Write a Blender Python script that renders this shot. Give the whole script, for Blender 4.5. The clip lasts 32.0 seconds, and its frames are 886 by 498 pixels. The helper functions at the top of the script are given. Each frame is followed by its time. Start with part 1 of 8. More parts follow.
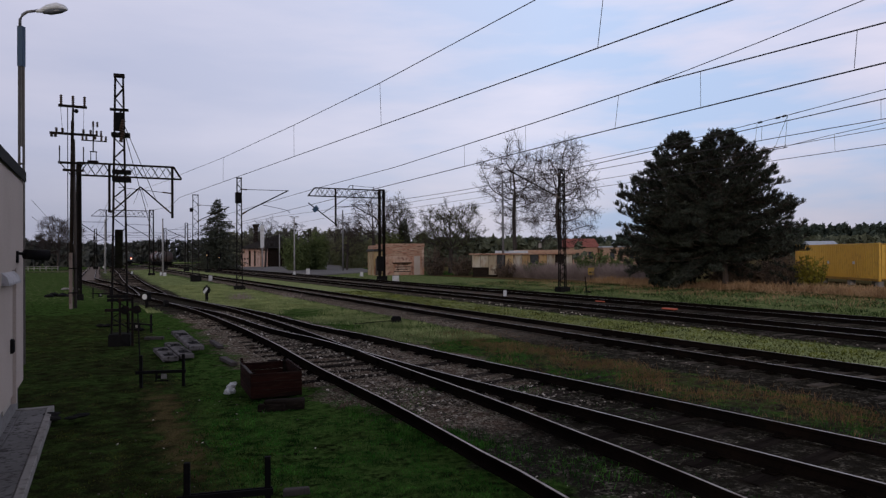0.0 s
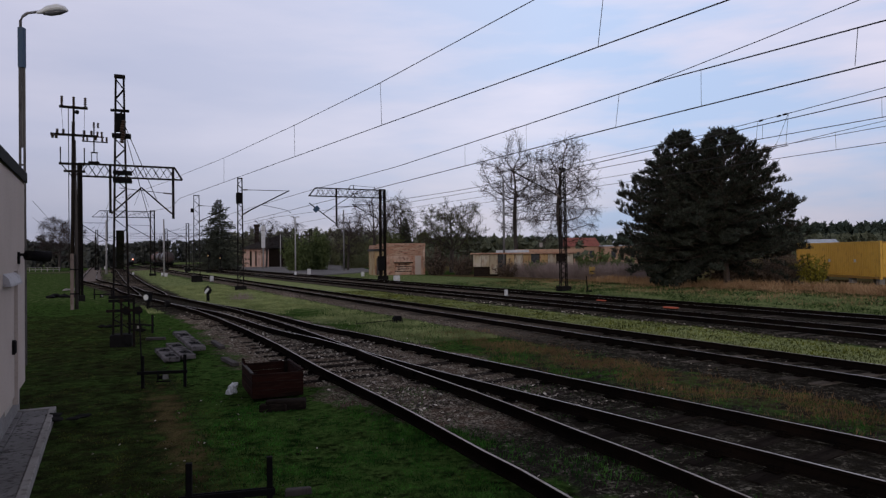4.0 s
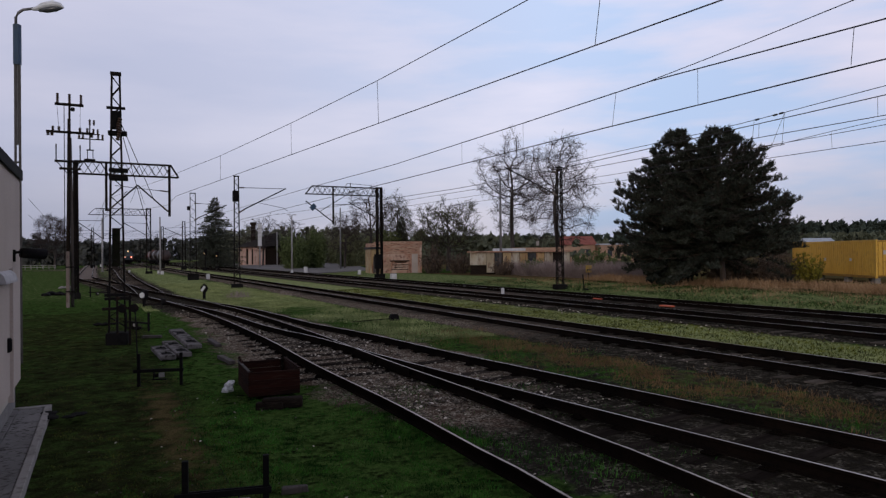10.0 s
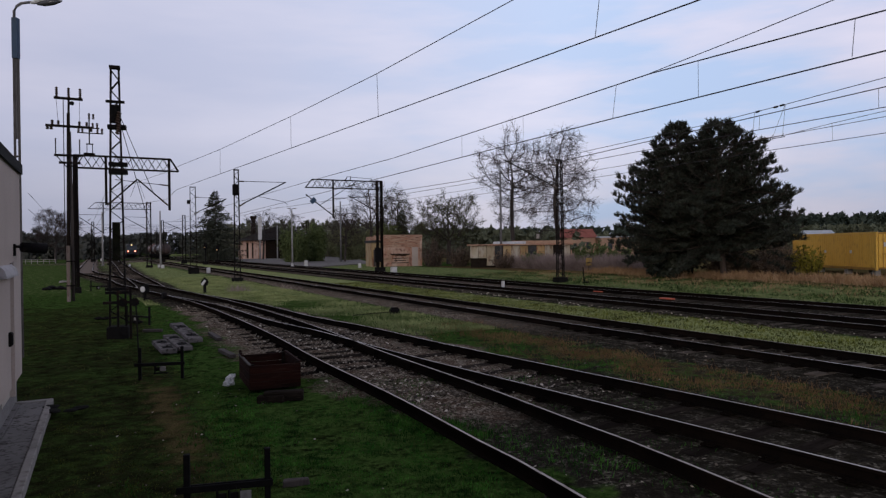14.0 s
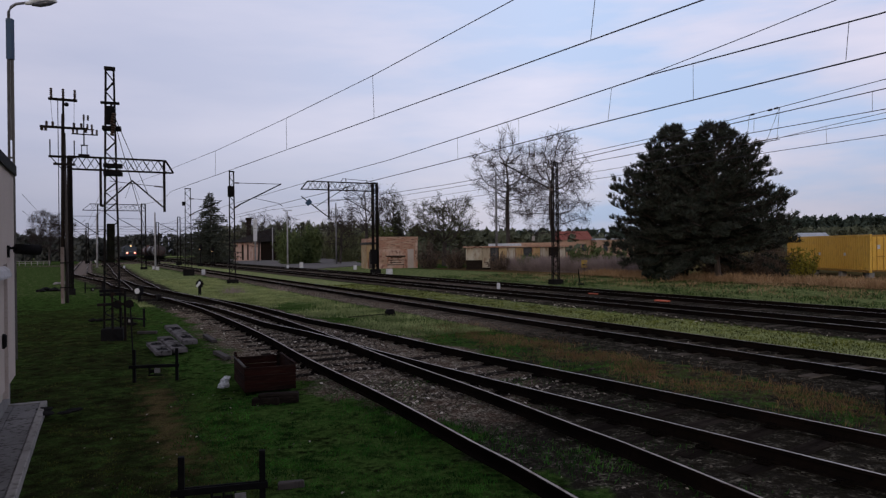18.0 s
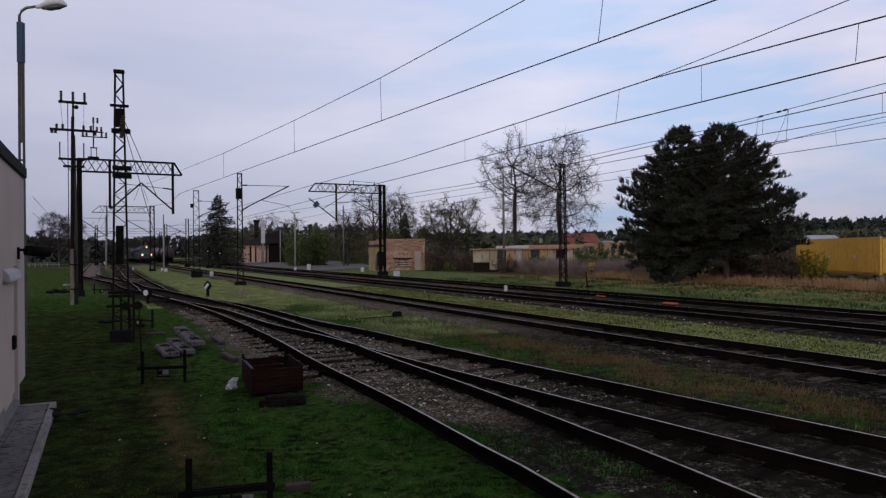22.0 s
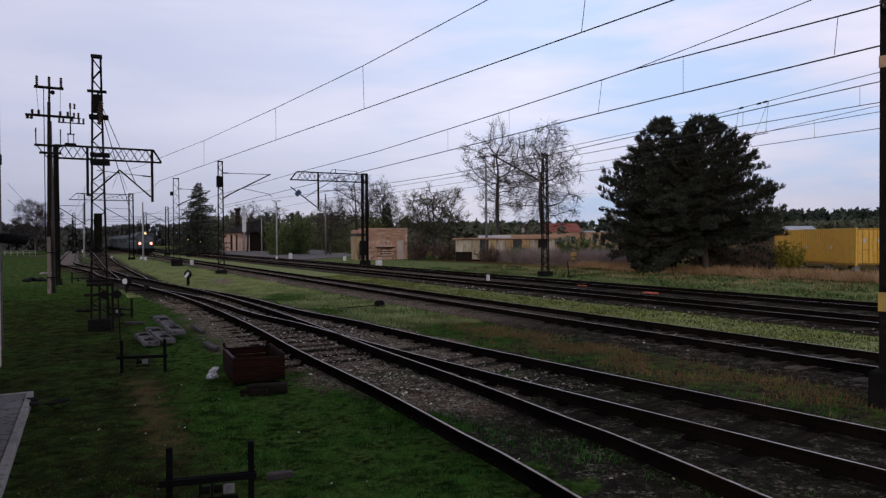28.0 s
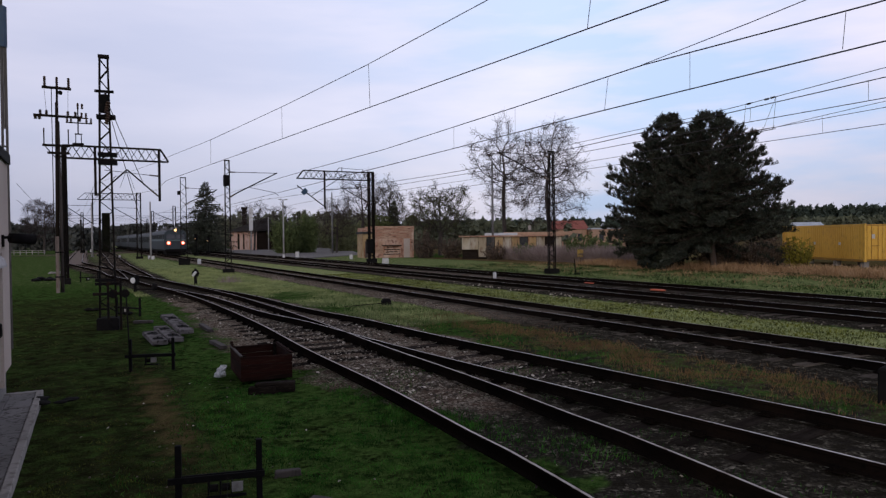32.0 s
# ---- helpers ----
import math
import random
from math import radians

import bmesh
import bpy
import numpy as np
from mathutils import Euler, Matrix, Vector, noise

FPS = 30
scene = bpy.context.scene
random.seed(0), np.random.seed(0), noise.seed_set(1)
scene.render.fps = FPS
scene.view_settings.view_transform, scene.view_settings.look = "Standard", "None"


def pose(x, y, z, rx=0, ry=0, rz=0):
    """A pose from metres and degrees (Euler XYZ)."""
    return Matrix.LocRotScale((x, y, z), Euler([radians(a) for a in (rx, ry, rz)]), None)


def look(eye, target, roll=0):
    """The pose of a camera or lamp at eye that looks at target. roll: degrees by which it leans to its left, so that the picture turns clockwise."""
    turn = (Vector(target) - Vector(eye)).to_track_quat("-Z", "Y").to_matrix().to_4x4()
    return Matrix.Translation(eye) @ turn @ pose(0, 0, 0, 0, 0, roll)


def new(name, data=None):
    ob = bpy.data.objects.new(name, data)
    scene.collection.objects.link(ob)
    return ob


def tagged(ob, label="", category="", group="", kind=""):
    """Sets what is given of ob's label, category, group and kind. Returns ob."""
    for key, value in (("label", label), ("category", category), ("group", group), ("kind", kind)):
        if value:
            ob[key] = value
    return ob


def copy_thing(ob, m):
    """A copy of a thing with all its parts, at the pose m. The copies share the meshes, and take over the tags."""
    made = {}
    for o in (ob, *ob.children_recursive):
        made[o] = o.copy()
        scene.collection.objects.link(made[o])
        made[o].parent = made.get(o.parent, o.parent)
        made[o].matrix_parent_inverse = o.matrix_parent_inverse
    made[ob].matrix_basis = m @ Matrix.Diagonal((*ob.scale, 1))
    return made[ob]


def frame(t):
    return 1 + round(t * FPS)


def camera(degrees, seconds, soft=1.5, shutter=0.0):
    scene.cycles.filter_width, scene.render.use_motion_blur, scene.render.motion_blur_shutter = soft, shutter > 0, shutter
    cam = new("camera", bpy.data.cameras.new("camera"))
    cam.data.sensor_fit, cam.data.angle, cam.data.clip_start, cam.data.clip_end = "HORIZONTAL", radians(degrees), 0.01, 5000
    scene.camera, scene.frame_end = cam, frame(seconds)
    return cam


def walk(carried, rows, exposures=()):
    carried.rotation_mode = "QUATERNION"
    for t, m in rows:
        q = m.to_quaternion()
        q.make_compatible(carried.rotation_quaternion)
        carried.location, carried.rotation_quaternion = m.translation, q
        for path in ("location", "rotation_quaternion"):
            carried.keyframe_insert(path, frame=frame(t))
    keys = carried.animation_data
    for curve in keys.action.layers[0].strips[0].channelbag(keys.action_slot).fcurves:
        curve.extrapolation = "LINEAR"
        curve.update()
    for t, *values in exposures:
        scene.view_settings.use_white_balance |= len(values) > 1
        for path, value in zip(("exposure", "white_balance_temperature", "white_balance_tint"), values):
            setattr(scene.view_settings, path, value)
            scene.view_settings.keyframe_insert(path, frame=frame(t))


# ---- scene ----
# camera: held by hand at one spot, it only turns
cam = camera(66.5, 32.0, soft=1.3)
walk(cam, [
    (0, pose(0, 0, 2.45, 90.527, 0.401, 0.004)),
    (0.5, pose(0, 0, 2.45, 90.347, 0.526, 0.014)),
    (1, pose(0, 0, 2.45, 90.412, 0.720, -0.022)),
    (1.5, pose(0, 0, 2.45, 90.528, 0.627, -0.072)),
    (2, pose(0, 0, 2.45, 90.478, 0.458, -0.144)),
    (2.5, pose(0, 0, 2.45, 90.519, 0.378, -0.059)),
    (3, pose(0, 0, 2.45, 90.609, 0.342, 0.085)),
    (3.5, pose(0, 0, 2.45, 90.572, 0.574, 0.226)),
    (5.5, pose(0, 0, 2.45, 90.304, 0.470, -0.438)),
    (6, pose(0, 0, 2.45, 90.438, 0.443, -0.439)),
    (6.5, pose(0, 0, 2.45, 90.447, 0.448, -0.439)),
    (7, pose(0, 0, 2.45, 90.400, 0.421, -0.349)),
    (7.5, pose(0, 0, 2.45, 90.384, 0.498, -0.366)),
    (8, pose(0, 0, 2.45, 90.341, 0.558, -0.196)),
    (8.5, pose(0, 0, 2.45, 90.327, 0.648, -0.089)),
    (9, pose(0, 0, 2.45, 90.203, 0.548, -0.066)),
    (9.5, pose(0, 0, 2.45, 90.356, 0.569, -0.132)),
    (10, pose(0, 0, 2.45, 90.341, 0.527, -0.190)),
    (10.5, pose(0, 0, 2.45, 90.400, 0.636, -0.138)),
    (11, pose(0, 0, 2.45, 90.447, 0.640, -0.151)),
    (11.5, pose(0, 0, 2.45, 90.199, 0.472, -0.054)),
    (12, pose(0, 0, 2.45, 90.151, 0.356, 0.066)),
    (12.5, pose(0, 0, 2.45, 90.150, 0.543, 0.064)),
    (13, pose(0, 0, 2.45, 90.076, 0.565, -0.209)),
    (13.5, pose(0, 0, 2.45, 90.005, 0.494, -0.200)),
    (14, pose(0, 0, 2.45, 89.765, 0.678, -0.169)),
    (14.5, pose(0, 0, 2.45, 89.836, 0.561, 0.078)),
    (16.5, pose(0, 0, 2.45, 90.154, 0.430, 0.219)),
    (17, pose(0, 0, 2.45, 89.930, 0.370, -0.010)),
    (17.5, pose(0, 0, 2.45, 89.826, 0.350, -0.298)),
    (18, pose(0, 0, 2.45, 89.930, 0.613, -0.545)),
    (18.5, pose(0, 0, 2.45, 90.219, 0.653, -0.505)),
    (19, pose(0, 0, 2.45, 89.971, 0.649, -0.314)),
    (19.5, pose(0, 0, 2.45, 90.056, 0.723, -0.343)),
    (20, pose(0, 0, 2.45, 90.140, 0.678, -0.313)),
    (20.5, pose(0, 0, 2.45, 90.063, 0.697, -0.228)),
    (21, pose(0, 0, 2.45, 90.189, 0.658, -0.188)),
    (21.5, pose(0, 0, 2.45, 90.037, 0.633, -0.094)),
    (22, pose(0, 0, 2.45, 90.119, 0.559, 0.068)),
    (22.5, pose(0, 0, 2.45, 90.258, 0.667, 0.045)),
    (23, pose(0, 0, 2.45, 90.436, 0.621, 0.054)),
    (23.5, pose(0, 0, 2.45, 90.413, 0.569, 0.000)),
    (24, pose(0, 0, 2.45, 90.464, 0.383, 0.080)),
    (24.5, pose(0, 0, 2.45, 90.494, 0.272, -0.038)),
    (25, pose(0, 0, 2.45, 90.457, 0.338, -0.616)),
    (25.5, pose(0, 0, 2.45, 90.360, 0.402, -0.833)),
    (27.5, pose(0, 0, 2.45, 89.428, 0.510, -1.882)),
    (28, pose(0, 0, 2.45, 89.203, 0.345, -1.412)),
    (28.5, pose(0, 0, 2.45, 89.247, 0.256, -1.350)),
    (29, pose(0, 0, 2.45, 89.088, 0.277, -1.268)),
    (29.5, pose(0, 0, 2.45, 89.281, 0.366, -1.257)),
    (30, pose(0, 0, 2.45, 89.277, 0.335, -1.243)),
    (30.5, pose(0, 0, 2.45, 89.261, 0.496, -1.086)),
    (31, pose(0, 0, 2.45, 89.145, 0.471, -1.051)),
    (31.5, pose(0, 0, 2.45, 89.062, 0.489, -1.021)),
    (32, pose(0, 0, 2.45, 89.025, 0.606, -0.868))
], exposures=[(0, -0.02), (25.5, -0.03), (27.8, 0.14), (32, 0.21)])

# ---- world and sun: a dull evening sky with thin cloud ----
world = bpy.data.worlds.new("evening_sky")
scene.world = world
world.use_nodes = True
wn, wl = world.node_tree.nodes, world.node_tree.links
wn.clear()
w_out = wn.new("ShaderNodeOutputWorld")
w_bg = wn.new("ShaderNodeBackground")
w_sky = wn.new("ShaderNodeTexSky")
w_sky.sky_type = "NISHITA"
w_sky.sun_disc = False
w_sky.sun_elevation = radians(9)
w_sky.sun_rotation = radians(205)
w_sky.air_density, w_sky.dust_density, w_sky.ozone_density = 1.0, 1.5, 2.0
w_co = wn.new("ShaderNodeTexCoord")
w_map = wn.new("ShaderNodeMapping")
w_map.inputs["Scale"].default_value = (1.3, 1.3, 6.5)
w_map.inputs["Rotation"].default_value = (0.0, 0.06, 0.35)
w_noise = wn.new("ShaderNodeTexNoise")
w_noise.inputs["Scale"].default_value = 2.1
w_noise.inputs["Detail"].default_value = 5.0
w_noise.inputs["Roughness"].default_value = 0.52
w_ramp = wn.new("ShaderNodeValToRGB")
w_ramp.color_ramp.elements[0].position = 0.36
w_ramp.color_ramp.elements[0].color = (0.41, 0.515, 0.73, 1)
w_ramp.color_ramp.elements[1].position = 0.66
w_ramp.color_ramp.elements[1].color = (0.69, 0.65, 0.76, 1)
w_mid = w_ramp.color_ramp.elements.new(0.49)
w_mid.color = (0.56, 0.570, 0.715, 1)
# towards the west the thin cloud closes to an even lilac grey
w_veil = wn.new("ShaderNodeValToRGB")
w_veil.color_ramp.elements[0].position = 0.34
w_veil.color_ramp.elements[0].color = (0.508, 0.532, 0.682, 1)
w_veil.color_ramp.elements[1].position = 0.68
w_veil.color_ramp.elements[1].color = (0.603, 0.603, 0.733, 1)
w_open = wn.new("ShaderNodeMapRange")
w_open.inputs["From Min"].default_value, w_open.inputs["From Max"].default_value = -0.25, 0.30
w_cloud = wn.new("ShaderNodeMixRGB")
w_mix = wn.new("ShaderNodeMixRGB")
w_mix.inputs[0].default_value = 0.92
w_gain = wn.new("ShaderNodeMixRGB")
w_gain.blend_type = "MULTIPLY"
w_gain.inputs[0].default_value = 1.0
w_gain.inputs[2].default_value = (0.12, 0.12, 0.12, 1)
wl.new(w_co.outputs["Generated"], w_map.inputs["Vector"])
wl.new(w_map.outputs[0], w_noise.inputs["Vector"])
wl.new(w_noise.outputs[0], w_ramp.inputs[0])
wl.new(w_sky.outputs[0], w_gain.inputs[1])
wl.new(w_gain.outputs[0], w_mix.inputs[1])
wl.new(w_noise.outputs[0], w_veil.inputs[0])
w_sep = wn.new("ShaderNodeSeparateXYZ")
wl.new(w_sep.outputs["X"], w_open.inputs["Value"])
wl.new(w_open.outputs[0], w_cloud.inputs[0])
wl.new(w_veil.outputs[0], w_cloud.inputs[1])
wl.new(w_ramp.outputs[0], w_cloud.inputs[2])
wl.new(w_cloud.outputs[0], w_mix.inputs[2])
w_up = wn.new("ShaderNodeValToRGB")
for at, grey in ((0.0, 0.66), (0.16, 0.92), (0.36, 1.0), (0.82, 0.29)):
    if at == 0.0:
        stop = w_up.color_ramp.elements[0]
    elif at == 0.82:
        stop = w_up.color_ramp.elements[-1]
        stop.position = at
    else:
        stop = w_up.color_ramp.elements.new(at)
    stop.color = (grey, grey, grey, 1)
w_fall = wn.new("ShaderNodeMixRGB")
w_fall.blend_type = "MULTIPLY"
w_fall.inputs[0].default_value = 1.0
wl.new(w_co.outputs["Generated"], w_sep.inputs[0])
wl.new(w_sep.outputs["Z"], w_up.inputs[0])
wl.new(w_mix.outputs[0], w_fall.inputs[1])
wl.new(w_up.outputs[0], w_fall.inputs[2])
# the sky dulls to mauve away from the set sun
w_side = wn.new("ShaderNodeValToRGB")
w_half = wn.new("ShaderNodeMapRange")
w_half.inputs["From Min"].default_value, w_half.inputs["From Max"].default_value = -1.0, 1.0
wl.new(w_sep.outputs["X"], w_half.inputs["Value"])
wl.new(w_half.outputs[0], w_side.inputs[0])
w_side.color_ramp.elements[0].position = 0.22
w_side.color_ramp.elements[0].color = (0.745, 0.745, 0.775, 1)
w_side.color_ramp.elements[1].position = 0.58
w_side.color_ramp.elements[1].color = (1, 1, 1, 1)
w_far = w_side.color_ramp.elements.new(0.80)
w_far.color = (0.90, 0.885, 0.90, 1)
w_tint = wn.new("ShaderNodeMixRGB")
w_tint.blend_type = "MULTIPLY"
w_tint.inputs[0].default_value = 1.0
wl.new(w_fall.outputs[0], w_tint.inputs[1])
wl.new(w_side.outputs[0], w_tint.inputs[2])
wl.new(w_tint.outputs[0], w_bg.inputs["Color"])
w_bg.inputs["Strength"].default_value = 1.40
wl.new(w_bg.outputs[0], w_out.inputs[0])

sun = new("sun", bpy.data.lights.new("sun", "SUN"))
sun.data.energy = 0.5
sun.data.angle = radians(14)
sun.data.color = (1.0, 0.86, 0.72)
sun.matrix_world = look((0, 0, 40), (18, 60, 27))

# ---- materials ----
def nodes_of(name, rough=0.7, metal=0.0, spec=0.4):
    m = bpy.data.materials.new(name)
    m.use_nodes = True
    nt = m.node_tree
    b = nt.nodes["Principled BSDF"]
    b.inputs["Roughness"].default_value = rough
    b.inputs["Metallic"].default_value = metal
    b.inputs["Specular IOR Level"].default_value = spec
    return m, nt.nodes, nt.links, b


def noise_fac(n, l, scale, detail=4.0, lo=0.35, hi=0.65, stretch=None, space="Object"):
    """A noise in metres, turned into a mask from 0 to 1."""
    co = n.new("ShaderNodeTexCoord")
    src = co.outputs[space]
    if stretch:
        mp = n.new("ShaderNodeMapping")
        mp.inputs["Scale"].default_value = stretch
        l.new(src, mp.inputs["Vector"])
        src = mp.outputs[0]
    t = n.new("ShaderNodeTexNoise")
    t.inputs["Scale"].default_value = scale
    t.inputs["Detail"].default_value = detail
    l.new(src, t.inputs["Vector"])
    r = n.new("ShaderNodeMapRange")
    r.inputs["From Min"].default_value, r.inputs["From Max"].default_value = lo, hi
    l.new(t.outputs[0], r.inputs["Value"])
    return r.outputs[0], t.outputs[0]


def mixed(n, l, fac, a, b):
    m = n.new("ShaderNodeMixRGB")
    if isinstance(fac, float):
        m.inputs[0].default_value = fac
    else:
        l.new(fac, m.inputs[0])
    for i, c in ((1, a), (2, b)):
        if isinstance(c, tuple):
            m.inputs[i].default_value = (*c, 1)
        else:
            l.new(c, m.inputs[i])
    return m.outputs[0]


def bumped(n, l, b, height, strength=0.4, dist=0.02):
    bp = n.new("ShaderNodeBump")
    bp.inputs["Strength"].default_value = strength
    bp.inputs["Distance"].default_value = dist
    l.new(height, bp.inputs["Height"])
    l.new(bp.outputs[0], b.inputs["Normal"])


def surface(name, base, second, stain, rough=0.75, metal=0.0, big=0.6, fine=14.0, stretch=None, bump=0.3, dist=0.01, vary=0.0, spec=0.4, stain_hi=0.75):
    """Two-scale surface: base and second colour in large patches, stains in fine ones."""
    m, n, l, b = nodes_of(name, rough, metal, spec)
    f1, _ = noise_fac(n, l, big, 5, 0.38, 0.62, stretch)
    f2, raw = noise_fac(n, l, fine, 6, 0.52, stain_hi, stretch)
    c = mixed(n, l, f1, base, second)
    c = mixed(n, l, f2, c, stain)
    if vary:
        info = n.new("ShaderNodeObjectInfo")
        hs = n.new("ShaderNodeHueSaturation")
        r = n.new("ShaderNodeMapRange")
        r.inputs["To Min"].default_value, r.inputs["To Max"].default_value = 1 - vary, 1 + vary
        l.new(info.outputs["Random"], r.inputs["Value"])
        l.new(r.outputs[0], hs.inputs["Value"])
        l.new(c, hs.inputs["Color"])
        c = hs.outputs[0]
    l.new(c, b.inputs["Base Color"])
    if bump:
        bumped(n, l, b, raw, bump, dist)
    return m


def leafy(name, a, b2, vary=0.45, rough=0.7, patch=0.0):
    """Foliage: each leaf or tuft its own shade; patch: a second, smaller mottling."""
    m, n, l, b = nodes_of(name, rough, 0, 0.06)
    g = n.new("ShaderNodeNewGeometry")
    c = mixed(n, l, g.outputs["Random Per Island"], a, b2)
    f, _ = noise_fac(n, l, 0.8, 3, 0.3, 0.7)
    dark = tuple(x * (1 - vary) for x in a)
    c = mixed(n, l, f, c, dark)
    if patch:
        f2, _ = noise_fac(n, l, patch, 4, 0.44, 0.58)
        c = mixed(n, l, f2, c, tuple(x * 0.24 for x in a))
    l.new(c, b.inputs["Base Color"])
    return m


def glow(name, colour, power):
    m, n, l, b = nodes_of(name, 0.3)
    b.inputs["Base Color"].default_value = (*colour, 1)
    b.inputs["Emission Color"].default_value = (*colour, 1)
    b.inputs["Emission Strength"].default_value = power
    return m


M = {}
M["steel_dark"] = surface("dark_steel", (0.010, 0.0095, 0.0095), (0.016, 0.013, 0.011), (0.030, 0.018, 0.012), 0.7, 0.0, 0.9, 11, vary=0.2, spec=0.03)
M["steel_grey"] = surface("grey_steel", (0.13, 0.13, 0.14), (0.20, 0.19, 0.19), (0.08, 0.06, 0.05), 0.55, 0.4, 1.2, 12)
M["galv"] = surface("pale_pole_paint", (0.34, 0.33, 0.33), (0.27, 0.26, 0.26), (0.25, 0.22, 0.19), 0.55, 0.1, 1.0, 8)
M["wire"] = surface("wire_copper_dark", (0.05, 0.047, 0.05), (0.07, 0.062, 0.06), (0.03, 0.03, 0.03), 0.6, 0.5, 0.7, 9, bump=0)
M["insul"] = surface("brown_insulator", (0.05, 0.03, 0.022), (0.08, 0.05, 0.035), (0.03, 0.02, 0.02), 0.3, 0, 3, 20, bump=0)
# rust taken near black: the shade under the rail head is in the colour
M["rail_side"] = surface("shaded_rusty_rail_side", (0.007, 0.0055, 0.0048), (0.013, 0.009, 0.007), (0.005, 0.0045, 0.004), 0.95, 0.0, 1.2, 16, bump=0.4, spec=0.0)
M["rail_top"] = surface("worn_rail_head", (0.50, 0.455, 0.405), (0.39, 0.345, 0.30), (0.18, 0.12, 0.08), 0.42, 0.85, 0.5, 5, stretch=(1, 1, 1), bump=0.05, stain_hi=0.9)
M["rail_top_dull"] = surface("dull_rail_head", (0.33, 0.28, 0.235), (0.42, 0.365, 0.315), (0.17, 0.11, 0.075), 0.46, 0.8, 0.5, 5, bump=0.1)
M["sleeper"] = surface("tarred_oak_sleeper", (0.022, 0.018, 0.015), (0.042, 0.034, 0.028), (0.010, 0.008, 0.007), 0.9, 0, 2.0, 9, (0.6, 5, 5), 0.7, 0.02, 0.35, spec=0.0)
M["sleeper_dusty"] = surface("dusty_grey_sleeper", (0.088, 0.074, 0.060), (0.130, 0.110, 0.090), (0.040, 0.033, 0.027), 0.95, 0, 2.0, 9, (0.6, 5, 5), 0.7, 0.02, 0.3, spec=0.0)
M["concrete"] = surface("weathered_concrete", (0.30, 0.28, 0.26), (0.22, 0.205, 0.19), (0.12, 0.11, 0.095), 0.9, 0, 1.1, 9, bump=0.5, dist=0.012, vary=0.12, spec=0.15)
M["concrete_dark"] = surface("sooty_concrete_base", (0.009, 0.0085, 0.008), (0.015, 0.014, 0.013), (0.007, 0.0065, 0.006), 0.95, 0, 1.5, 8, bump=0.6, dist=0.02, spec=0.05)
M["plaster"] = surface("cream_render_wall", (0.50, 0.42, 0.365), (0.45, 0.375, 0.32), (0.33, 0.27, 0.23), 0.9, 0, 0.7, 26, bump=0.35, dist=0.004, stain_hi=0.95)
M["plinth"] = surface("grey_plinth_render", (0.17, 0.16, 0.155), (0.22, 0.21, 0.20), (0.10, 0.09, 0.085), 0.95, 0, 1.5, 18, bump=0.5, dist=0.006)
M["roof_dark"] = surface("tar_felt_roof", (0.030, 0.029, 0.030), (0.045, 0.042, 0.040), (0.06, 0.055, 0.05), 0.9, 0, 0.8, 10)
M["paving"] = surface("concrete_paving_slab", (0.20, 0.19, 0.185), (0.15, 0.143, 0.137), (0.055, 0.050, 0.044), 0.92, 0, 1.4, 14, bump=0.45, dist=0.006, vary=0.15, spec=0.1, stain_hi=0.68)
M["wood_grey"] = surface("weathered_pole_wood", (0.055, 0.044, 0.038), (0.08, 0.064, 0.055), (0.03, 0.024, 0.02), 0.9, 0, 1.0, 8, (4, 4, 0.5), 0.6, 0.01)
M["wood_red"] = surface("red_brown_painted_wood", (0.030, 0.0095, 0.006), (0.015, 0.007, 0.0055), (0.040, 0.022, 0.016), 0.85, 0, 1.4, 7, (0.7, 0.7, 6), 0.6, 0.01, 0.2, spec=0.05)
M["wood_dark"] = surface("dark_rotten_wood", (0.014, 0.010, 0.008), (0.024, 0.018, 0.014), (0.04, 0.03, 0.022), 0.95, 0, 2, 9, (1, 6, 6), 0.7, 0.015, spec=0.05)
M["brick_orange"] = surface("orange_brick_render", (0.42, 0.21, 0.13), (0.54, 0.40, 0.31), (0.20, 0.10, 0.07), 0.95, 0, 0.9, 2.4, bump=0.5, dist=0.02, stain_hi=0.7)
M["hut_wall"] = surface("peeling_render_over_brick", (0.52, 0.36, 0.27), (0.40, 0.20, 0.13), (0.20, 0.10, 0.075), 0.95, 0, 0.9, 2.2, (1, 1, 0.8), 0.5, 0.02, stain_hi=0.68)
M["pink_render"] = surface("pale_pink_render", (0.56, 0.36, 0.29), (0.62, 0.45, 0.37), (0.36, 0.20, 0.15), 0.95, 0, 0.8, 2.2, (1, 1, 0.4), 0.4, stain_hi=0.8)
M["brick_cap"] = surface("red_brick_parapet", (0.37, 0.19, 0.125), (0.47, 0.32, 0.225), (0.15, 0.075, 0.055), 0.95, 0, 1.6, 3.2, (0.5, 0.5, 3), 0.5, 0.02, stain_hi=0.64)
M["peel_white"] = surface("peeling_pale_paint", (0.44, 0.40, 0.33), (0.34, 0.28, 0.19), (0.20, 0.12, 0.075), 0.9, 0, 0.9, 3.0, (1, 1, 0.35), 0.3, stain_hi=0.68, vary=0.18)
M["peel_ochre"] = surface("ochre_peeling_panel", (0.34, 0.22, 0.10), (0.42, 0.33, 0.20), (0.20, 0.09, 0.05), 0.9, 0, 0.9, 2.6, (1, 1, 0.4), 0.3, stain_hi=0.66, vary=0.18)
M["roof_red"] = surface("red_roof_tiles", (0.25, 0.065, 0.045), (0.30, 0.10, 0.07), (0.14, 0.05, 0.04), 0.85, 0, 0.6, 4)
M["wall_tan"] = surface("tan_wall", (0.44, 0.27, 0.18), (0.38, 0.25, 0.17), (0.25, 0.16, 0.11), 0.9, 0, 0.4, 3)
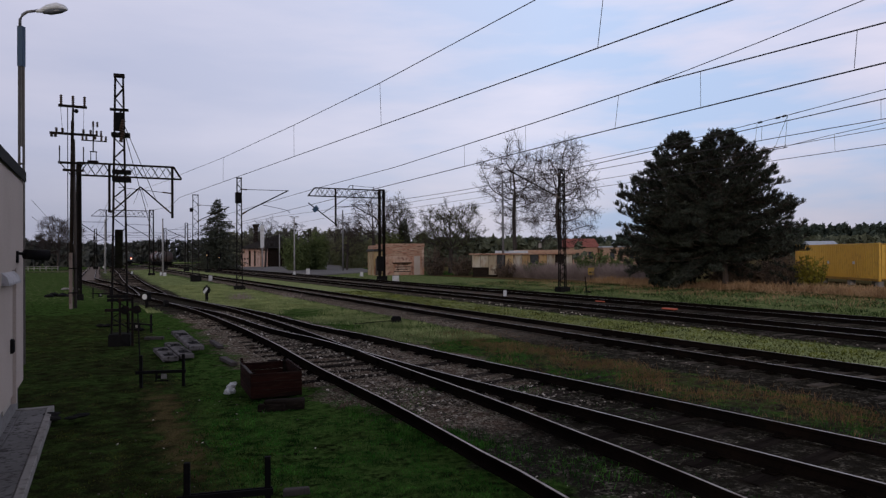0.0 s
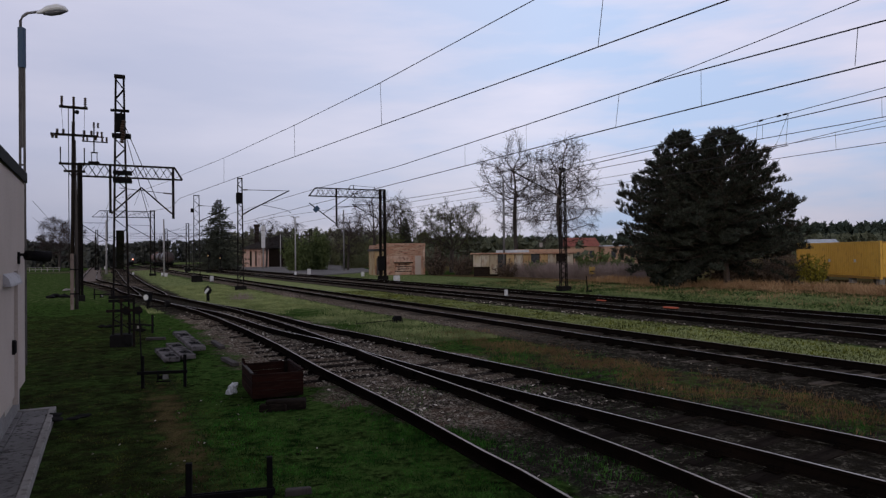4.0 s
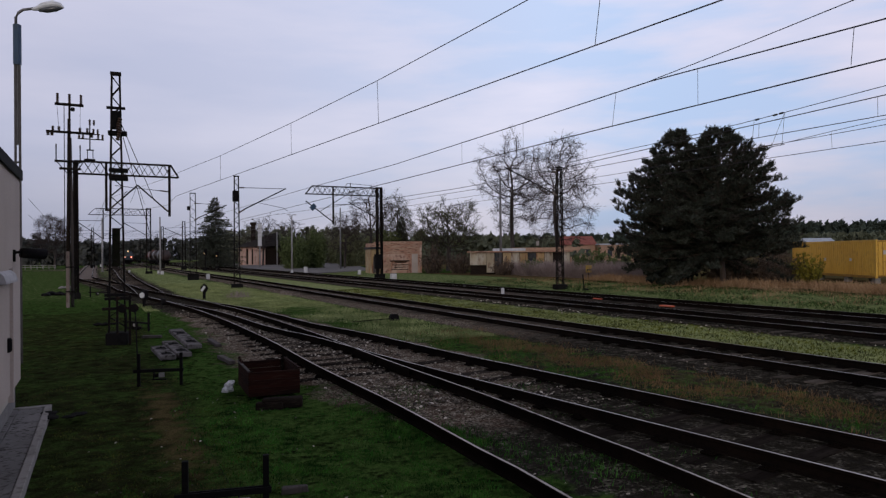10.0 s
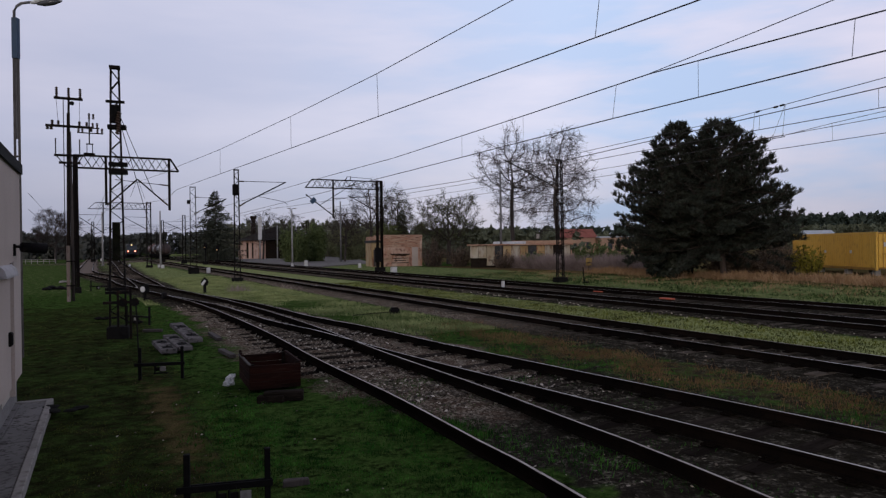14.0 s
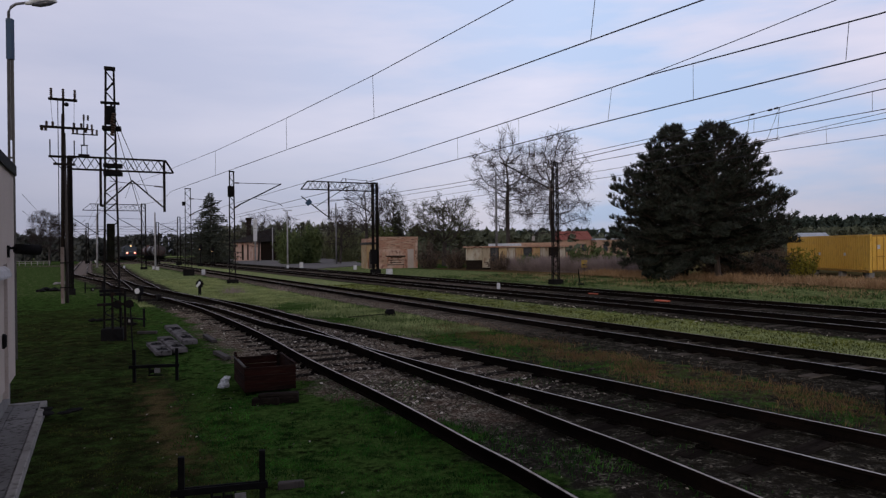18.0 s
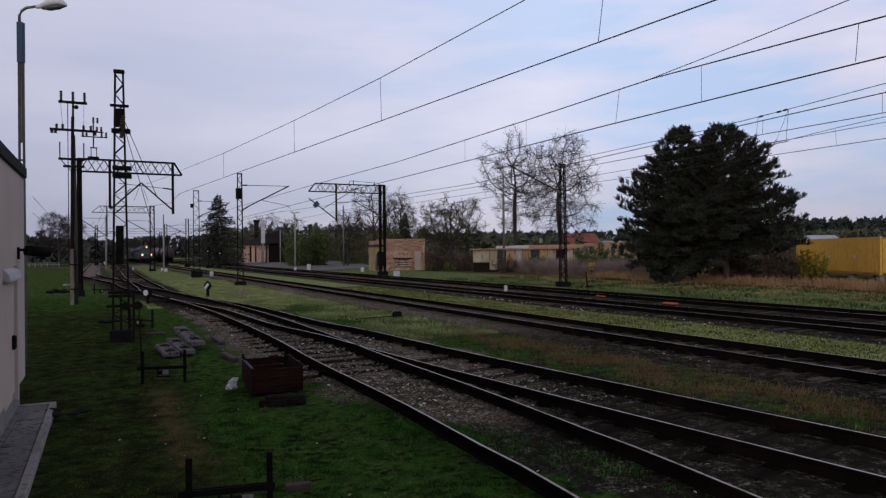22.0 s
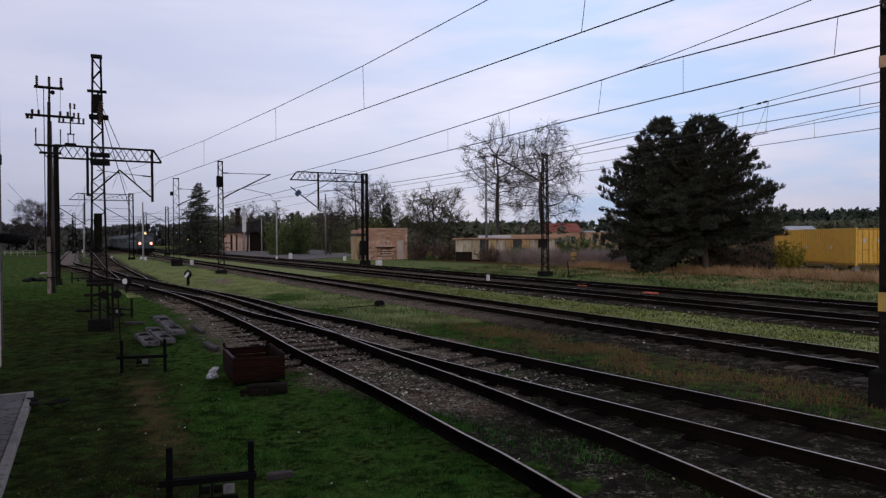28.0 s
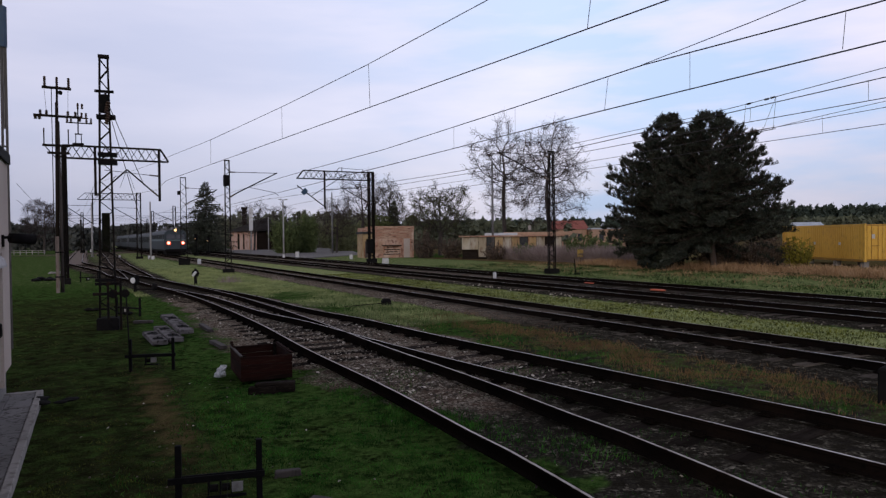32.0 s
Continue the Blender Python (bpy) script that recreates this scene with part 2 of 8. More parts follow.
M["roof_pale"] = surface("pale_sheet_roof", (0.50, 0.54, 0.58), (0.42, 0.46, 0.50), (0.30, 0.32, 0.34), 0.6, 0, 0.5, 4)
M["glass_dark"] = surface("dark_window_glass", (0.02, 0.022, 0.025), (0.03, 0.032, 0.036), (0.05, 0.05, 0.05), 0.12, 0, 1, 4, bump=0, spec=0.6)
M["container"] = surface("yellow_container_paint", (0.72, 0.42, 0.062), (0.66, 0.37, 0.050), (0.42, 0.22, 0.04), 0.55, 0, 0.5, 5, (1, 1, 0.4), 0.1, stain_hi=0.85)
M["container_dk"] = surface("dirty_yellow_frame", (0.42, 0.22, 0.03), (0.34, 0.17, 0.03), (0.20, 0.10, 0.03), 0.6, 0, 1, 6)
M["post_grey"] = surface("dark_weathered_post", (0.085, 0.078, 0.074), (0.11, 0.10, 0.095), (0.05, 0.043, 0.04), 0.9, 0, 1.2, 9, (4, 4, 0.5), 0.4, spec=0.1)
M["stub"] = surface("stained_concrete_stub", (0.17, 0.13, 0.11), (0.22, 0.18, 0.16), (0.10, 0.06, 0.045), 0.95, 0, 0.9, 6, (2, 2, 0.5), 0.4, spec=0.1)
M["slab_dirty"] = surface("mossy_concrete", (0.17, 0.152, 0.146), (0.105, 0.094, 0.088), (0.035, 0.030, 0.026), 0.95, 0, 2.2, 8, bump=0.6, dist=0.015, spec=0.1, stain_hi=0.62)
M["pale_ballast"] = surface("pale_pink_ballast", (0.23, 0.18, 0.145), (0.18, 0.14, 0.112), (0.11, 0.09, 0.072), 1.0, 0, 0.5, 9, bump=0.5, spec=0.05)
M["white_paint"] = surface("chalky_white_paint", (0.60, 0.60, 0.60), (0.50, 0.49, 0.48), (0.40, 0.37, 0.34), 0.8, 0, 2, 9, stain_hi=0.85)
M["yellow_paint"] = surface("yellow_sign_paint", (0.50, 0.33, 0.07), (0.42, 0.28, 0.07), (0.32, 0.2, 0.05), 0.6, 0, 3, 12, stain_hi=0.85)
M["band_pale"] = surface("faded_orange_band", (0.55, 0.34, 0.20), (0.48, 0.29, 0.17), (0.3, 0.17, 0.1), 0.7, 0, 4, 14, stain_hi=0.85)
M["orange_plate"] = surface("orange_red_enamel", (0.62, 0.13, 0.06), (0.55, 0.12, 0.05), (0.35, 0.10, 0.06), 0.5, 0, 3, 10, stain_hi=0.85)
M["blue_paint"] = surface("blue_pole_band", (0.018, 0.05, 0.10), (0.025, 0.06, 0.11), (0.03, 0.05, 0.07), 0.6, 0, 2, 9)
M["lamp_white"] = surface("white_lamp_shell", (0.80, 0.80, 0.80), (0.74, 0.74, 0.74), (0.55, 0.54, 0.53), 0.4, 0, 3, 10, bump=0.05, stain_hi=0.9)
M["lamp_glass"] = surface("grey_lamp_lens", (0.06, 0.06, 0.065), (0.09, 0.09, 0.095), (0.05, 0.05, 0.05), 0.2, 0, 3, 10, bump=0.05)
M["black"] = surface("black_paint", (0.007, 0.007, 0.007), (0.010, 0.009, 0.009), (0.02, 0.016, 0.014), 0.7, 0, 2, 10, spec=0.04)
M["olive_paint"] = surface("dark_olive_paint", (0.020, 0.021, 0.012), (0.028, 0.027, 0.015), (0.014, 0.012, 0.009), 0.7, 0, 2, 10, spec=0.05)
M["loco"] = surface("blue_green_loco_paint", (0.021, 0.032, 0.038), (0.017, 0.026, 0.032), (0.03, 0.030, 0.029), 0.6, 0, 0.5, 5, (1, 1, 0.4), 0.08, stain_hi=0.85)
M["loco_lt"] = surface("pale_green_stripe", (0.11, 0.15, 0.155), (0.09, 0.13, 0.135), (0.12, 0.14, 0.14), 0.5, 0, 0.5, 5, bump=0.05)
M["coach"] = surface("grey_green_coach_paint", (0.024, 0.030, 0.030), (0.019, 0.026, 0.027), (0.03, 0.03, 0.029), 0.6, 0, 0.5, 5, (1, 1, 0.4), 0.08, stain_hi=0.85)
M["roof_grey"] = surface("dusty_grey_carriage_roof", (0.115, 0.115, 0.115), (0.085, 0.085, 0.088), (0.07, 0.07, 0.07), 0.7, 0, 0.6, 5)
M["tank"] = surface("rusty_black_tank", (0.035, 0.030, 0.030), (0.06, 0.04, 0.034), (0.10, 0.05, 0.035), 0.6, 0, 0.5, 3)
M["tank_rust"] = surface("red_brown_tank", (0.16, 0.07, 0.05), (0.12, 0.055, 0.04), (0.07, 0.04, 0.03), 0.7, 0, 0.5, 3)
M["headlight"] = glow("headlight_glass", (1.0, 0.80, 0.55), 2.0)
M["top_light"] = glow("amber_top_lamp_glass", (1.0, 0.62, 0.26), 1.5)
# red glow that imitates the halo round the lit headlamps
M["lamp_halo"] = glow("red_lamp_halo", (1.0, 0.10, 0.04), 1.3)
M["signal_amber"] = glow("amber_signal_lens", (0.9, 0.6, 0.3), 0.1)
M["bark"] = surface("grey_brown_bark", (0.045, 0.036, 0.032), (0.062, 0.052, 0.045), (0.025, 0.02, 0.018), 0.95, 0, 2, 10, (3, 3, 0.6), 0.7, 0.02)
M["bark_pine"] = surface("pine_bark", (0.060, 0.046, 0.038), (0.085, 0.062, 0.050), (0.030, 0.024, 0.020), 0.95, 0, 2, 10, (3, 3, 0.6), 0.8, 0.02)
M["twig"] = surface("dull_twig_bark", (0.040, 0.030, 0.028), (0.055, 0.042, 0.040), (0.03, 0.024, 0.022), 1.0, 0, 2, 10, bump=0, spec=0.03)
# the pale grey-green end paints needles that catch the sky's light
M["needles"] = leafy("pine_needles", (0.014, 0.020, 0.013), (0.120, 0.130, 0.100), 0.4)
M["spruce"] = leafy("spruce_needles", (0.055, 0.062, 0.046), (0.095, 0.102, 0.074), 0.3)
# far woods: distance haze is mixed in as paler, greyer foliage colours
M["far_conifer"] = leafy("hazy_pine_wood", (0.060, 0.080, 0.064), (0.094, 0.118, 0.092), 0.28)
M["far_dark"] = leafy("hazy_dark_wood", (0.075, 0.080, 0.072), (0.125, 0.125, 0.108), 0.3)
M["far_bare"] = leafy("hazy_leafless_trees", (0.150, 0.155, 0.110), (0.235, 0.240, 0.165), 0.4)
M["far_green"] = leafy("hazy_spring_wood", (0.125, 0.140, 0.095), (0.175, 0.190, 0.125), 0.3)
M["leaf_green"] = leafy("dark_spring_leaves", (0.095, 0.128, 0.048), (0.165, 0.195, 0.080), 0.35)
M["leaf_olive"] = leafy("olive_spring_leaves", (0.145, 0.155, 0.078), (0.235, 0.240, 0.125), 0.35)
M["leaf_young"] = leafy("young_yellow_green_leaves", (0.095, 0.115, 0.040), (0.135, 0.150, 0.055))
M["leaf_yellow"] = leafy("yellow_green_shrub_leaves", (0.20, 0.175, 0.026), (0.29, 0.25, 0.04))
M["bramble"] = leafy("dry_brown_brambles", (0.120, 0.088, 0.066), (0.22, 0.160, 0.115))
M["dry_grass"] = leafy("bleached_dry_grass", (0.42, 0.250, 0.125), (0.58, 0.40, 0.235))
M["grass"] = leafy("short_spring_grass", (0.038, 0.185, 0.022), (0.135, 0.340, 0.048), 0.4, patch=3.0)
M["grass_pale"] = leafy("mossy_yellow_grass", (0.120, 0.138, 0.012), (0.215, 0.222, 0.030), 0.35, patch=1.6)
M["grass_dull"] = leafy("worn_olive_grass", (0.088, 0.122, 0.020), (0.225, 0.230, 0.055), 0.4, patch=3.0)
M["grass_verge"] = leafy("rough_verge_grass", (0.045, 0.098, 0.018), (0.100, 0.150, 0.034), 0.45, patch=0.9)
M["dry_dull"] = leafy("flattened_brown_grass", (0.115, 0.085, 0.034), (0.215, 0.165, 0.070), 0.4)
M["dry_rust"] = leafy("rusty_dead_grass", (0.200, 0.115, 0.050), (0.330, 0.205, 0.098), 0.4)
M["reed"] = leafy("purple_grey_reeds", (0.28, 0.22, 0.205), (0.42, 0.34, 0.31), 0.3)
M["grass_mid"] = leafy("pale_yard_grass", (0.230, 0.290, 0.105), (0.510, 0.520, 0.245), 0.5)
M["stone"] = surface("pale_ballast_stone", (0.24, 0.215, 0.20), (0.17, 0.15, 0.14), (0.32, 0.30, 0.28), 0.9, 0, 3, 20, bump=0.3)
M["bag"] = surface("white_plastic_sack", (0.75, 0.75, 0.74), (0.66, 0.66, 0.65), (0.5, 0.49, 0.47), 0.5, 0, 4, 12, bump=0.2)
M["asphalt"] = surface("grey_gravelled_road", (0.17, 0.158, 0.15), (0.23, 0.215, 0.20), (0.11, 0.10, 0.092), 0.95, 0, 0.12, 2.5, spec=0.1)


def ground_material():
    m, n, l, b = nodes_of("yard_ground", 1.0, 0, 0.0)
    at = n.new("ShaderNodeAttribute")
    at.attribute_name = "zone"
    sep = n.new("ShaderNodeSeparateColor")
    l.new(at.outputs["Color"], sep.inputs[0])
    coarse, raw1 = noise_fac(n, l, 0.55, 6, 0.3, 0.7)
    mid, raw2 = noise_fac(n, l, 3.2, 6, 0.35, 0.65)
    fine, raw3 = noise_fac(n, l, 26.0, 4, 0.35, 0.65)

    def ragged(out, raw, k):
        # breaks the edge of a zone with noise
        a = n.new("ShaderNodeMath")
        a.operation = "MULTIPLY_ADD"
        l.new(raw, a.inputs[0])
        a.inputs[1].default_value = k
        a.inputs[2].default_value = -k / 2
        s = n.new("ShaderNodeMath")
        s.operation = "ADD"
        l.new(out, s.inputs[0])
        l.new(a.outputs[0], s.inputs[1])
        r = n.new("ShaderNodeMapRange")
        r.inputs["From Min"].default_value, r.inputs["From Max"].default_value = 0.35, 0.65
        l.new(s.outputs[0], r.inputs["Value"])
        return r.outputs[0]

    grass = mixed(n, l, coarse, (0.026, 0.066, 0.012), (0.050, 0.088, 0.020))
    grass = mixed(n, l, mid, grass, (0.010, 0.013, 0.005))
    tuft, _ = noise_fac(n, l, 9.0, 5, 0.42, 0.62)
    grass = mixed(n, l, tuft, grass, (0.056, 0.096, 0.023))
    grass = mixed(n, l, ragged(sep.outputs[2], raw2, 0.9), grass, mixed(n, l, tuft, (0.285, 0.315, 0.130), (0.140, 0.165, 0.065)))
    earth = mixed(n, l, tuft, (0.030, 0.030, 0.013), (0.034, 0.062, 0.015))
    earth = mixed(n, l, mid, earth, (0.014, 0.015, 0.007))
    grass = mixed(n, l, ragged(at.outputs["Alpha"], raw1, 0.9), grass, earth)
    dry = mixed(n, l, mid, (0.125, 0.082, 0.040), (0.085, 0.068, 0.030))
    grass = mixed(n, l, ragged(sep.outputs[1], raw2, 1.0), grass, dry)
    cells = n.new("ShaderNodeTexVoronoi")
    cells.inputs["Scale"].default_value = 30.0
    co = n.new("ShaderNodeTexCoord")
    l.new(co.outputs["Object"], cells.inputs["Vector"])
    pick = n.new("ShaderNodeSeparateColor")
    l.new(cells.outputs["Color"], pick.inputs[0])
    ramp = n.new("ShaderNodeValToRGB")
    ramp.color_ramp.elements[0].color = (0.012, 0.010, 0.009, 1)
    ramp.color_ramp.elements[1].color = (0.25, 0.225, 0.175, 1)
    ramp.color_ramp.elements.new(0.45).color = (0.046, 0.040, 0.030, 1)
    ramp.color_ramp.elements.new(0.80).color = (0.092, 0.081, 0.060, 1)
    l.new(pick.outputs[0], ramp.inputs[0])
    gravel = mixed(n, l, mid, ramp.outputs[0], (0.024, 0.021, 0.017))
    blot, _ = noise_fac(n, l, 5.5, 5, 0.46, 0.58)
    gravel = mixed(n, l, blot, gravel, (0.022, 0.019, 0.014))
    st = n.new("ShaderNodeAttribute")
    st.attribute_name = "stony"
    pale = n.new("ShaderNodeValToRGB")
    pale.color_ramp.elements[0].color = (0.040, 0.032, 0.023, 1)
    pale.color_ramp.elements[1].color = (0.46, 0.40, 0.315, 1)
    pale.color_ramp.elements.new(0.5).color = (0.118, 0.096, 0.070, 1)
    l.new(pick.outputs[1], pale.inputs[0])
    half = n.new("ShaderNodeMath")
    half.operation = "MULTIPLY"
    l.new(mid, half.inputs[0])
    half.inputs[1].default_value = 0.75
    stone = mixed(n, l, half.outputs[0], pale.outputs[0], (0.072, 0.043, 0.030))
    gravel = mixed(n, l, ragged(st.outputs["Fac"], raw2, 0.8), gravel, stone)
    c = mixed(n, l, ragged(sep.outputs[0], raw2, 0.9), grass, gravel)
    # grain: every handful of earth and grass its own shade
    speck, _ = noise_fac(n, l, 70.0, 3, 0.3, 0.7)
    grain = n.new("ShaderNodeMixRGB")
    grain.blend_type = "MULTIPLY"
    grain.inputs[0].default_value = 1.0
    l.new(c, grain.inputs[1])
    l.new(mixed(n, l, fine, mixed(n, l, speck, (0.62, 0.62, 0.62), (1.12, 1.12, 1.12)), mixed(n, l, speck, (0.95, 0.95, 0.95), (1.75, 1.75, 1.75))), grain.inputs[2])
    l.new(grain.outputs[0], b.inputs["Base Color"])
    bumped(n, l, b, raw3, 0.9, 0.03)
    return m


M["ground"] = ground_material()


def stone_material():
    m, n, l, b = nodes_of("loose_ballast", 1.0, 0, 0.05)
    g = n.new("ShaderNodeNewGeometry")
    r = n.new("ShaderNodeValToRGB")
    r.color_ramp.elements[0].color = (0.055, 0.047, 0.040, 1)
    r.color_ramp.elements[1].color = (0.76, 0.68, 0.57, 1)
    r.color_ramp.elements.new(0.55).color = (0.135, 0.112, 0.088, 1)
    r.color_ramp.elements.new(0.80).color = (0.33, 0.280, 0.225, 1)
    l.new(g.outputs["Random Per Island"], r.inputs[0])
    l.new(r.outputs[0], b.inputs["Base Color"])
    return m


M["stone_mix"] = stone_material()

# ---- mesh helpers ----
def thing(name, x, y, z=0.0, rz=0.0, label="", category="", group="", kind=""):
    ob = new(name)
    ob.empty_display_size = 0.2
    ob.matrix_world = pose(x, y, z, 0, 0, rz)
    return tagged(ob, label, category, group, kind)


def part(name, bm, material, parent=None, label="", smooth=False):
    me = bpy.data.meshes.new(name)
    bm.to_mesh(me)
    bm.free()
    for m in material if isinstance(material, (list, tuple)) else [material]:
        me.materials.append(m)
    if smooth:
        me.polygons.foreach_set("use_smooth", [True] * len(me.polygons))
    ob = new(name, me)
    ob.parent = parent
    return tagged(ob, label)


def raw_part(name, verts, faces, material, parent=None, label="", index=None, smooth=False):
    me = bpy.data.meshes.new(name)
    me.from_pydata(verts, [], faces)
    for m in material if isinstance(material, (list, tuple)) else [material]:
        me.materials.append(m)
    if index is not None:
        me.polygons.foreach_set("material_index", index)
    if smooth:
        me.polygons.foreach_set("use_smooth", [True] * len(me.polygons))
    me.update()
    ob = new(name, me)
    ob.parent = parent
    return tagged(ob, label)


def box(bm, x0, x1, y0, y1, z0, z1, m=None, chamfer=0.0):
    v = [bm.verts.new((x, y, z)) for x in (x0, x1) for y in (y0, y1) for z in (z0, z1)]
    if m is not None:
        for q in v:
            q.co = m @ q.co
    f = [bm.faces.new([v[i] for i in k]) for k in ((0, 1, 3, 2), (4, 6, 7, 5), (0, 4, 5, 1), (2, 3, 7, 6), (0, 2, 6, 4), (1, 5, 7, 3))]
    if chamfer:
        bmesh.ops.bevel(bm, geom=list({e for q in f for e in q.edges}), offset=chamfer, segments=1, affect="EDGES")
    return bm


def beam(bm, a, b, w=0.05, h=None, roll=Vector((0, 0, 1))):
    """A square bar from a to b."""
    a, b = Vector(a), Vector(b)
    d = (b - a).normalized()
    s = d.cross(roll)
    if s.length < 1e-4:
        s = d.cross(Vector((0, 1, 0)))
    s.normalize()
    u = s.cross(d)
    h = h or w
    v = []
    for p in (a, b):
        for i, j in ((-1, -1), (1, -1), (1, 1), (-1, 1)):
            v.append(bm.verts.new(p + s * (i * w / 2) + u * (j * h / 2)))
    for k in ((3, 2, 1, 0), (4, 5, 6, 7), (0, 1, 5, 4), (1, 2, 6, 5), (2, 3, 7, 6), (3, 0, 4, 7)):
        bm.faces.new([v[i] for i in k])
    return bm


def tube(bm, pts, radii, n=8, caps=True):
    """A round tube through the points."""
    pts = [Vector(p) for p in pts]
    if not isinstance(radii, (list, tuple)):
        radii = [radii] * len(pts)
    rings = []
    ref = Vector((0.3, 0.2, 1)).normalized()
    for i, p in enumerate(pts):
        d = (pts[min(i + 1, len(pts) - 1)] - pts[max(i - 1, 0)]).normalized()
        s = d.cross(ref)
        if s.length < 0.05:
            s = d.cross(Vector((1, 0, 0)))
        s.normalize()
        u = s.cross(d)
        rings.append([bm.verts.new(p + (s * math.cos(2 * math.pi * k / n) + u * math.sin(2 * math.pi * k / n)) * radii[i]) for k in range(n)])
    for r0, r1 in zip(rings, rings[1:]):
        for k in range(n):
            bm.faces.new((r0[k], r0[(k + 1) % n], r1[(k + 1) % n], r1[k]))
    if caps:
        bm.faces.new(rings[0][::-1])
        bm.faces.new(rings[-1])
    return bm


def bm_new():
    return bmesh.new()


# ---- plan: the yard's tracks run at 28 degrees to the line of sight ----
TURN = 28.0
ALONG = Vector((-math.sin(radians(TURN)), math.cos(radians(TURN)), 0))
ACROSS = Vector((math.cos(radians(TURN)), math.sin(radians(TURN)), 0))


def yard(s, d, z=0.0):
    """A point s metres across the yard and d metres along it."""
    return ACROSS * s + ALONG * d + Vector((0, 0, z))


def smooth_line(pts, step):
    """Catmull-Rom through plan points, resampled at even steps."""
    P = [Vector((*p, 0)) for p in pts]
    P = [P[0] * 2 - P[1]] + P + [P[-1] * 2 - P[-2]]
    fine = []
    for a, b, c, d in zip(P, P[1:], P[2:], P[3:]):
        n = max(4, int((c - b).length / 0.25))
        for i in range(n):
            t = i / n
            fine.append(0.5 * (2 * b + (c - a) * t + (2 * a - 5 * b + 4 * c - d) * t * t + (3 * b - a - 3 * c + d) * t ** 3))
    fine.append(P[-2])
    out, acc = [fine[0]], 0.0
    for p, q in zip(fine, fine[1:]):
        acc += (q - p).length
        if acc >= step:
            out.append(q)
            acc = 0.0
    return out


LINE_A = [(8.6, -9.0), (6.4, -4.2), (4.1, 1.0), (1.81, 6.64), (1.09, 8.17), (-0.06, 10.6), (-1.94, 14.24), (-4.06, 18.63), (-7.02, 24.2), (-9.85, 29.1), (-13.2, 34.3)]
LINE_B = [(14.6, -7.9), (10.6, -1.6), (7.9, 2.6), (4.57, 7.57), (3.48, 9.18), (1.59, 11.98), (-0.44, 15.05), (-2.81, 18.91), (-4.86, 21.8), (-8.5, 27.9), (-13.2, 34.3), (-17.4, 40.6)]
LINE_L = [(-17.4, 40.6), (-20.9, 45.6), (-24.9, 52.5), (-30.6, 61.0), (-36.0, 69.2), (-40.2, 76.4), (-44.3, 84.4), (-65.0, 125.0), (-135.0, 263.0), (-190.0, 371.0)]
LINE_Q = [(-17.4, 40.6), (-19.6, 45.0), (-25.7, 56.8), (-34.6, 74.4), (-47.0, 99.4), (-80.0, 164.5), (-120.0, 240.0), (-185.0, 363.0)]
TRACKS = {
    "A": smooth_line(LINE_A, 0.6), "B": smooth_line(LINE_B, 0.6), "L": smooth_line(LINE_L, 0.6), "Q": smooth_line(LINE_Q, 0.6),
    "C": [yard(13.1, -30 + 0.6 * i) for i in range(760)],
    "D": [yard(19.5, -30 + 0.6 * i) for i in range(760)],
    "E": [yard(23.7, -30 + 0.6 * i) for i in range(760)],
}
RAIL_TOP = 0.19

# ---- ground: one sheet out to the horizon ----
def ground_height(x, y, mask):
    n1 = noise.noise(Vector((x * 0.11, y * 0.11, 3.0)))
    n2 = noise.noise(Vector((x * 0.9, y * 0.9, 7.0)))
    return (0.05 * n1 + 0.025 * n2) * (1 - mask) - 0.035 * (1 - mask) - 0.01


def smoothstep(a, b, x):
    t = np.clip((x - a) / (b - a), 0, 1)
    return t * t * (3 - 2 * t)


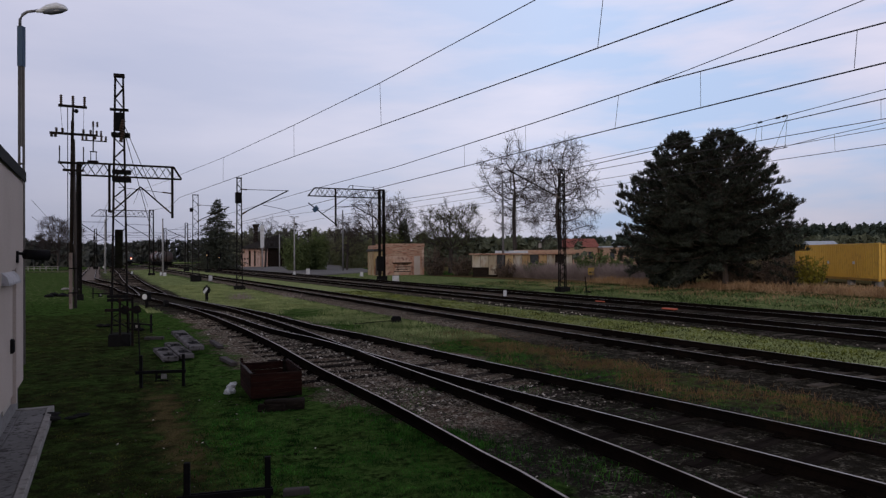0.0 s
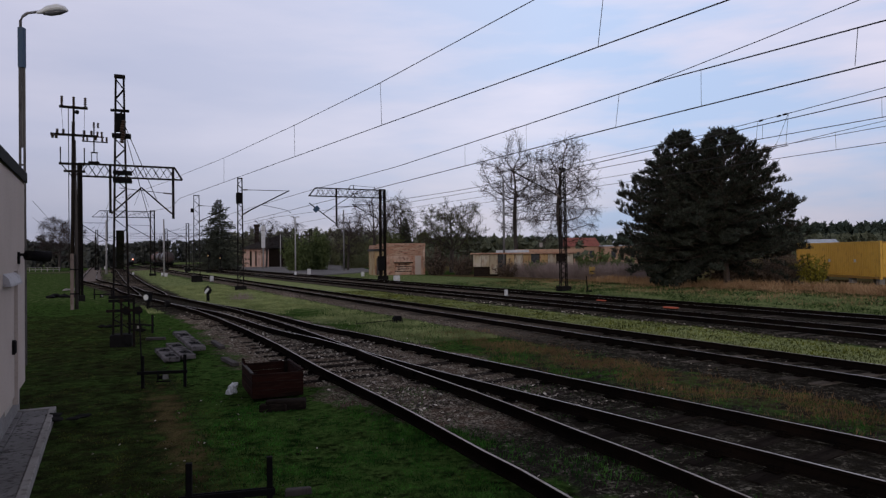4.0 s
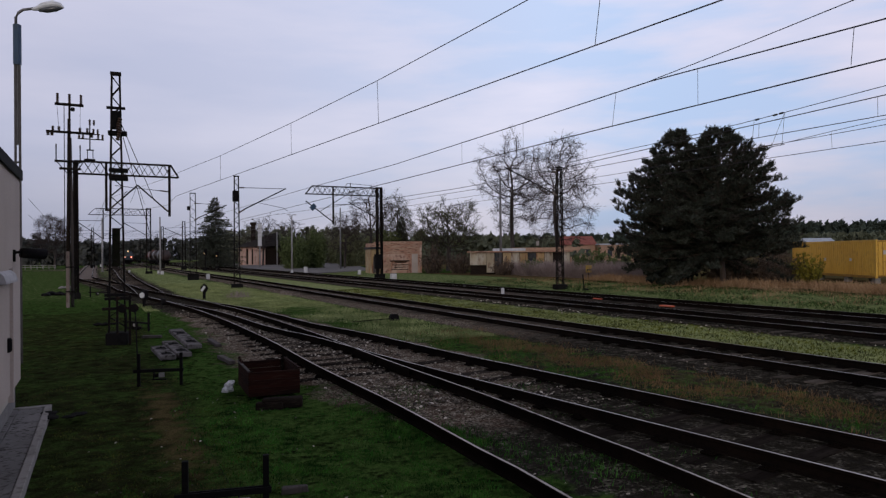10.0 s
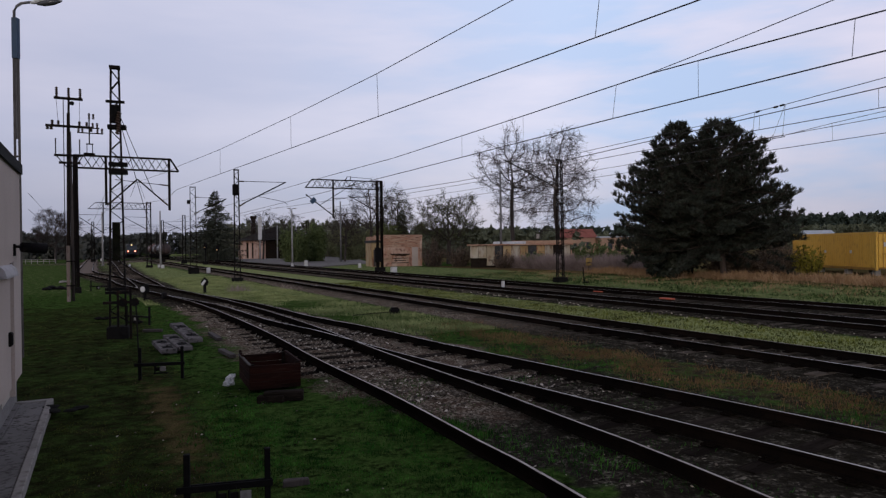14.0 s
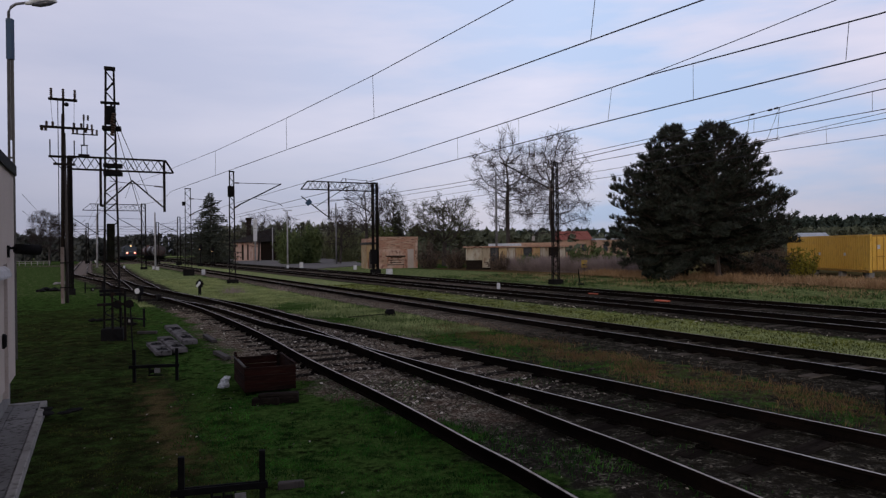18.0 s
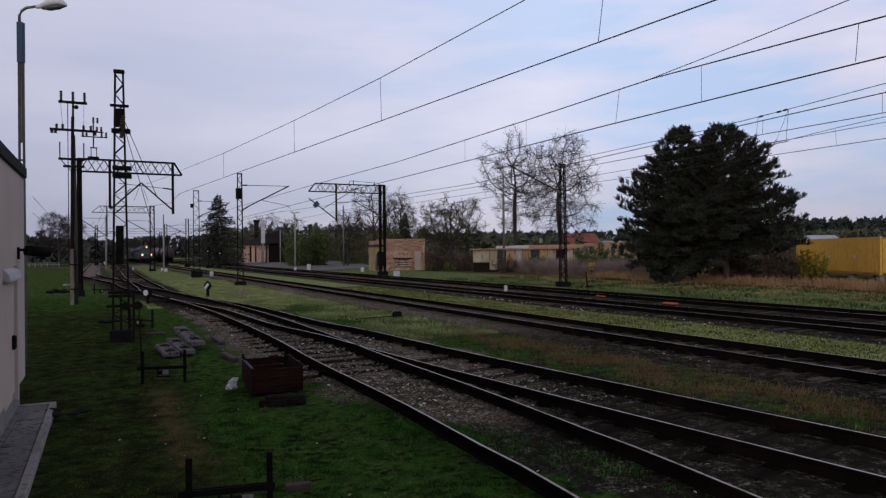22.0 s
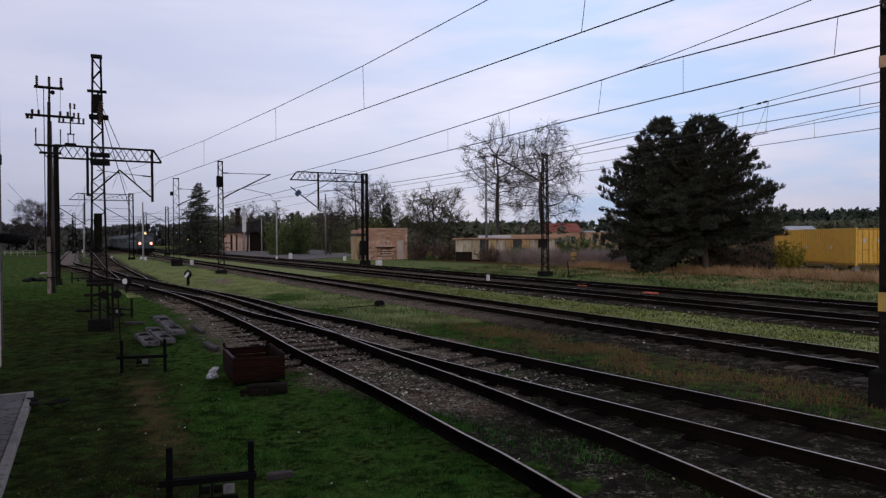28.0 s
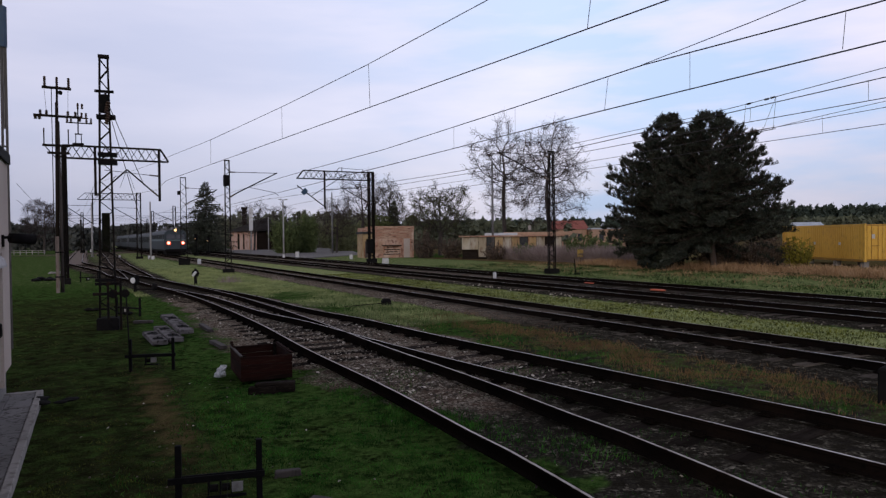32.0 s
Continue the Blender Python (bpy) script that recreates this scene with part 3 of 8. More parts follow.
def make_ground():
    xs = np.concatenate([[-2600, -900, -420, -220, -130, -90], np.arange(-62, -24, 1.2), np.arange(-24, 24, 0.36), np.arange(24, 64, 1.2), [75, 100, 150, 260, 480, 1000, 2600]])
    ys = np.concatenate([[-2600, -800, -300, -120, -60, -34], np.arange(-22, 2, 1.2), np.arange(2, 46, 0.36), np.arange(46, 130, 1.2), [145, 170, 210, 280, 400, 700, 1300, 2600]])
    X, Y = np.meshgrid(xs, ys)
    P = np.c_[X.ravel(), Y.ravel()]
    dist = np.full(len(P), 1e9)
    for key, line in TRACKS.items():
        pts = np.array([(p.x, p.y) for p in line[::3]])
        for k in range(0, len(P), 4000):
            q = P[k:k + 4000]
            d = np.sqrt(((q[:, None, :] - pts[None]) ** 2).sum(2)).min(1)
            dist[k:k + 4000] = np.minimum(dist[k:k + 4000], d)
    s = P @ np.array([ACROSS.x, ACROSS.y])
    d_al = P @ np.array([ALONG.x, ALONG.y])
    gravel = 1 - smoothstep(1.35, 2.25, dist)
    # grass grows up to the siding's near rail
    lawn_side = (P @ np.array([0.894, 0.447]) < 4.5) & (P[:, 1] < 12.8)
    gravel = np.where(lawn_side, 1 - smoothstep(0.55, 0.95, dist), gravel)
    # cinder beds: the strip on the near side of the middle track and the double line beyond
    gravel = np.maximum(gravel, smoothstep(10.7, 11.4, s) * (1 - smoothstep(14.2, 14.9, s)))
    gravel = np.maximum(gravel, smoothstep(17.9, 18.6, s) * (1 - smoothstep(25.2, 25.9, s)))
    # between the two legs of the turnout everything is stone
    dry = smoothstep(36, 38.5, s) * (1 - smoothstep(44, 47, s)) * (d_al < 75) * 0.9
    dry = np.maximum(dry, smoothstep(8.4, 9.6, s) * (1 - smoothstep(10.8, 11.3, s)) * (1 - smoothstep(12, 18, d_al)) * 0.5)
    # trodden earth between paved path and wire run, the station's shade in its tone
    u = P[:, 0] * 0.894 + P[:, 1] * 0.447
    shaded_soil = (1 - smoothstep(1.0, 2.0, u)) * (P[:, 1] > 2) * (1 - smoothstep(24, 40, P[:, 1])) * 0.62
    shaded_soil = np.maximum(shaded_soil, (1 - smoothstep(-22, -16, P[:, 0] + 0.1 * P[:, 1])) * (P[:, 1] < 60) * 0.2)
    dry = np.maximum(dry, smoothstep(0.35, 0.75, u) * (1 - smoothstep(1.05, 1.5, u)) * smoothstep(6.5, 8.5, P[:, 1]) * (1 - smoothstep(12, 15, P[:, 1])) * 0.56)
    dry = np.maximum(dry, smoothstep(44, 52, s) * 0.62)
    # dead grass thinly grown over cinders between siding and main line
    gravel = np.maximum(gravel, smoothstep(8.2, 9.0, s) * (1 - smoothstep(11.0, 11.4, s)) * (1 - smoothstep(14, 20, d_al)) * 0.5)
    gravel = np.maximum(gravel, (1 - smoothstep(1.05, 1.9, dist)) * smoothstep(9.3, 11.5, P[:, 1]) * (P[:, 1] < 14) * (u < 6) * 0.7)
    gravel = np.maximum(gravel, (1 - smoothstep(1.6, 3.2, dist)) * smoothstep(12.5, 15, P[:, 1]) * (1 - smoothstep(20, 26, P[:, 1])) * (u < 6) * 0.62)
    lush = smoothstep(14.6, 15.4, s) * (1 - smoothstep(17.4, 18.2, s)) * 0.85
    lush = np.maximum(lush, smoothstep(18, 40, P[:, 1]) * (s < 11) * smoothstep(0, 4, s) * 0.58)
    lush = np.maximum(lush, smoothstep(24, 42, P[:, 1]) * (s < 2) * 0.36)
    lush = np.maximum(lush, smoothstep(25.4, 26.6, s) * (1 - smoothstep(36, 40, s)) * 0.52)
    Z = np.array([ground_height(x, y, g) if abs(x) < 130 and -60 < y < 210 else -0.02 for (x, y), g in zip(P, gravel)])
    nx, ny = len(xs), len(ys)
    faces = [(j * nx + i, j * nx + i + 1, (j + 1) * nx + i + 1, (j + 1) * nx + i) for j in range(ny - 1) for i in range(nx - 1)]
    ob = raw_part("ground", np.c_[P, Z].tolist(), faces, M["ground"], smooth=True)
    at = ob.data.color_attributes.new("zone", "FLOAT_COLOR", "POINT")
    at.data.foreach_set("color", np.c_[gravel, dry, lush, shaded_soil].astype(np.float32).ravel())
    # fresh pale stone round the turnout, thinning out near by and to the right
    stony = (1 - smoothstep(1.4, 2.6, dist)) * smoothstep(6.5, 12.5, P[:, 1]) * (1 - smoothstep(24, 34, P[:, 1])) * (s < 9.5) * (1 - smoothstep(0.6, 2.8, P[:, 0]))
    stony = np.maximum(stony, (1 - smoothstep(1.2, 2.2, dist)) * smoothstep(30, 60, P[:, 1]) * 0.7)
    # gravel of the running lines turns paler farther along the yard
    dusty = smoothstep(10.5, 11.2, s) * (1 - smoothstep(14.4, 15.0, s)) * smoothstep(7, 22, d_al) * 0.66
    dusty = np.maximum(dusty, smoothstep(17.8, 18.6, s) * (1 - smoothstep(25.2, 26, s)) * smoothstep(14, 40, d_al) * 0.64)
    stony = np.maximum(stony, dusty)
    margin = (1 - smoothstep(1.6, 3.4, dist)) * smoothstep(12.5, 15, P[:, 1]) * (1 - smoothstep(20, 26, P[:, 1])) * (u < 6)
    stony = np.maximum(stony, margin)
    st = ob.data.color_attributes.new("stony", "FLOAT_COLOR", "POINT")
    st.data.foreach_set("color", np.c_[stony, stony, stony, np.ones(len(P))].astype(np.float32).ravel())
    return tagged(ob, "patchy spring grass with dark cinder and gravel track beds", "ground", kind="structure")


make_ground()


# ---- tracks ----
RAIL = [(-0.0625, 0.0), (0.0625, 0.0), (0.0625, 0.012), (0.012, 0.028), (0.009, 0.105), (0.0335, 0.118), (0.0335, 0.146), (0.027, 0.152), (0.016, 0.1525), (-0.018, 0.1525), (-0.027, 0.152), (-0.0335, 0.146), (-0.0335, 0.118), (-0.009, 0.105), (-0.012, 0.028), (-0.0625, 0.012)]


def rail(line, off, parent, top, name="rail", lift=0.0):
    """Sweeps the rail profile beside the track's centre line."""
    z0 = RAIL_TOP - 0.152 + lift
    verts, faces, idx = [], [], []
    n = len(RAIL)
    pts = []
    for i, p in enumerate(line):
        d = (line[min(i + 1, len(line) - 1)] - line[max(i - 1, 0)]).normalized()
        pts.append((p, Vector((d.y, -d.x, 0))))
    for p, s in pts:
        for a, b in RAIL:
            verts.append(p + s * (off + a) + Vector((0, 0, z0 + b)))
    for i in range(len(pts) - 1):
        for k in range(n):
            k2 = (k + 1) % n
            faces.append((i * n + k, i * n + k2, (i + 1) * n + k2, (i + 1) * n + k))
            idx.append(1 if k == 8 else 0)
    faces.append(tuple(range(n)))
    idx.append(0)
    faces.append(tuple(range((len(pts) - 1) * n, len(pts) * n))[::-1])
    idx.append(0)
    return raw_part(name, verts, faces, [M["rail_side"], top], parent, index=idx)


def sleeper_mesh(material):
    bm = box(bm_new(), -1.3, 1.3, -0.13, 0.13, -0.12, 0.035, chamfer=0.018)
    rnd = random.Random(4)
    for v in bm.verts:
        v.co += Vector((rnd.uniform(-0.02, 0.02), rnd.uniform(-0.012, 0.012), rnd.uniform(-0.008, 0.008)))
    me = bpy.data.meshes.new("sleeper")
    bm.to_mesh(me)
    bm.free()
    me.materials.append(material)
    return me


def chair_mesh():
    """Cast chair that clasps a rail foot, with two coach screws."""
    bm = box(bm_new(), -0.15, 0.15, -0.085, 0.085, 0.0, 0.026, chamfer=0.008)
    for sg in (-1, 1):
        box(bm, sg * 0.085 - 0.028, sg * 0.085 + 0.028, -0.05, 0.05, 0.02, 0.062)
        tube(bm, [(sg * 0.125, 0, 0.02), (sg * 0.125, 0, 0.055)], 0.016, 6)
    me = bpy.data.meshes.new("rail_chair")
    bm.to_mesh(me)
    bm.free()
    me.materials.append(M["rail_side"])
    return me


def make_track(key, label, top, near, skip=lambda p: False, far_skip=2):
    line = TRACKS[key]
    tr = thing("railway_track", 0, 0, 0, 0, label, "railway track", "tracks of the yard", "structure")
    straight = key in "CDE"
    rl = [line[0], line[-1]] if straight else line
    rail(rl, -0.751, tr, top)
    rail(rl, 0.751, tr, top)
    wood = M["sleeper_dusty"] if straight else M["sleeper"]
    me = sleeper_mesh(wood)
    rnd = random.Random(ord(key))
    fv, ff = [], []
    chair = chair_mesh()
    for i, p in enumerate(line):
        if skip(p):
            continue
        d = (line[min(i + 1, len(line) - 1)] - line[max(i - 1, 0)]).normalized()
        ang = math.degrees(math.atan2(d.y, d.x)) - 90 + rnd.uniform(-1.5, 1.5)
        z = rnd.uniform(-0.062, -0.012) - (0.085 if key == "A" and p.y < 13.4 else 0)
        if (p - Vector((0, 8, 0))).length < near and p.y > 2:
            ob = new("sleeper", me)
            ob.parent = tr
            ob.matrix_world = pose(p.x + rnd.uniform(-0.03, 0.03), p.y, z, 0, 0, ang)
            if (key == "A" and 13.4 < p.y < 24) or (key == "B" and p.y < 24) or (key == "C" and p.y < 20):
                for off in (-0.751, 0.751):
                    q = p + Vector((d.y, -d.x, 0)) * off
                    ob = new("rail_chair", chair)
                    ob.parent = tr
                    ob.matrix_world = pose(q.x, q.y, 0.012, 0, 0, ang)
        elif p.y > -12 and (p.y < 150 or i % far_skip == 0):
            m = pose(p.x, p.y, z, 0, 0, ang)
            k = len(fv)
            fv += [m @ Vector((x, y, zz)) for x in (-1.3, 1.3) for y in (-0.13, 0.13) for zz in (-0.05, 0.035)]
            ff += [tuple(k + j for j in q) for q in ((0, 1, 3, 2), (4, 6, 7, 5), (0, 4, 5, 1), (2, 3, 7, 6), (1, 5, 7, 3))]
    if fv:
        tagged(raw_part("far_sleepers", fv, ff, wood, tr, "tarred sleepers in the distance"), kind="stuff")
    return tr


track_a = make_track("A", "siding track with worn rails and half-buried oak sleepers", M["rail_top_dull"], 34)
track_b = make_track("B", "turnout track with worn rails, sleepers and stony ballast", M["rail_top"], 34, lambda p: p.y > 20)
track_l = make_track("L", "crossover track leading to a distant pale-ballasted line", M["rail_top"], 30)
track_q = make_track("Q", "siding track curving away through the grass", M["rail_top_dull"], 30, lambda p: p.y < 47)
track_c = make_track("C", "main line track in dark cinder ballast", M["rail_top"], 40)
track_d = make_track("D", "dark second running line with bright rail heads", M["rail_top"], 34)
track_e = make_track("E", "outer running line along the grass verge", M["rail_top"], 34)


def pale_bed():
    """Fresh pale ballast under the far straight of the crossover track."""
    line = [p for p in TRACKS["L"] if 72 < p.y < 250][::6]
    verts, faces = [], []
    for i, p in enumerate(line):
        d = (line[min(i + 1, len(line) - 1)] - line[max(i - 1, 0)]).normalized()
        s = Vector((d.y, -d.x, 0))
        verts += [p - s * 1.5 + Vector((0, 0, -0.05)), p - s * 1.05 + Vector((0, 0, 0.03)), p + s * 1.05 + Vector((0, 0, 0.03)), p + s * 1.5 + Vector((0, 0, -0.05))]
    for i in range(len(line) - 1):
        for k in range(3):
            faces.append((4 * i + k, 4 * i + k + 1, 4 * i + k + 5, 4 * i + k + 4))
    raw_part("ballast_bed", verts, faces, M["pale_ballast"], track_l, "pale pinkish fresh ballast")


pale_bed()


def turnout_fittings(track, frog, ang, label):
    """Frog casting and wing rails."""
    f = Vector((*frog, 0))
    d = Vector((-math.sin(radians(ang)), math.cos(radians(ang)), 0))
    s = Vector((d.y, -d.x, 0))
    bm = bm_new()
    for k in (-1, 1):
        beam(bm, f - d * 0.3 + s * 0.02 * k + Vector((0, 0, 0.112)), f - d * 1.9 + s * 0.17 * k + Vector((0, 0, 0.112)), 0.06, 0.15)
    beam(bm, f + Vector((0, 0, 0.11)), f + d * 1.1 + Vector((0, 0, 0.11)), 0.10, 0.152)
    part("frog", bm, M["rail_side"], track, label)


turnout_fittings(track_b, (-1.45, 14.9), 29.5, "rusty cast turnout frog")


# ---- ballast stones lying loose ----
def stones():
    rnd = random.Random(11)
    verts, faces = [], []
    base = [Vector(v) for v in ((1, 0, 0), (-1, 0, 0), (0, 1, 0), (0, -1, 0), (0, 0, 1), (0, 0, -0.6), (0.7, 0.6, 0.5), (-0.6, 0.7, 0.45))]
    tris = ((0, 6, 4), (6, 2, 4), (2, 7, 4), (7, 1, 4), (1, 3, 4), (3, 0, 4), (0, 2, 6), (2, 1, 7), (2, 0, 5), (1, 2, 5), (3, 1, 5), (0, 3, 5))

    def drop(p, r):
        m = Matrix.Translation(p) @ Euler((rnd.uniform(-0.5, 0.5), rnd.uniform(-0.5, 0.5), rnd.uniform(0, 6))).to_matrix().to_4x4()
        sc = Vector((rnd.uniform(0.7, 1.3), rnd.uniform(0.7, 1.2), rnd.uniform(0.35, 0.7))) * r
        k = len(verts)
        verts.extend(m @ Vector((v.x * sc.x, v.y * sc.y, v.z * sc.z)) for v in base)
        faces.extend(tuple(k + j for j in t) for t in tris)

    for key, dens, lo, hi in (("A", 200, 4.5, 30), ("B", 200, 5.5, 30), ("C", 60, 9, 40), ("D", 14, 17, 45), ("E", 8, 20, 45)):
        for p in TRACKS[key]:
            if lo < p.y < hi:
                for _ in range(dens if p.y < 20 or key in "AB" else dens // 2):
                    clump = noise.noise(Vector((p.x * 0.35, p.y * 0.35, 1.7)))
                    if rnd.random() < (0.66 if p.y > 10.5 and key in "AB" else (0.13 if p.x < 1.5 else 0.04) if key in "AB" else 0.26) + clump:
                        o = rnd.gauss(0, 0.75)
                        if key == "A" and p.y < 13 and o < -0.8:
                            continue
                        q = p + ACROSS * o + ALONG * rnd.uniform(-0.3, 0.3)
                        drop(q + Vector((0, 0, rnd.uniform(0.0, 0.03))), rnd.choice((0.012, 0.017, 0.023, 0.034)) * (0.75 if p.y < 9 else 1.15))
    for _ in range(500):
        q = yard(rnd.gauss(17.9, 0.35), rnd.uniform(-2, 40))
        drop(q + Vector((0, 0, 0.0)), rnd.uniform(0.02, 0.06))
    for _ in range(90):
        q = Vector((rnd.uniform(-4.5, -0.5), rnd.uniform(5.2, 12), -0.035))
        drop(q, rnd.uniform(0.008, 0.02))
    ob = raw_part("ballast_stones", verts, faces, M["stone_mix"])
    tagged(ob, "loose pale ballast stones scattered between the rails", "ballast", kind="stuff")


stones()

# ---- catenary masts, booms and wires ----
MAST_GROUP = "lattice masts along the tracks"


def lattice_mast(x, y, h, wb, wt, label, rz=TURN, depth=0.16, leg=0.075, base=(0.32, 0.30), pitch=0.62, bands=(), name="catenary_mast", web=True):
    """Two steel legs that lean together, laced on both faces, on a concrete block."""
    t = thing(name, x, y, 0, rz, label, "mast", MAST_GROUP)
    bw, bh = base
    bm = box(bm_new(), -wb / 2 - bw / 2, wb / 2 + bw / 2, -0.32, 0.32, -0.25, bh, chamfer=0.03)
    part("foundation", bm, M["concrete_dark"], t, "sooty concrete block")
    for sgn in (-1, 1):
        bm = bm_new()
        for yy in (-depth / 2, depth / 2):
            beam(bm, (sgn * wb / 2, yy, bh - 0.05), (sgn * wt / 2, yy, h), leg, 0.045)
        if web:
            beam(bm, (sgn * wb / 2, 0, bh - 0.05), (sgn * wt / 2, 0, h), 0.02, depth)
        part("leg", bm, M["steel_dark"], t)
    n = max(6, int((h - bh) / pitch))
    for face in (-1, 1):
        for i in range(n):
            z0 = bh + 0.15 + (h - bh - 0.25) * i / n
            z1 = bh + 0.15 + (h - bh - 0.25) * (i + 1) / n
            w0 = wb + (wt - wb) * (z0 - bh) / (h - bh)
            w1 = wb + (wt - wb) * (z1 - bh) / (h - bh)
            sg = 1 if i % 2 else -1
            bm = beam(bm_new(), (-sg * w0 / 2, face * depth / 2, z0), (sg * w1 / 2, face * depth / 2, z1), 0.045, 0.02)
            part("lattice_bar", bm, M["steel_dark"], t)
    bm = box(bm_new(), -wt / 2 - 0.04, wt / 2 + 0.04, -depth / 2 - 0.03, depth / 2 + 0.03, h - 0.06, h + 0.02)
    part("top_plate", bm, M["steel_dark"], t)
    for z, hh, mat in bands:
        w = wb + (wt - wb) * (z - bh) / (h - bh) + leg + 0.02
        bm = box(bm_new(), -w / 2, w / 2, -depth / 2 - 0.035, depth / 2 + 0.035, z, z + hh)
        part("painted_band", bm, M[mat], t)
    return t


def insulator(bm, a, b, r=0.07, sheds=5):
    """Ribbed insulator from a to b."""
    a, b = Vector(a), Vector(b)
    pts, rad = [], []
    for i in range(sheds * 2 + 1):
        pts.append(a.lerp(b, i / (sheds * 2)))
        rad.append(r if i % 2 else r * 0.5)
    return tube(bm, pts, rad, 8)


def cantilever(t, side, z_low, z_high, reach, tip, mat="steel_dark"):
    """Swivelling arm on a mast: sloping tube, stay and registration arm, with insulators at the mast."""
    bm = bm_new()
    tube(bm, [(side * 0.55, 0, z_low + (tip - z_low) * 0.55 / reach), (side * reach, 0, tip)], 0.045, 8)
    part("cantilever_tube", bm, M[mat], t)
    bm = bm_new()
    insulator(bm, (side * 0.12, 0, z_low), (side * 0.58, 0, z_low + (tip - z_low) * 0.55 / reach), 0.08)
    part("insulator", bm, M["insul"], t)
    bm = bm_new()
    tube(bm, [(side * 0.55, 0, z_high), (side * reach * 0.98, 0, tip - 0.02)], 0.022, 6)
    part("stay_tube", bm, M[mat], t)
    bm = bm_new()
    insulator(bm, (side * 0.12, 0, z_high), (side * 0.56, 0, z_high), 0.07)
    part("insulator", bm, M["insul"], t)
    bm = bm_new()
    zz = z_low + 0.45
    tube(bm, [(side * reach * 0.42, 0, z_low + (tip - z_low) * 0.42), (side * (reach * 0.95), 0, zz), (side * (reach * 1.03), 0, zz - 0.22)], 0.018, 6)
    part("registration_arm", bm, M[mat], t)


def boom(t, x0, x1, z0, z1, y=0.0, n=12, tail=0.5, depth=0.35):
    """A lattice cross boom along the mast's own x."""
    sg = 1 if x1 > x0 else -1
    for yy in (-depth / 2, depth / 2):
        bm = beam(bm_new(), (x0, y + yy, z1), (x1, y + yy, z1), 0.07, 0.07)
        part("top_chord", bm, M["steel_dark"], t)
        bm = beam(bm_new(), (x0, y + yy, z0), (x1 + sg * tail, y + yy, z0), 0.07, 0.07)
        part("bottom_chord", bm, M["steel_dark"], t)
        bm = beam(bm_new(), (x1, y + yy, z1), (x1 + sg * tail, y + yy, z0), 0.05, 0.05)
        part("end_bar", bm, M["steel_dark"], t)
    for i in range(n):
        a, b = x0 + (x1 - x0) * i / n, x0 + (x1 - x0) * (i + 1) / n
        for yy, up in ((-depth / 2, True), (-depth / 2, False), (depth / 2, i % 2 == 0)):
            bm = beam(bm_new(), (a, y + yy, z0 if up else z1), (b, y + yy, z1 if up else z0), 0.03, 0.03)
            part("boom_lattice", bm, M["steel_dark"], t)


def hanger(t, x, z_top, z_bot, y=0.0):
    bm = box(bm_new(), x - 0.07, x + 0.07, y - 0.07, y + 0.07, z_bot, z_top, chamfer=0.01)
    part("hanging_post", bm, M["steel_dark"], t)


def arm(t, a, b, r=0.04, name="arm_tube"):
    part(name, tube(bm_new(), [a, b], r, 6), M["steel_dark"], t)


# tall lattice mast by the sand box, with switchgear
m1 = lattice_mast(-9.18, 19.18, 7.64, 0.42, 0.20, "tall dark lattice steel mast with switchgear on a concrete block", rz=22, depth=0.13, leg=0.055, pitch=0.29, web=False, base=(0.14, 0.30))
bm = bm_new()
box(bm, -0.11, 0.11, -0.13, 0.13, 6.05, 6.55, chamfer=0.02)
box(bm, -0.24, 0.24, -0.06, 0.06, 6.62, 6.68)
part("switch_box", bm, M["black"], m1)
for z in (6.0, 5.7):
    part("insulator", insulator(bm_new(), (0.05, -0.2, z), (0.12, -0.2, z + 0.34), 0.07), M["insul"], m1)
part("bracket", box(bm_new(), -0.2, 0.28, -0.16, 0.16, 5.88, 5.98), M["black"], m1)
part("bracket", box(bm_new(), -0.18, 0.30, -0.2, 0.2, 4.83, 4.92), M["black"], m1)
part("bracket", box(bm_new(), -0.18, 0.30, -0.2, 0.2, 4.6, 4.7), M["black"], m1)
for p, q in (((0.1, 0, 6.3), (0.95, 2.2, 4.2)), ((0.1, 0, 6.15), (0.80, 2.6, 3.2))):
    arm(m1, p, q, 0.010, "guy_wire")
part("relay_cabinet", box(bm_new(), -0.13, 0.07, 0.14, 0.38, 2.15, 3.25, chamfer=0.015), M["olive_paint"], m1, "dark olive relay cabinet")
# signal-wire pulley frame at the foot
for z, a, b in ((0.98, -0.36, 0.55), (1.26, -0.30, 0.34), (1.36, -0.30, 0.30)):
    part("pulley_bar", beam(bm_new(), (a, -0.28, z), (b, -0.28, z), 0.07, 0.08), M["steel_dark"], m1)
for x in (0.02, 0.34):
    part("pulley_post", beam(bm_new(), (x, -0.28, -0.05), (x, -0.28, 1.36), 0.06, 0.06), M["steel_dark"], m1)
for x in (0.15, 0.45):
    part("pulley_wheel", tube(bm_new(), [(x, -0.36, 0.98), (x, -0.31, 0.98)], 0.12, 12), M["steel_dark"], m1)

# power pole on a concrete stub, three cross arms
pp = thing("power_pole", -18.2, 33.2, 0, TURN, "wooden power pole on a concrete stub with insulator arms", "utility pole")
part("stub", box(bm_new(), -0.16, 0.0, -0.12, 0.12, -0.3, 2.7, chamfer=0.02), M["stub"], pp, "reddish concrete stub")
part("pole", tube(bm_new(), [(-0.07, 0.2, 1.6), (-0.04, 0.06, 5), (0.01, 0, 9.2)], [0.08, 0.08, 0.075], 10), M["wood_dark"], pp, "dark tarred pole", smooth=True)
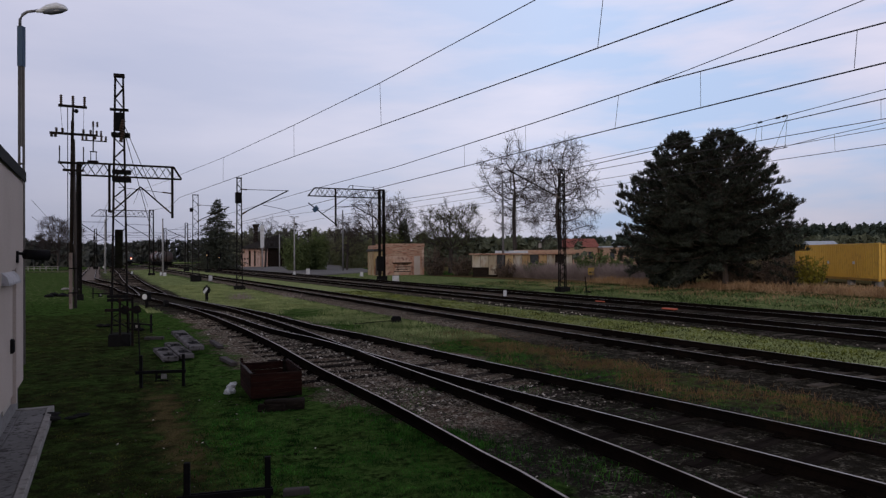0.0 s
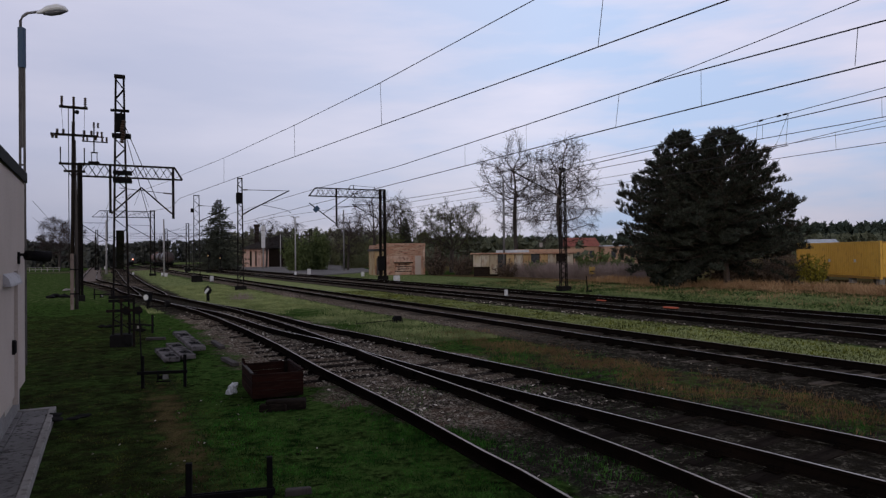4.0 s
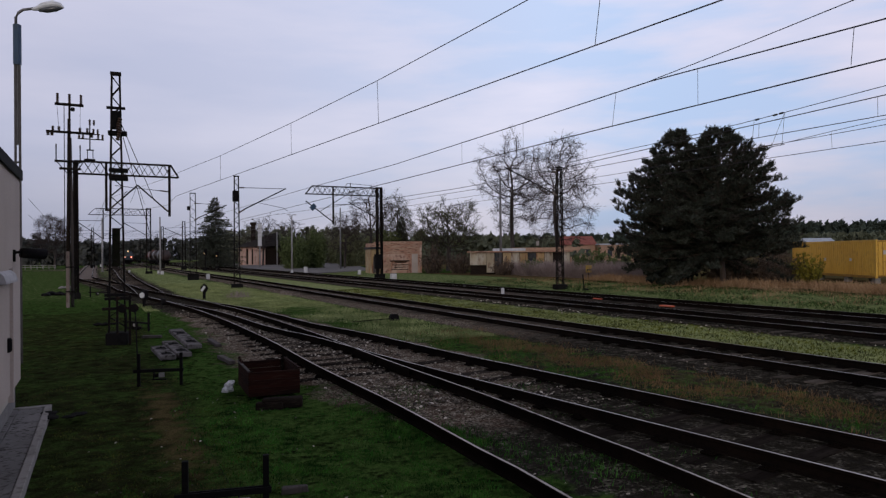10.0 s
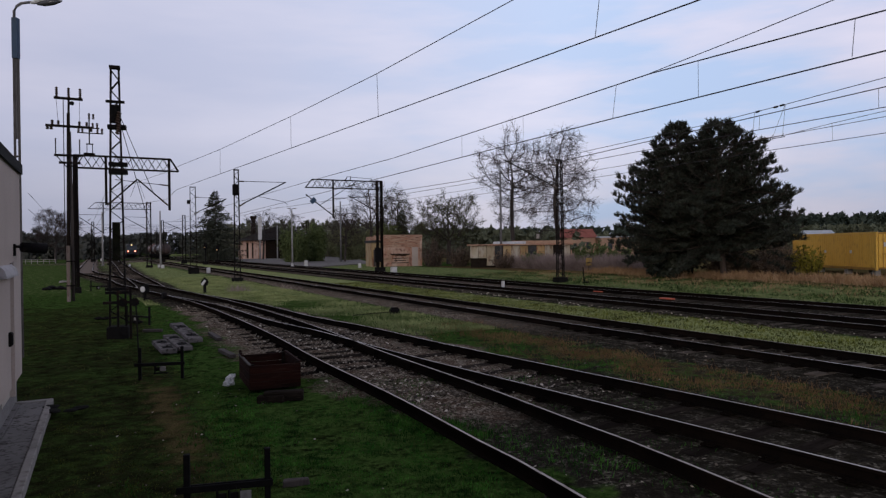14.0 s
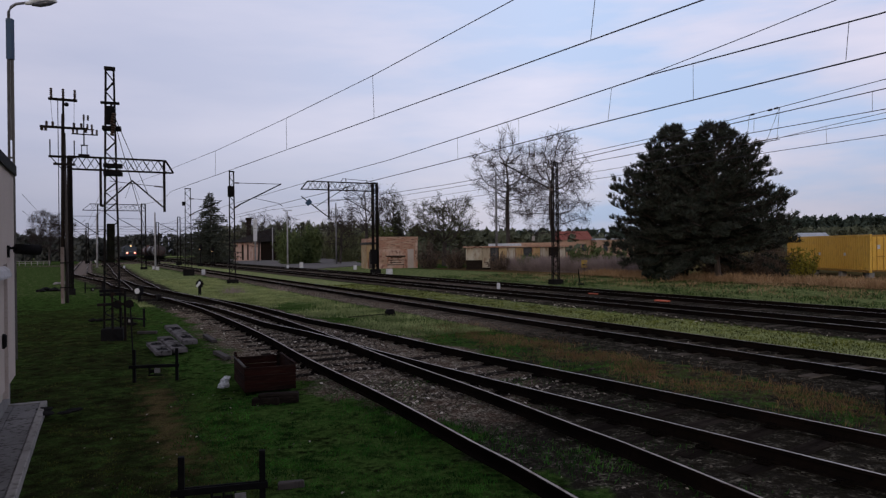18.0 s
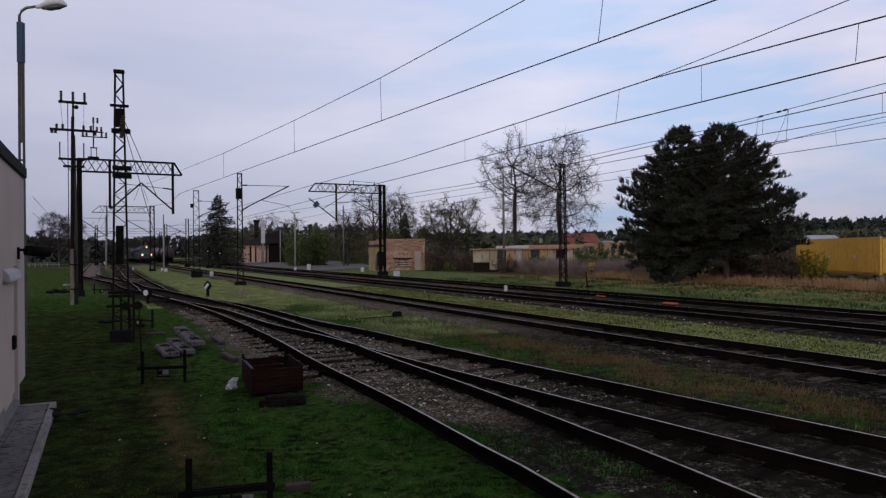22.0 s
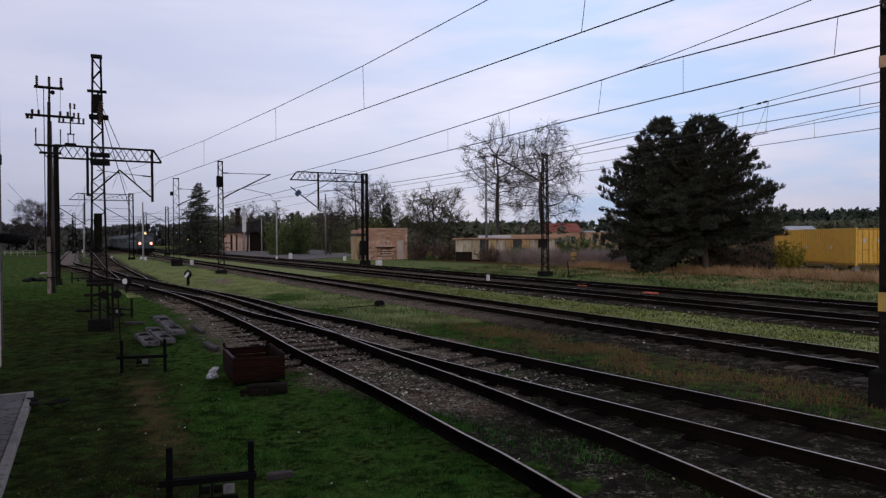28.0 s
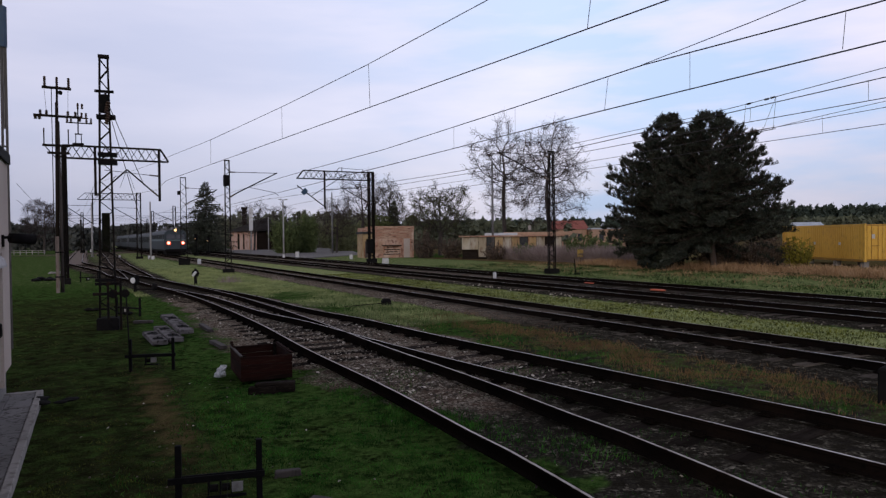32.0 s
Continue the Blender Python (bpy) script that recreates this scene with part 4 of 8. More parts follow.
part("strut_pole", tube(bm_new(), [(0.11, 0.25, -0.2), (0.10, 0.15, 4), (0.06, 0.1, 8.3)], [0.085, 0.075, 0.055], 10), M["wood_grey"], pp, "grey strut pole", smooth=True)
for z in (0.7, 1.9):
    part("stub_clamp", box(bm_new(), -0.19, 0.2, -0.14, 0.14, z, z + 0.06), M["steel_dark"], pp)
part("pole_top", tube(bm_new(), [(0.02, 0, 9.1), (0.03, 0, 9.9)], 0.05, 8), M["steel_dark"], pp)
for z, a, b, hh in ((9.88, -0.60, 0.64, 0.14), (8.52, -0.97, 1.05, 0.10), (7.1, -0.62, 0.55, 0.07), (6.74, -0.42, 0.5, 0.08)):
    part("cross_arm", beam(bm_new(), (a, -0.12, z), (b, -0.12, z), hh, 0.11), M["steel_dark"], pp)
for z, xs in ((9.93, (-0.48, 0.03, 0.53)), (8.55, (-0.68, -0.42, 0.48, 0.8))):
    for x in xs:
        part("insulator", insulator(bm_new(), (x, -0.12, z), (x, -0.12, z + (0.48 if z > 9 else 0.24)), 0.075), M["insul"], pp)
for x in (-0.88, -0.72, 0.98):
    part("insulator", insulator(bm_new(), (x, -0.16, 8.50), (x, -0.16, 8.32), 0.085), M["insul"], pp)
for x in (-0.55, 0.48):
    arm(pp, (x, -0.12, 7.1), (x, -0.12, 7.9), 0.026, "rod")
    part("rod_tip", insulator(bm_new(), (x, -0.12, 7.7), (x, -0.12, 7.92), 0.04, 3), M["insul"], pp)
    arm(pp, (x, -0.12, 7.1), (0.02, -0.1, 6.4), 0.022, "brace")
arm(pp, (-0.2, -0.2, 2.0), (-0.2, -0.2, 9.85), 0.018, "cable_pipe")
arm(pp, (-0.5, -0.14, 9.8), (-0.42, -0.14, 8.6), 0.008, "jumper_wire")
arm(pp, (0.5, -0.14, 9.8), (0.48, -0.14, 8.6), 0.008, "jumper_wire")
part("junction", tube(bm_new(), [(0.14, -0.18, 9.66), (0.20, -0.12, 9.66)], 0.10, 12), M["black"], pp)

# mast with a boom over the ladder of tracks, a disconnector standing on it
mb = lattice_mast(-21.5, 39.9, 8.1, 0.17, 0.12, "dark slim mast carrying a lattice boom over the siding", rz=TURN, leg=0.05)
boom(mb, 0.0, 5.25, 7.34, 8.08, n=12, tail=0.45)
hanger(mb, 1.62, 8.08, 5.16)
hanger(mb, 5.16, 8.08, 4.89)
arm(mb, (1.7, 0.1, 5.17), (3.35, 0.1, 6.79), 0.045)
arm(mb, (3.35, 0.1, 6.79), (5.05, 0.1, 5.23), 0.045)
arm(mb, (2.1, 0.1, 6.72), (5.1, 0.1, 6.45), 0.018)
arm(mb, (3.4, 0.1, 6.7), (3.75, 0.1, 5.6), 0.010, "dropper")
arm(mb, (3.3, 0.1, 6.7), (2.95, 0.1, 5.7), 0.010, "dropper")
part("insulator", insulator(bm_new(), (4.6, 0.1, 6.5), (5.1, 0.1, 6.45), 0.06), M["insul"], mb)
part("insulator", insulator(bm_new(), (4.65, 0.1, 5.6), (5.1, 0.1, 5.2), 0.07), M["insul"], mb)
part("insulator", insulator(bm_new(), (1.7, 0.1, 5.2), (2.1, 0.1, 5.55), 0.07), M["insul"], mb)
part("stay_plate", beam(bm_new(), (2.45, 0.05, 6.0), (2.75, 0.05, 6.4), 0.3, 0.04), M["steel_grey"], mb)
dc = part("disconnector", box(bm_new(), 0.45, 1.05, -0.14, 0.14, 8.12, 8.24, chamfer=0.03), M["black"], mb, "black disconnector on the boom")
for x in (0.63, 0.92):
    arm(mb, (x, 0, 8.2), (x, 0, 8.80), 0.022, "rod")
part("disconnector_plate", box(bm_new(), 0.58, 0.97, -0.05, 0.05, 8.74, 8.80), M["steel_dark"], mb)
arm(mb, (0.76, 0, 8.78), (0.76, 0, 10.6), 0.035, "rod")
for z, a, b in ((9.42, 0.12, 1.5), (9.72, 0.7, 1.3)):
    part("cross_arm", beam(bm_new(), (a, 0, z), (b, 0, z), 0.05, 0.06), M["steel_dark"], mb)
for x, z in ((0.2, 9.42), (0.4, 9.42), (1.2, 9.42), (1.44, 9.42), (0.95, 9.72), (1.18, 9.72), (0.76, 10.25), (0.98, 10.25)):
    part("insulator", insulator(bm_new(), (x, 0, z), (x, 0, z + 0.32), 0.075, 4), M["insul"], mb)

# second boom farther along
mg = lattice_mast(-40.3, 93.4, 9.0, 0.55, 0.50, "lattice mast with a boom reaching over two sidings", rz=TURN, pitch=1.0)
boom(mg, 0.35, -6.5, 8.0, 8.85, n=12, tail=0.9)
hanger(mg, -5.6, 8.8, 4.7)
arm(mg, (-5.6, 0, 4.8), (-9.2, 0, 7.4), 0.05)
arm(mg, (-5.6, 0, 7.2), (-9.4, 0, 7.2), 0.03)
cantilever(mg, -1, 5.1, 6.9, 3.2, 7.0)
part("signal_plate", beam(bm_new(), (-7.5, -0.1, 6.3), (-7.1, -0.1, 6.7), 0.05, 0.55, Vector((0, 1, 0))), M["steel_grey"], mg)

m3 = lattice_mast(-15.1, 50.1, 8.3, 0.42, 0.30, "lattice steel mast with a raised cantilever arm", rz=TURN, pitch=0.36, web=False)
cantilever(m3, 1, 5.55, 7.45, 3.7, 7.5)
part("switch_box", box(bm_new(), -0.28, 0.1, -0.25, 0.1, 6.4, 7.2, chamfer=0.02), M["black"], m3)
m4 = lattice_mast(7.9, 44.8, 8.1, 0.50, 0.34, "lattice steel mast with a long cantilever beside the verge", rz=TURN, pitch=0.30, web=False)
cantilever(m4, -1, 6.15, 7.75, 4.3, 7.85)
part("band", box(bm_new(), -0.3, 0.3, -0.12, 0.12, 2.3, 2.36), M["steel_dark"], m4)
mh = lattice_mast(-5.87, 64.8, 8.78, 0.46, 0.44, "stout lattice gantry mast with a boom over the main line", rz=TURN, pitch=0.36, leg=0.12, depth=0.3, base=(0.42, 0.5))
boom(mh, 0.0, -6.6, 7.95, 8.7, n=14, tail=0.6)
hanger(mh, -4.6, 8.7, 5.2)
arm(mh, (-4.6, 0, 5.4), (-7.2, 0, 7.3), 0.05)
arm(mh, (-4.6, 0, 7.0), (-1.2, 0, 7.2), 0.03)
arm(mh, (-5.9, 0, 6.35), (-2.6, 0, 8.4), 0.03)
cantilever(mh, -1, 5.7, 7.3, 3.1, 7.3)
part("signal_plate", beam(bm_new(), (-6.75, -0.12, 6.55), (-6.35, -0.12, 6.95), 0.42, 0.04, Vector((0, 1, 0))), M["blue_paint"], mh, "blue diamond plate")
arm(mh, (-3.4, 0, 8.75), (-3.2, 0, 9.05), 0.03, "rod")
arm(mh, (-3.2, 0, 9.05), (-0.9, 0, 8.95), 0.02, "rod")
part("switch_box", box(bm_new(), -0.6, 0.0, -0.5, -0.1, 1.0, 2.4, chamfer=0.03), M["black"], mh)
arm(mh, (-2.9, 0, 8.7), (-2.9, 0, 9.1), 0.04, "rod")
arm(mh, (-0.8, 0, 8.7), (-0.8, 0, 9.0), 0.04, "rod")
m5 = lattice_mast(-25.0, 68.3, 8.74, 0.62, 0.5, "lattice steel mast with two cantilever arms", rz=TURN, pitch=0.45, base=(0.4, 0.6), web=False)
cantilever(m5, 1, 6.0, 7.7, 3.3, 7.6)
part("switch_box", box(bm_new(), -0.55, -0.25, -0.15, 0.15, 7.0, 7.4, chamfer=0.03), M["black"], m5)
for x, y, h in ((-44.8, 118.0, 8.4), (-58.0, 141.0, 8.5), (-72.5, 141.0, 8.4), (-78.0, 186.0, 8.4), (-98.0, 190.0, 8.4), (-105.0, 236.0, 8.4), (-126.0, 240.0, 8.4), (-10.0, 116.0, 8.4), (-30.0, 152.0, 8.4), (-55.0, 205.0, 8.4)):
    mm = lattice_mast(x, y, h, 0.5, 0.4, "distant lattice catenary mast beside the line", rz=TURN, pitch=1.6, base=(0.4, 0.6))
    cantilever(mm, 1, 5.7, 7.3, 3.2, 7.2)
    if y < 200:
        cantilever(mm, -1, 5.7, 7.3, 3.2, 7.2)

# the mast close by on the right with warning bands
mr = lattice_mast(6.84, 9.66, 8.6, 0.27, 0.27, "dark steel mast with pale and yellow warning bands beside the track", rz=-48, depth=0.14, leg=0.13, base=(0.3, 0.5), pitch=0.5, bands=((4.92, 0.17, "band_pale"), (1.36, 0.28, "yellow_paint")))
inward = Matrix.Rotation(radians(48), 3, "Z") @ -ACROSS
for r0, r1, k0, k1, nm in ((5.72, 6.9, 0.55, 2.4, "cantilever_tube"), (7.3, 7.1, 0.55, 2.4, "stay_tube")):
    a, b = inward * k0 + Vector((0, 0, r0 + (r1 - r0) * 0.2)), inward * k1 + Vector((0, 0, r1))
    part(nm, tube(bm_new(), [a, b], 0.035, 6), M["steel_dark"], mr)
    part("insulator", insulator(bm_new(), inward * 0.1 + Vector((0, 0, r0)), a, 0.085), M["insul"], mr)
part("mast_cable", tube(bm_new(), [(0.2, -0.08, 0.0), (0.2, -0.08, 8.2)], 0.022, 6), M["steel_grey"], mr)


def wire(name, pts, r, label, sag=0.0):
    """A wire through the given points, hanging a little between them."""
    out = []
    for a, b in zip(pts, pts[1:]):
        a, b = Vector(a), Vector(b)
        n = 6 if sag else 1
        for i in range(n):
            t = i / n
            out.append(a.lerp(b, t) - Vector((0, 0, sag * 4 * t * (1 - t))))
    out.append(Vector(pts[-1]))
    ob = part(name, tube(bm_new(), out, r, 5), M["wire"])
    return tagged(ob, label, "wire", "overhead wires")


def dropper(a, b, r=0.006):
    ob = part("dropper_wire", tube(bm_new(), [a, b], r, 4), M["wire"])
    tagged(ob, "thin dropper between carrying and contact wire", "wire", "droppers of the overhead line")


CW = "dark contact wire over the track"
MW = "carrying wire above the contact wire"
wire("contact_wire", [(9.4, 0.0, 5.75), (3.82, 8.74, 5.75), (-14.6, 37.4, 5.74), (-17.6, 43.6, 5.7), yard(1.8, 62, 5.7)], 0.011, CW)
wire("carrying_wire", [(9.4, 0.0, 7.4), (1.69, 12.05, 7.01), (-1.58, 17.12, 6.83), (-4.9, 22.28, 6.78), (-9.61, 29.6, 6.80), (-13.9, 36.26, 6.95), (-16.8, 41.9, 7.3), yard(1.8, 62, 7.1)], 0.010, MW)
for a, b in (((2.62, 10.62, 7.05), (2.5, 10.79, 5.76)), ((-1.57, 17.1, 6.83), (-1.54, 17.05, 5.75)), ((-4.9, 22.28, 6.78), (-4.9, 22.3, 5.74)), ((-9.61, 29.6, 6.8), (-9.62, 29.6, 5.74))):
    dropper(a, b)
wire("contact_wire", [yard(12.5, -12, 5.8), yard(12.5, 14.0, 5.79), yard(12.5, 26.0, 5.72), yard(12.5, 49, 5.62), yard(13.2, 76, 5.7)], 0.015, CW)
wire("carrying_wire", [yard(12.5, -12, 6.55), (7.84, 11.87, 6.50), (5.24, 16.76, 6.67), (2.67, 21.59, 6.58), (-2.12, 30.59, 6.46), (-7.92, 41.48, 6.57), yard(13.2, 76, 6.9)], 0.015, MW)
wire("carrying_wire", [(9.6, 8.6, 7.3), (7.66, 12.2, 7.02), (6.64, 14.12, 6.86), (5.24, 16.76, 6.68)], 0.010, "second carrying wire running out to the mast")
for a, b in (((7.6, 12.31, 6.53), (7.57, 12.37, 5.83)), ((5.93, 15.45, 6.64), (5.93, 15.46, 5.79)), ((4.67, 17.82, 6.64), (4.6, 17.96, 5.77)), ((0.82, 25.06, 6.58), (0.82, 25.06, 5.76)), ((2.67, 21.59, 6.58), (2.67, 21.6, 5.76))):
    dropper(a, b)
wire("feeder_wire", [yard(19.2, -10, 7.5), (12.1, 18.14, 6.87), (10.67, 20.83, 6.70), (9.32, 23.38, 6.57), (6.4, 28.86, 6.47), (2.27, 36.62, 6.22)], 0.011, "feeder wire strung along the main line")
wire("carrying_wire", [yard(19.2, -10, 6.95), (12.1, 18.14, 6.62), (9.85, 22.36, 6.48), (6.4, 28.86, 6.28), (3.56, 34.2, 6.17), (0.8, 39.4, 6.18), (-2.95, 46.45, 6.29), yard(19.2, 75, 6.9)], 0.015, MW)
wire("contact_wire", [yard(19.2, -10, 6.07), (12.1, 18.14, 6.07), (7.65, 26.5, 6.05), (2.27, 36.62, 5.95), (-2.95, 46.45, 6.0), yard(19.2, 75, 5.75)], 0.012, CW)
wire("carrying_wire", [yard(23.4, -10, 7.6), (14.74, 22.11, 6.74), (13.82, 23.85, 6.62), (12.95, 25.5, 6.47)], 0.010, MW)
wire("carrying_wire", [yard(23.4, -10, 6.9), (14.74, 22.12, 6.55), (13.41, 24.62, 6.50), (12.23, 26.85, 6.45), (8.97, 32.98, 6.29), (8.0, 34.8, 6.28), yard(23.4, 60, 6.3)], 0.011, MW)
wire("contact_wire", [yard(23.4, -10, 6.01), (14.74, 22.12, 6.01), (12.6, 26.14, 5.99), (8.96, 32.98, 5.91), yard(23.4, 60, 5.8)], 0.012, CW)
for a, b in (((11.97, 18.39, 6.61), (11.97, 18.39, 6.07)), ((13.84, 23.81, 6.62), (13.85, 23.79, 5.99)), ((10.25, 21.62, 6.50), (10.24, 21.64, 6.08)), ((10.17, 21.78, 6.64), (12.33, 26.67, 6.46)), ((10.67, 20.83, 6.70), (12.95, 25.5, 6.48)), ((10.67, 20.83, 6.70), (12.75, 25.87, 6.48))):
    dropper(a, b)
# section insulator hanging in the wires, with its runners
si = tagged(part("section_insulator", tube(bm_new(), [(12.95, 25.5, 6.485), (12.6, 26.16, 6.47), (12.30, 26.72, 6.455)], [0.014, 0.026, 0.014], 6), M["insul"]), "dark section insulator hung in the overhead wires", "insulator")
part("runner", tube(bm_new(), [(13.0, 25.42, 6.43), (12.24, 26.83, 6.39)], 0.014, 5), M["steel_dark"], si)
for x, y in ((12.92, 25.56), (12.70, 25.97), (12.48, 26.38), (12.30, 26.72)):
    part("runner_clip", tube(bm_new(), [(x, y, 6.40), (x + 0.06, y - 0.1, 6.56)], 0.008, 4), M["steel_dark"], si)
for x, y, z in ((10.22, 21.68, 6.65), (10.52, 21.12, 6.68), (10.62, 20.93, 6.695)):
    tagged(part("wire_clamp", tube(bm_new(), [(x - 0.03, y + 0.06, z - 0.004), (x + 0.03, y - 0.06, z + 0.004)], 0.03, 6), M["steel_dark"]), "small dark clamp on the feeder wire", "clamp", "clamps on the overhead wires")
# lines running on towards the distance
for s, z in ((13.1, 5.7), (13.1, 7.0), (19.5, 5.7), (19.5, 7.0), (23.7, 5.7), (1.8, 5.7), (1.8, 7.1), (-3.6, 5.7), (-3.6, 7.0)):
    wire("contact_wire" if z < 6 else "carrying_wire", [yard(s, 75 if s > 3 else 62, z), yard(s, 150, z), yard(s, 330, z)], 0.017, CW if z < 6 else MW)
# portal wires across far tracks
for d, z in ((165, 8.0), (165, 7.3), (215, 8.2), (215, 7.4)):
    wire("cross_span_wire", [yard(-9, d, z), yard(34, d, z)], 0.03, "cross-span wire over the far tracks")

# ---- cream station building beside the camera ----
def station():
    """Its front runs parallel to the siding; the corner stands ahead of the camera."""
    ang = 26.6
    b = thing("station_building", -6.88, 11.07, 0, ang, "cream rendered station building with a dark eave and grey plinth", "building")
    # local: -y runs back along the front towards the camera, -x into the building
    bm = bm_new()
    box(bm, -0.34, 0, -14.0, -1.46, 0.46, 3.72)
    box(bm, -0.34, 0, -1.46, -1.02, 2.28, 3.72)
    box(bm, -0.34, 0, -1.02, 0, 0.46, 3.72)
    part("front_wall", bm, M["plaster"], b)
    part("end_wall", box(bm_new(), -6.0, -0.34, -0.34, 0, 0.46, 3.72), M["plaster"], b)
    part("back_wall", box(bm_new(), -6.3, -6.0, -14.0, 0, 0.46, 3.72), M["plaster"], b)
    part("far_wall", box(bm_new(), -6.0, -0.34, -14.0, -13.66, 0.46, 3.72), M["plaster"], b)
    bm = bm_new()
    box(bm, -6.2, -0.07, -14.0, -0.07, -0.2, 0.458)
    part("plinth", bm, M["plinth"], b, "recessed grey plinth")
    bm = bm_new()
    v = [bm.verts.new(c) for c in ((0.02, 0.02, 3.73), (0.02, -14.1, 3.73), (-3.15, -14.1, 4.3), (-3.15, 0.02, 4.3), (-6.4, -14.1, 3.73), (-6.4, 0.02, 3.73))]
    bm.faces.new((v[0], v[3], v[2], v[1]))
    bm.faces.new((v[3], v[5], v[4], v[2]))
    g = bmesh.ops.extrude_face_region(bm, geom=bm.faces[:])
    for q in g["geom"]:
        if isinstance(q, bmesh.types.BMVert):
            q.co.z += 0.12
    part("roof", bm, M["roof_dark"], b, "black tar-felt roof edge")
    part("fascia", box(bm_new(), 0.022, 0.045, -14.1, 0.02, 3.70, 3.86), M["black"], b)
    # door bay with a small hood
    part("door_leaf", box(bm_new(), -0.10, -0.06, -1.98, -1.04, 0.28, 2.26), M["wall_cream"], b, "cream painted door leaf")
    for y0, y1 in ((-1.96, -1.72), (-1.66, -1.40), (-1.34, -1.08)):
        part("door_panel", box(bm_new(), -0.058, -0.035, y0, y1, 0.40, 2.2, chamfer=0.008), M["wall_cream"], b)
    part("door_handle", box(bm_new(), -0.04, 0.05, -1.72, -1.58, 1.10, 1.30, chamfer=0.02), M["black"], b)
    part("door_frame", box(bm_new(), -0.12, 0.012, -1.08, -1.0, 0.28, 2.30), M["plaster"], b)
    bm = bm_new()
    pts = [(0.0, 2.26), (0.06, 2.20), (0.085, 2.12), (0.085, 2.09), (0.0, 2.09)]
    ring0 = [bm.verts.new((x, -2.6, z)) for x, z in pts]
    ring1 = [bm.verts.new((x, -1.22, z)) for x, z in pts]
    bm.faces.new(ring0)
    bm.faces.new(ring1[::-1])
    for i in range(5):
        bm.faces.new((ring0[i], ring1[i], ring1[(i + 1) % 5], ring0[(i + 1) % 5]))
    part("door_hood", bm, M["hood"], b, "grey sheet hood over the door")
    # bracket lamp and its horn on the wall
    part("lamp_arm", tube(bm_new(), [(0.0, -0.95, 2.46), (0.03, -0.95, 2.52), (0.16, -0.86, 2.52)], 0.022, 8), M["black"], b)
    part("lamp_foot", box(bm_new(), 0.0, 0.03, -1.0, -0.90, 2.38, 2.56), M["black"], b)
    bm = bm_new()
    tube(bm, [(0.10, -0.90, 2.51), (0.40, -0.72, 2.49)], [0.075, 0.085], 14)
    part("horn", bm, M["black"], b, "black loudspeaker horn on a wall arm", smooth=True)
    return b


M["wall_cream"] = surface("cream_gloss_wood", (0.46, 0.41, 0.35), (0.42, 0.37, 0.31), (0.28, 0.24, 0.20), 0.6, 0, 1.2, 10, (5, 5, 0.6), 0.15, stain_hi=0.85)
M["hood"] = surface("grey_zinc_sheet", (0.42, 0.40, 0.40), (0.36, 0.34, 0.34), (0.25, 0.23, 0.22), 0.6, 0.1, 2, 9, bump=0.1)
station()


def paved_path():
    """Slabs laid along the station front; the front edge is a kerb."""
    ang = 26.6
    p = thing("paved_path", -6.36, 11.05, 0, ang, "grey concrete slab path with a kerb along the station front", "path", kind="structure")
    rnd = random.Random(3)
    for i in range(24):
        for j in range(3):
            y1 = -0.12 - i * 0.505
            x1 = -0.10 - j * 0.355
            bm = box(bm_new(), x1 - 0.35, x1, y1 - 0.50, y1, -0.12, 0.03 + rnd.uniform(-0.008, 0.008), chamfer=0.008)
            part("slab", bm, M["paving"], p)
    for i in range(12):
        part("kerb_stone", box(bm_new(), -0.095, 0.0, -1.0 * (i + 1) + 0.01 - 0.1, -1.0 * i - 0.1, -0.15, 0.045, chamfer=0.01), M["concrete"], p)
    part("end_kerb", box(bm_new(), -1.2, 0.0, -0.115, 0.0, -0.15, 0.045, chamfer=0.01), M["concrete"], p)


paved_path()


# ---- lamp post behind the corner ----
lp = thing("street_lamp", -9.98, 16.0, 0, 0, "slotted lamp post with blue top band and white head", "street lamp")
PX, PY = 0.85, 0.53  # the post's broad side faces the path
bm = bm_new()
for sgn in (-1, 1):
    beam(bm, (sgn * 0.050 * PX, sgn * 0.050 * PY, -0.2), (sgn * 0.043 * PX, sgn * 0.043 * PY, 7.0), 0.056, 0.056)
part("post", bm, M["post_grey"], lp, "weathered slotted post")
for i in range(9):
    z = 0.05 + i * 0.58
    part("post_web", beam(bm_new(), (-0.045 * PX, -0.045 * PY, z), (0.045 * PX, 0.045 * PY, z), 0.10, 0.035), M["post_grey"], lp)
part("post_web", beam(bm_new(), (0, 0, 5.1), (0, 0, 7.0), 0.035, 0.035), M["plinth"], lp, "grey recessed web")
part("blue_band", beam(bm_new(), (0, 0, 7.0), (0, 0, 7.95), 0.125, 0.125), M["blue_paint"], lp)
part("bracket_pipe", tube(bm_new(), [(-0.03, 0, 7.9), (-0.03, 0, 8.12), (0.03, 0, 8.23), (0.14, 0, 8.30), (0.40, 0, 8.33)], 0.032, 10), M["steel_grey"], lp, smooth=True)
bm = bm_new()
tube(bm, [(0.36, 0, 8.31), (0.48, 0, 8.33), (0.62, 0, 8.39), (0.85, 0, 8.43), (1.02, 0, 8.40), (1.10, 0, 8.34)], [0.03, 0.055, 0.08, 0.085, 0.055, 0.02], 12)
part("lamp_shell", bm, M["lamp_white"], lp, "white lamp head", smooth=True)
bm = bm_new()
tube(bm, [(0.52, 0, 8.28), (0.70, 0, 8.295), (0.92, 0, 8.32), (1.09, 0, 8.335)], [0.03, 0.07, 0.065, 0.015], 12)
part("lamp_lens", bm, M["lamp_glass"], lp, "grey lens under the head", smooth=True)

# ---- trees ----
from mathutils import kdtree


